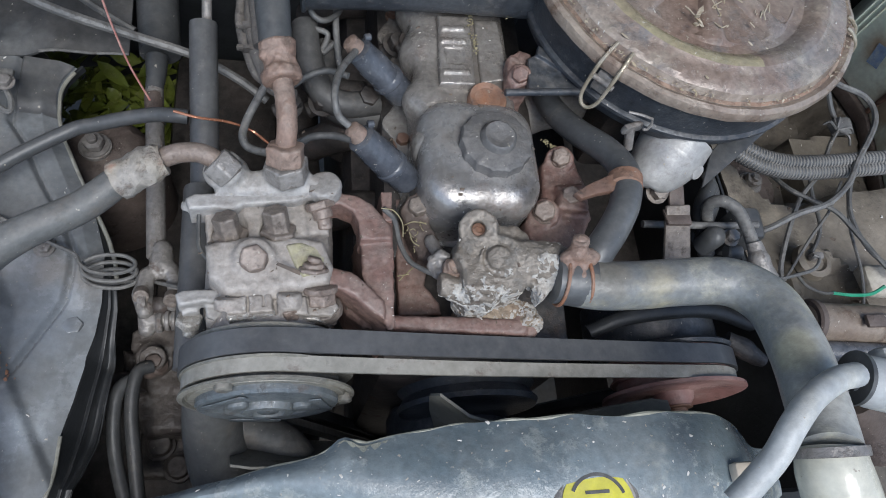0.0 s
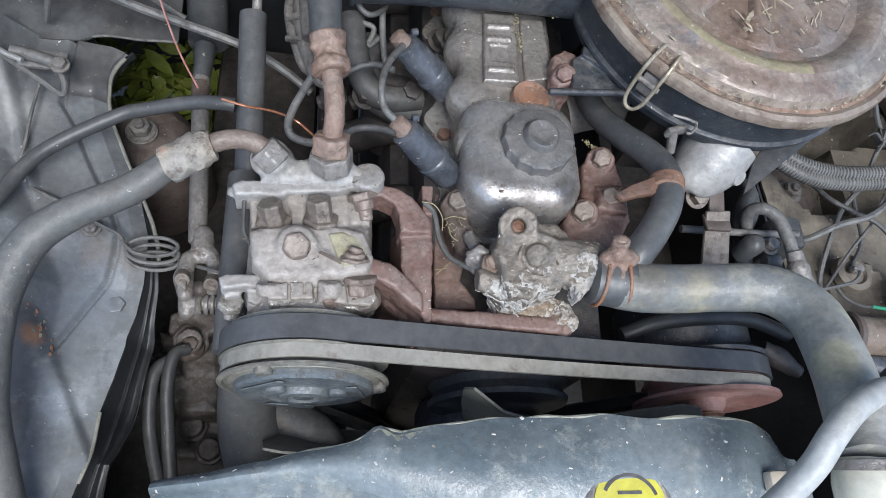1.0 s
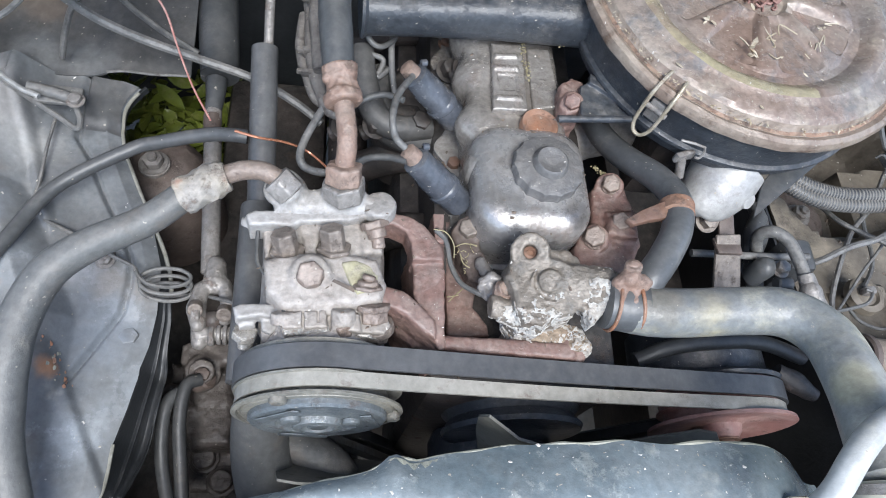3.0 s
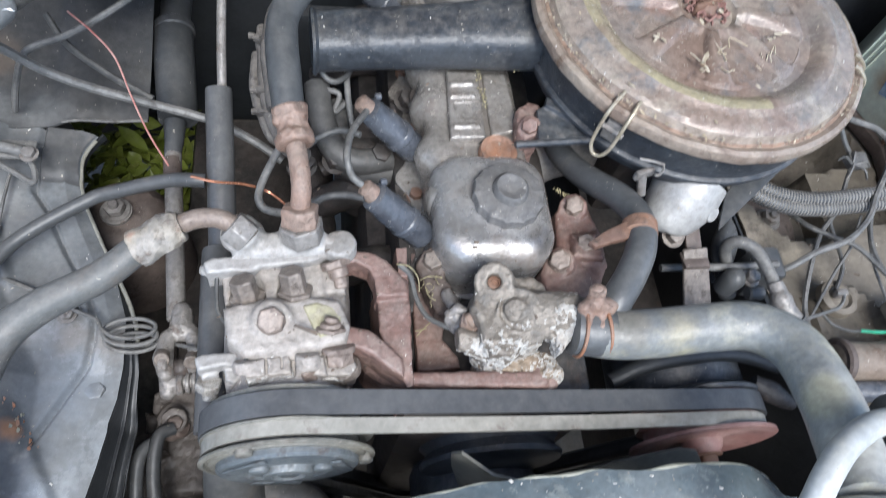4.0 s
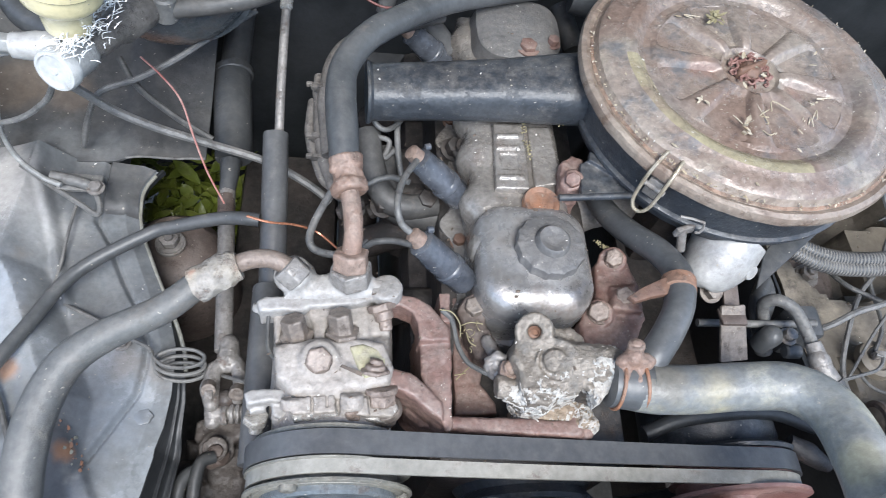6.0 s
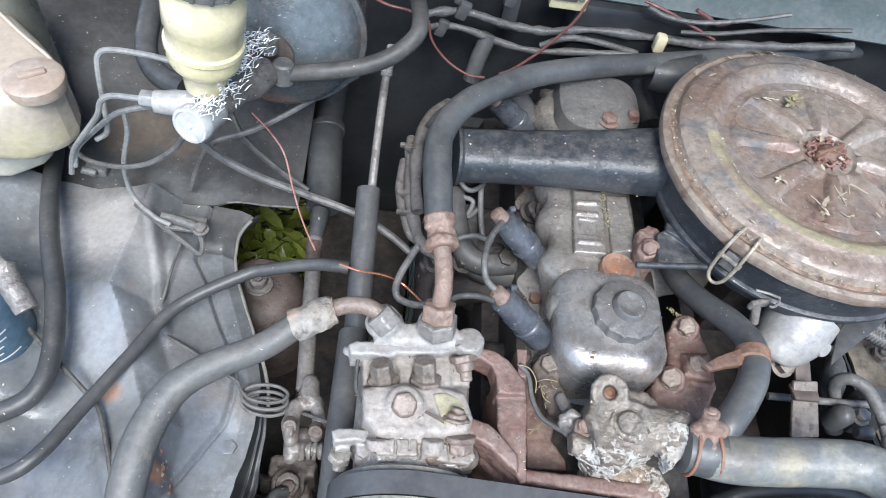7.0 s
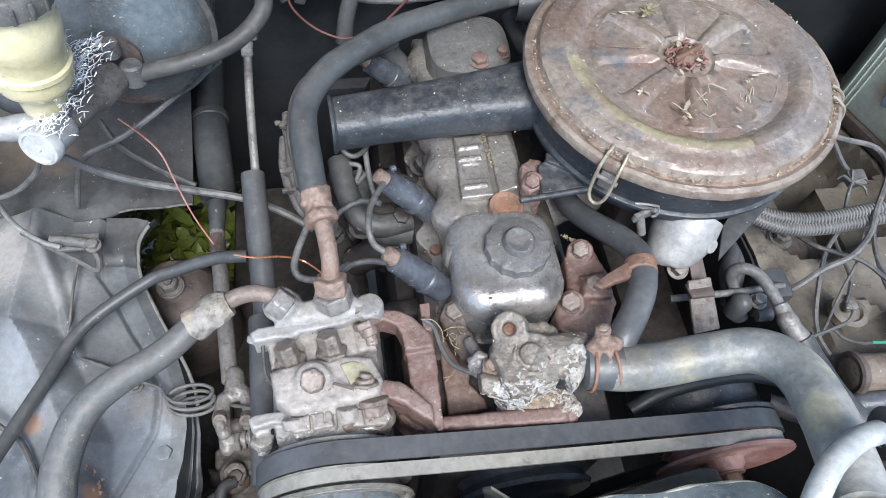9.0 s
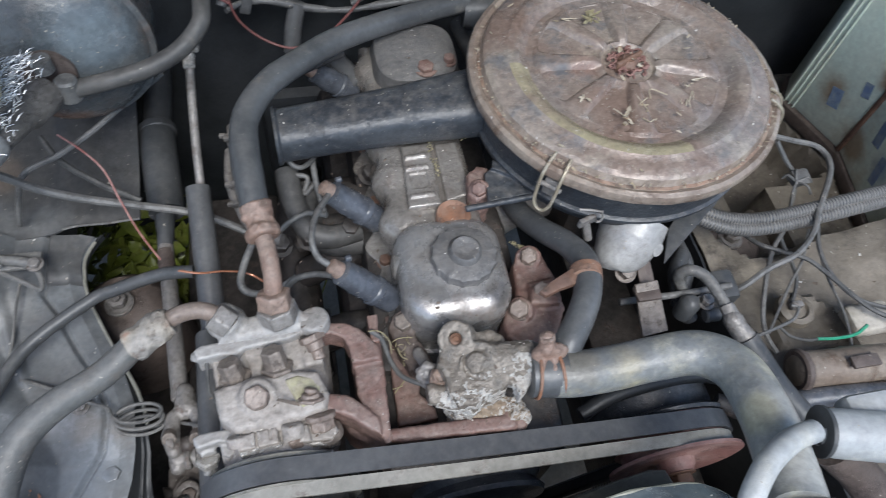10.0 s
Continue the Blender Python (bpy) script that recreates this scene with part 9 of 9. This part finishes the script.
for face0, face1, spots in ((q0, q1, ((0.55, 0.06, 0.018, 0.03), (0.8, 0.10, 0.012, 0.022))), (q1, q2, ((0.22, 0.08, 0.016, 0.035), (0.42, 0.05, 0.014, 0.04), (0.40, 0.12, 0.02, 0.02), (0.62, 0.06, 0.012, 0.045), (0.78, 0.05, 0.012, 0.04), (0.62, 0.13, 0.022, 0.014)))):
    d = (face1 - face0).normalized()
    nrm = Vector((d.y, -d.x, 0))
    m = Matrix((( d.x, 0, nrm.x, 0), (d.y, 0, nrm.y, 0), (0, 1, 0, 0), (0, 0, 0, 1)))
    for f, h, bw, bh in spots:
        part("print_bar", box(bw, bh, 0.0006, Matrix.Translation(face0.lerp(face1, f) + Vector((0, 0, h)) + nrm * 0.0004) @ m @ Matrix.Rotation(0.25, 4, "Z")), "blue_ink", bat)
part("base_tray", slab([(q0.x - 0.006, q0.y - 0.004), (q1.x - 0.006, q1.y - 0.006), (q2.x - 0.006, q2.y - 0.006), (q2.x + 0.16, q2.y - 0.02), (q0.x + 0.22, q0.y + 0.03), (q0.x + 0.03, q0.y + 0.046)], 0.55, 0.57, 0.002), "cup_brown", bat)

# ---- firewall ----
har = thing("wiring_harness", "grey taped wiring harness along the firewall", "wiring harness", (0.1, 0.67, 0.78))
part("loom", tube([(-0.038, 0.640, 0.782), (-0.030, 0.650, 0.791), (0.012, 0.662, 0.791), (0.060, 0.662, 0.782), (0.108, 0.662, 0.780), (0.159, 0.662, 0.790), (0.226, 0.662, 0.791), (0.294, 0.662, 0.792), (0.371, 0.662, 0.801), (0.464, 0.662, 0.815)], 0.0050, 12, wob=0.7), "loom", har)
part("loom_branch", tube([(-0.034, 0.640, 0.776), (-0.015, 0.655, 0.774), (0.016, 0.655, 0.773), (0.059, 0.655, 0.761), (0.101, 0.655, 0.756), (0.154, 0.655, 0.763), (0.220, 0.655, 0.769)], 0.0038, 10, wob=0.6), "loom", har)
part("loom_loop", tube([(0.106, 0.660, 0.761), (0.135, 0.658, 0.778), (0.176, 0.658, 0.777), (0.221, 0.658, 0.769)], 0.0038, 10, wob=0.3), "loom", har)
for q in ((0.005, 0.655, 0.787), (0.057, 0.660, 0.808), (0.002, 0.660, 0.802), (-0.016, 0.655, 0.760)):
    part("clip", rough_up(box(0.013, 0.008, 0.022, Matrix.Translation(q) @ Matrix.Rotation(0.3, 4, "Y"), 0.002), 0.001, 150), "tube_grey", har)
part("green_clip", rough_up(box(0.013, 0.012, 0.022, Matrix.Translation((0.238, 0.650, 0.783)), 0.003), 0.001, 150), "cream", har, "yellow-green plastic clip")
fuse = thing("fuse_holder", "yellowed plastic fuse holder on the firewall", "fuse holder", (0.120, 0.660, 0.827))
part("shell", box(0.042, 0.022, 0.030, Matrix.Translation((0.122, 0.665, 0.817)), 0.002), "cream", fuse)
part("slot_bar", box(0.030, 0.003, 0.010, Matrix.Translation((0.115, 0.652, 0.830)), 0.001), "tube_grey", fuse)
part("terminal", box(0.006, 0.006, 0.02, Matrix.Translation((0.134, 0.650, 0.833)), 0.001), "steel", fuse)


def fw_wire(pts, r, mat_name, label):
    return solo("firewall_wire", tube(pts, r, 7, 6), mat_name, label, "wire", "wires on the firewall")


fw_wire([(0.143, 0.655, 0.834), (0.133, 0.650, 0.806), (0.105, 0.645, 0.765), (0.078, 0.640, 0.738), (0.063, 0.640, 0.727)], 0.0016, "dull_red", "dull red wire on the firewall")
fw_wire([(-0.029, 0.640, 0.789), (-0.022, 0.635, 0.766), (-0.002, 0.630, 0.745), (0.024, 0.625, 0.733), (0.044, 0.620, 0.736)], 0.0014, "dull_red", "dull red wire hanging at the firewall")
fw_wire([(-0.104, 0.640, 0.816), (-0.078, 0.640, 0.803), (-0.049, 0.640, 0.798), (-0.028, 0.640, 0.785)], 0.0017, "dull_red", "dull red wire near the brake booster")
fw_wire([(0.204, 0.655, 0.841), (0.232, 0.650, 0.835), (0.264, 0.650, 0.822), (0.297, 0.650, 0.808)], 0.0018, "dull_red", "dull red wire below the cowl")
fw_wire([(0.208, 0.650, 0.838), (0.234, 0.648, 0.830), (0.273, 0.648, 0.829), (0.320, 0.648, 0.840), (0.364, 0.650, 0.853)], 0.0026, "wire_grey", "grey wire below the cowl")
fw_wire([(0.262, 0.652, 0.841), (0.278, 0.652, 0.834), (0.294, 0.652, 0.827), (0.315, 0.652, 0.837)], 0.0024, "dull_red", "bright red wire below the cowl")
fw_wire([(0.255, 0.650, 0.812), (0.299, 0.650, 0.817), (0.352, 0.650, 0.830), (0.440, 0.650, 0.844)], 0.0026, "wire", "dark wire below the cowl")
solo("firewall_strap", box(0.018, 0.004, 0.09, Matrix.Translation((0.066, 0.685, 0.759)), 0.001), "tube_grey", "grey metal strap on the firewall", "strap")
solo("firewall_pipe", tube([(0.044, 0.660, 0.766), (0.036, 0.650, 0.740), (0.031, 0.640, 0.712)], 0.010, 14), "tube_grey", "dull grey heater pipe at the firewall", "pipe")
solo("heater_box", rough_up(box(0.16, 0.05, 0.07, Matrix.Translation((0.184, 0.690, 0.785)) @ Matrix.Translation((0.03, 0, -0.035)), 0.01), 0.001, 30), "black_panel", "dark blue-black heater box on the firewall", "heater box")
solo("rear_pipe", tube([(0.231, 0.645, 0.740), (0.239, 0.623, 0.730), (0.247, 0.596, 0.720)], 0.012, 14), "rubber", "dull rubber pipe behind the valve cover", "hose")
solo("rear_sleeve", rough_up(tube([(0.225, 0.608, 0.785), (0.251, 0.606, 0.785), (0.283, 0.621, 0.785)], [0.019, 0.021, 0.02], 18), 0.001, 50), "hose_dark", "grey-green rubber sleeve behind the air cleaner", "hose")
solo("rear_lever", rough_up(join(between((0.073, 0.582, 0.755), (0.100, 0.543, 0.745), 0.012), between((0.057, 0.571, 0.740), (0.079, 0.554, 0.730), 0.009)), 0.001, 70), "tube_grey", "dull grey linkage behind the snorkel", "linkage")


# ---- crumbs, grit and flakes lying where they fell ----
def scatter(name, label, category, targets, count, size, mat_name, seed, flat=0.35, steep=0.35):
    """Small angular crumbs on the upward faces of the named parts, as one loose lot."""
    rnd = random.Random(seed)
    faces = []
    for ob in targets:
        me = ob.data
        m = ob.matrix_world
        for p in me.polygons:
            nz = (m.to_3x3() @ p.normal).normalized().z
            if nz > steep:
                faces.append((p.area * nz, ob, p.index))
    total = np.cumsum([f[0] for f in faces])
    bm = bmesh.new()
    for k in range(count):
        _, ob, i = faces[min(int(np.searchsorted(total, rnd.random() * total[-1])), len(faces) - 1)]
        p = ob.data.polygons[i]
        vs = [ob.matrix_world @ ob.data.vertices[v].co for v in p.vertices]
        j = rnd.randrange(1, len(vs) - 1)
        a, b = rnd.random(), rnd.random()
        if a + b > 1:
            a, b = 1 - a, 1 - b
        c = vs[0] + (vs[j] - vs[0]) * a + (vs[j + 1] - vs[0]) * b
        n = (ob.matrix_world.to_3x3() @ p.normal).normalized()
        s = size * (0.35 + rnd.random() ** 3 * 1.6)
        m = aim(c - n * s * 0.1, n + Vector((rnd.gauss(0, 0.25), rnd.gauss(0, 0.25), 0)), rnd.random() * 360)
        w = s * (0.3 + rnd.random() * 0.7)
        low = [bm.verts.new(m @ Vector(q)) for q in ((-s, -w * 0.5, 0), (s * 0.7, -w * 0.7, 0), (s, w * 0.4, 0), (-s * 0.5, w * 0.7, 0))]
        top = [bm.verts.new(m @ Vector(q)) for q in ((-s * 0.6, -w * 0.3, s * flat), (s * 0.5, -w * 0.4, s * flat * 1.3), (s * 0.6, w * 0.3, s * flat), (-s * 0.3, w * 0.4, s * flat * 0.8))]
        bm.faces.new(top)
        for q in range(4):
            bm.faces.new((low[q], low[(q + 1) % 4], top[(q + 1) % 4], top[q]))
    return tagged(part(name, bm, mat_name), label, category, kind="stuff")


def parts_of(*names):
    return [o for o in bpy.data.objects if o.type == "MESH" and o.parent is not None and o.parent.name.split(".")[0] in names]


bpy.context.view_layer.update()
scatter("panel_grit", "pale grit and flakes on the wing panel", "grit", [apron_left], 420, 0.0011, "grit", 1, 0.35, 0.6)
scatter("panel_grit", "pale grit and flakes on the dusty wing panel", "grit", [apron_right], 500, 0.0016, "grit", 2, 0.35, 0.6)
scatter("panel_dirt", "brown dirt crumbs on the dusty wing panel", "dirt", [apron_right], 700, 0.0022, "dirt", 3, 0.5, 0.6)
scatter("engine_grit", "pale grit on the engine and its covers", "grit", parts_of("valve_cover", "oil_filler_cap", "compressor", "compressor_bracket", "thermostat_housing"), 380, 0.0008, "grit", 4)
scatter("engine_dirt", "brown oily dirt on the engine and its covers", "dirt", parts_of("valve_cover", "compressor", "compressor_bracket", "thermostat_housing", "engine_block"), 700, 0.0014, "dirt", 5, 0.5)
scatter("lid_grit", "pale leaf bits and grit on the air cleaner", "leaf bits", parts_of("air_cleaner", "lid"), 230, 0.0010, "grit", 6, 0.3)
scatter("shroud_chips", "pale paint chips and grit on the fan shroud", "grit", [shroud_panel], 200, 0.0011, "grit", 7, 0.25, 0.4)
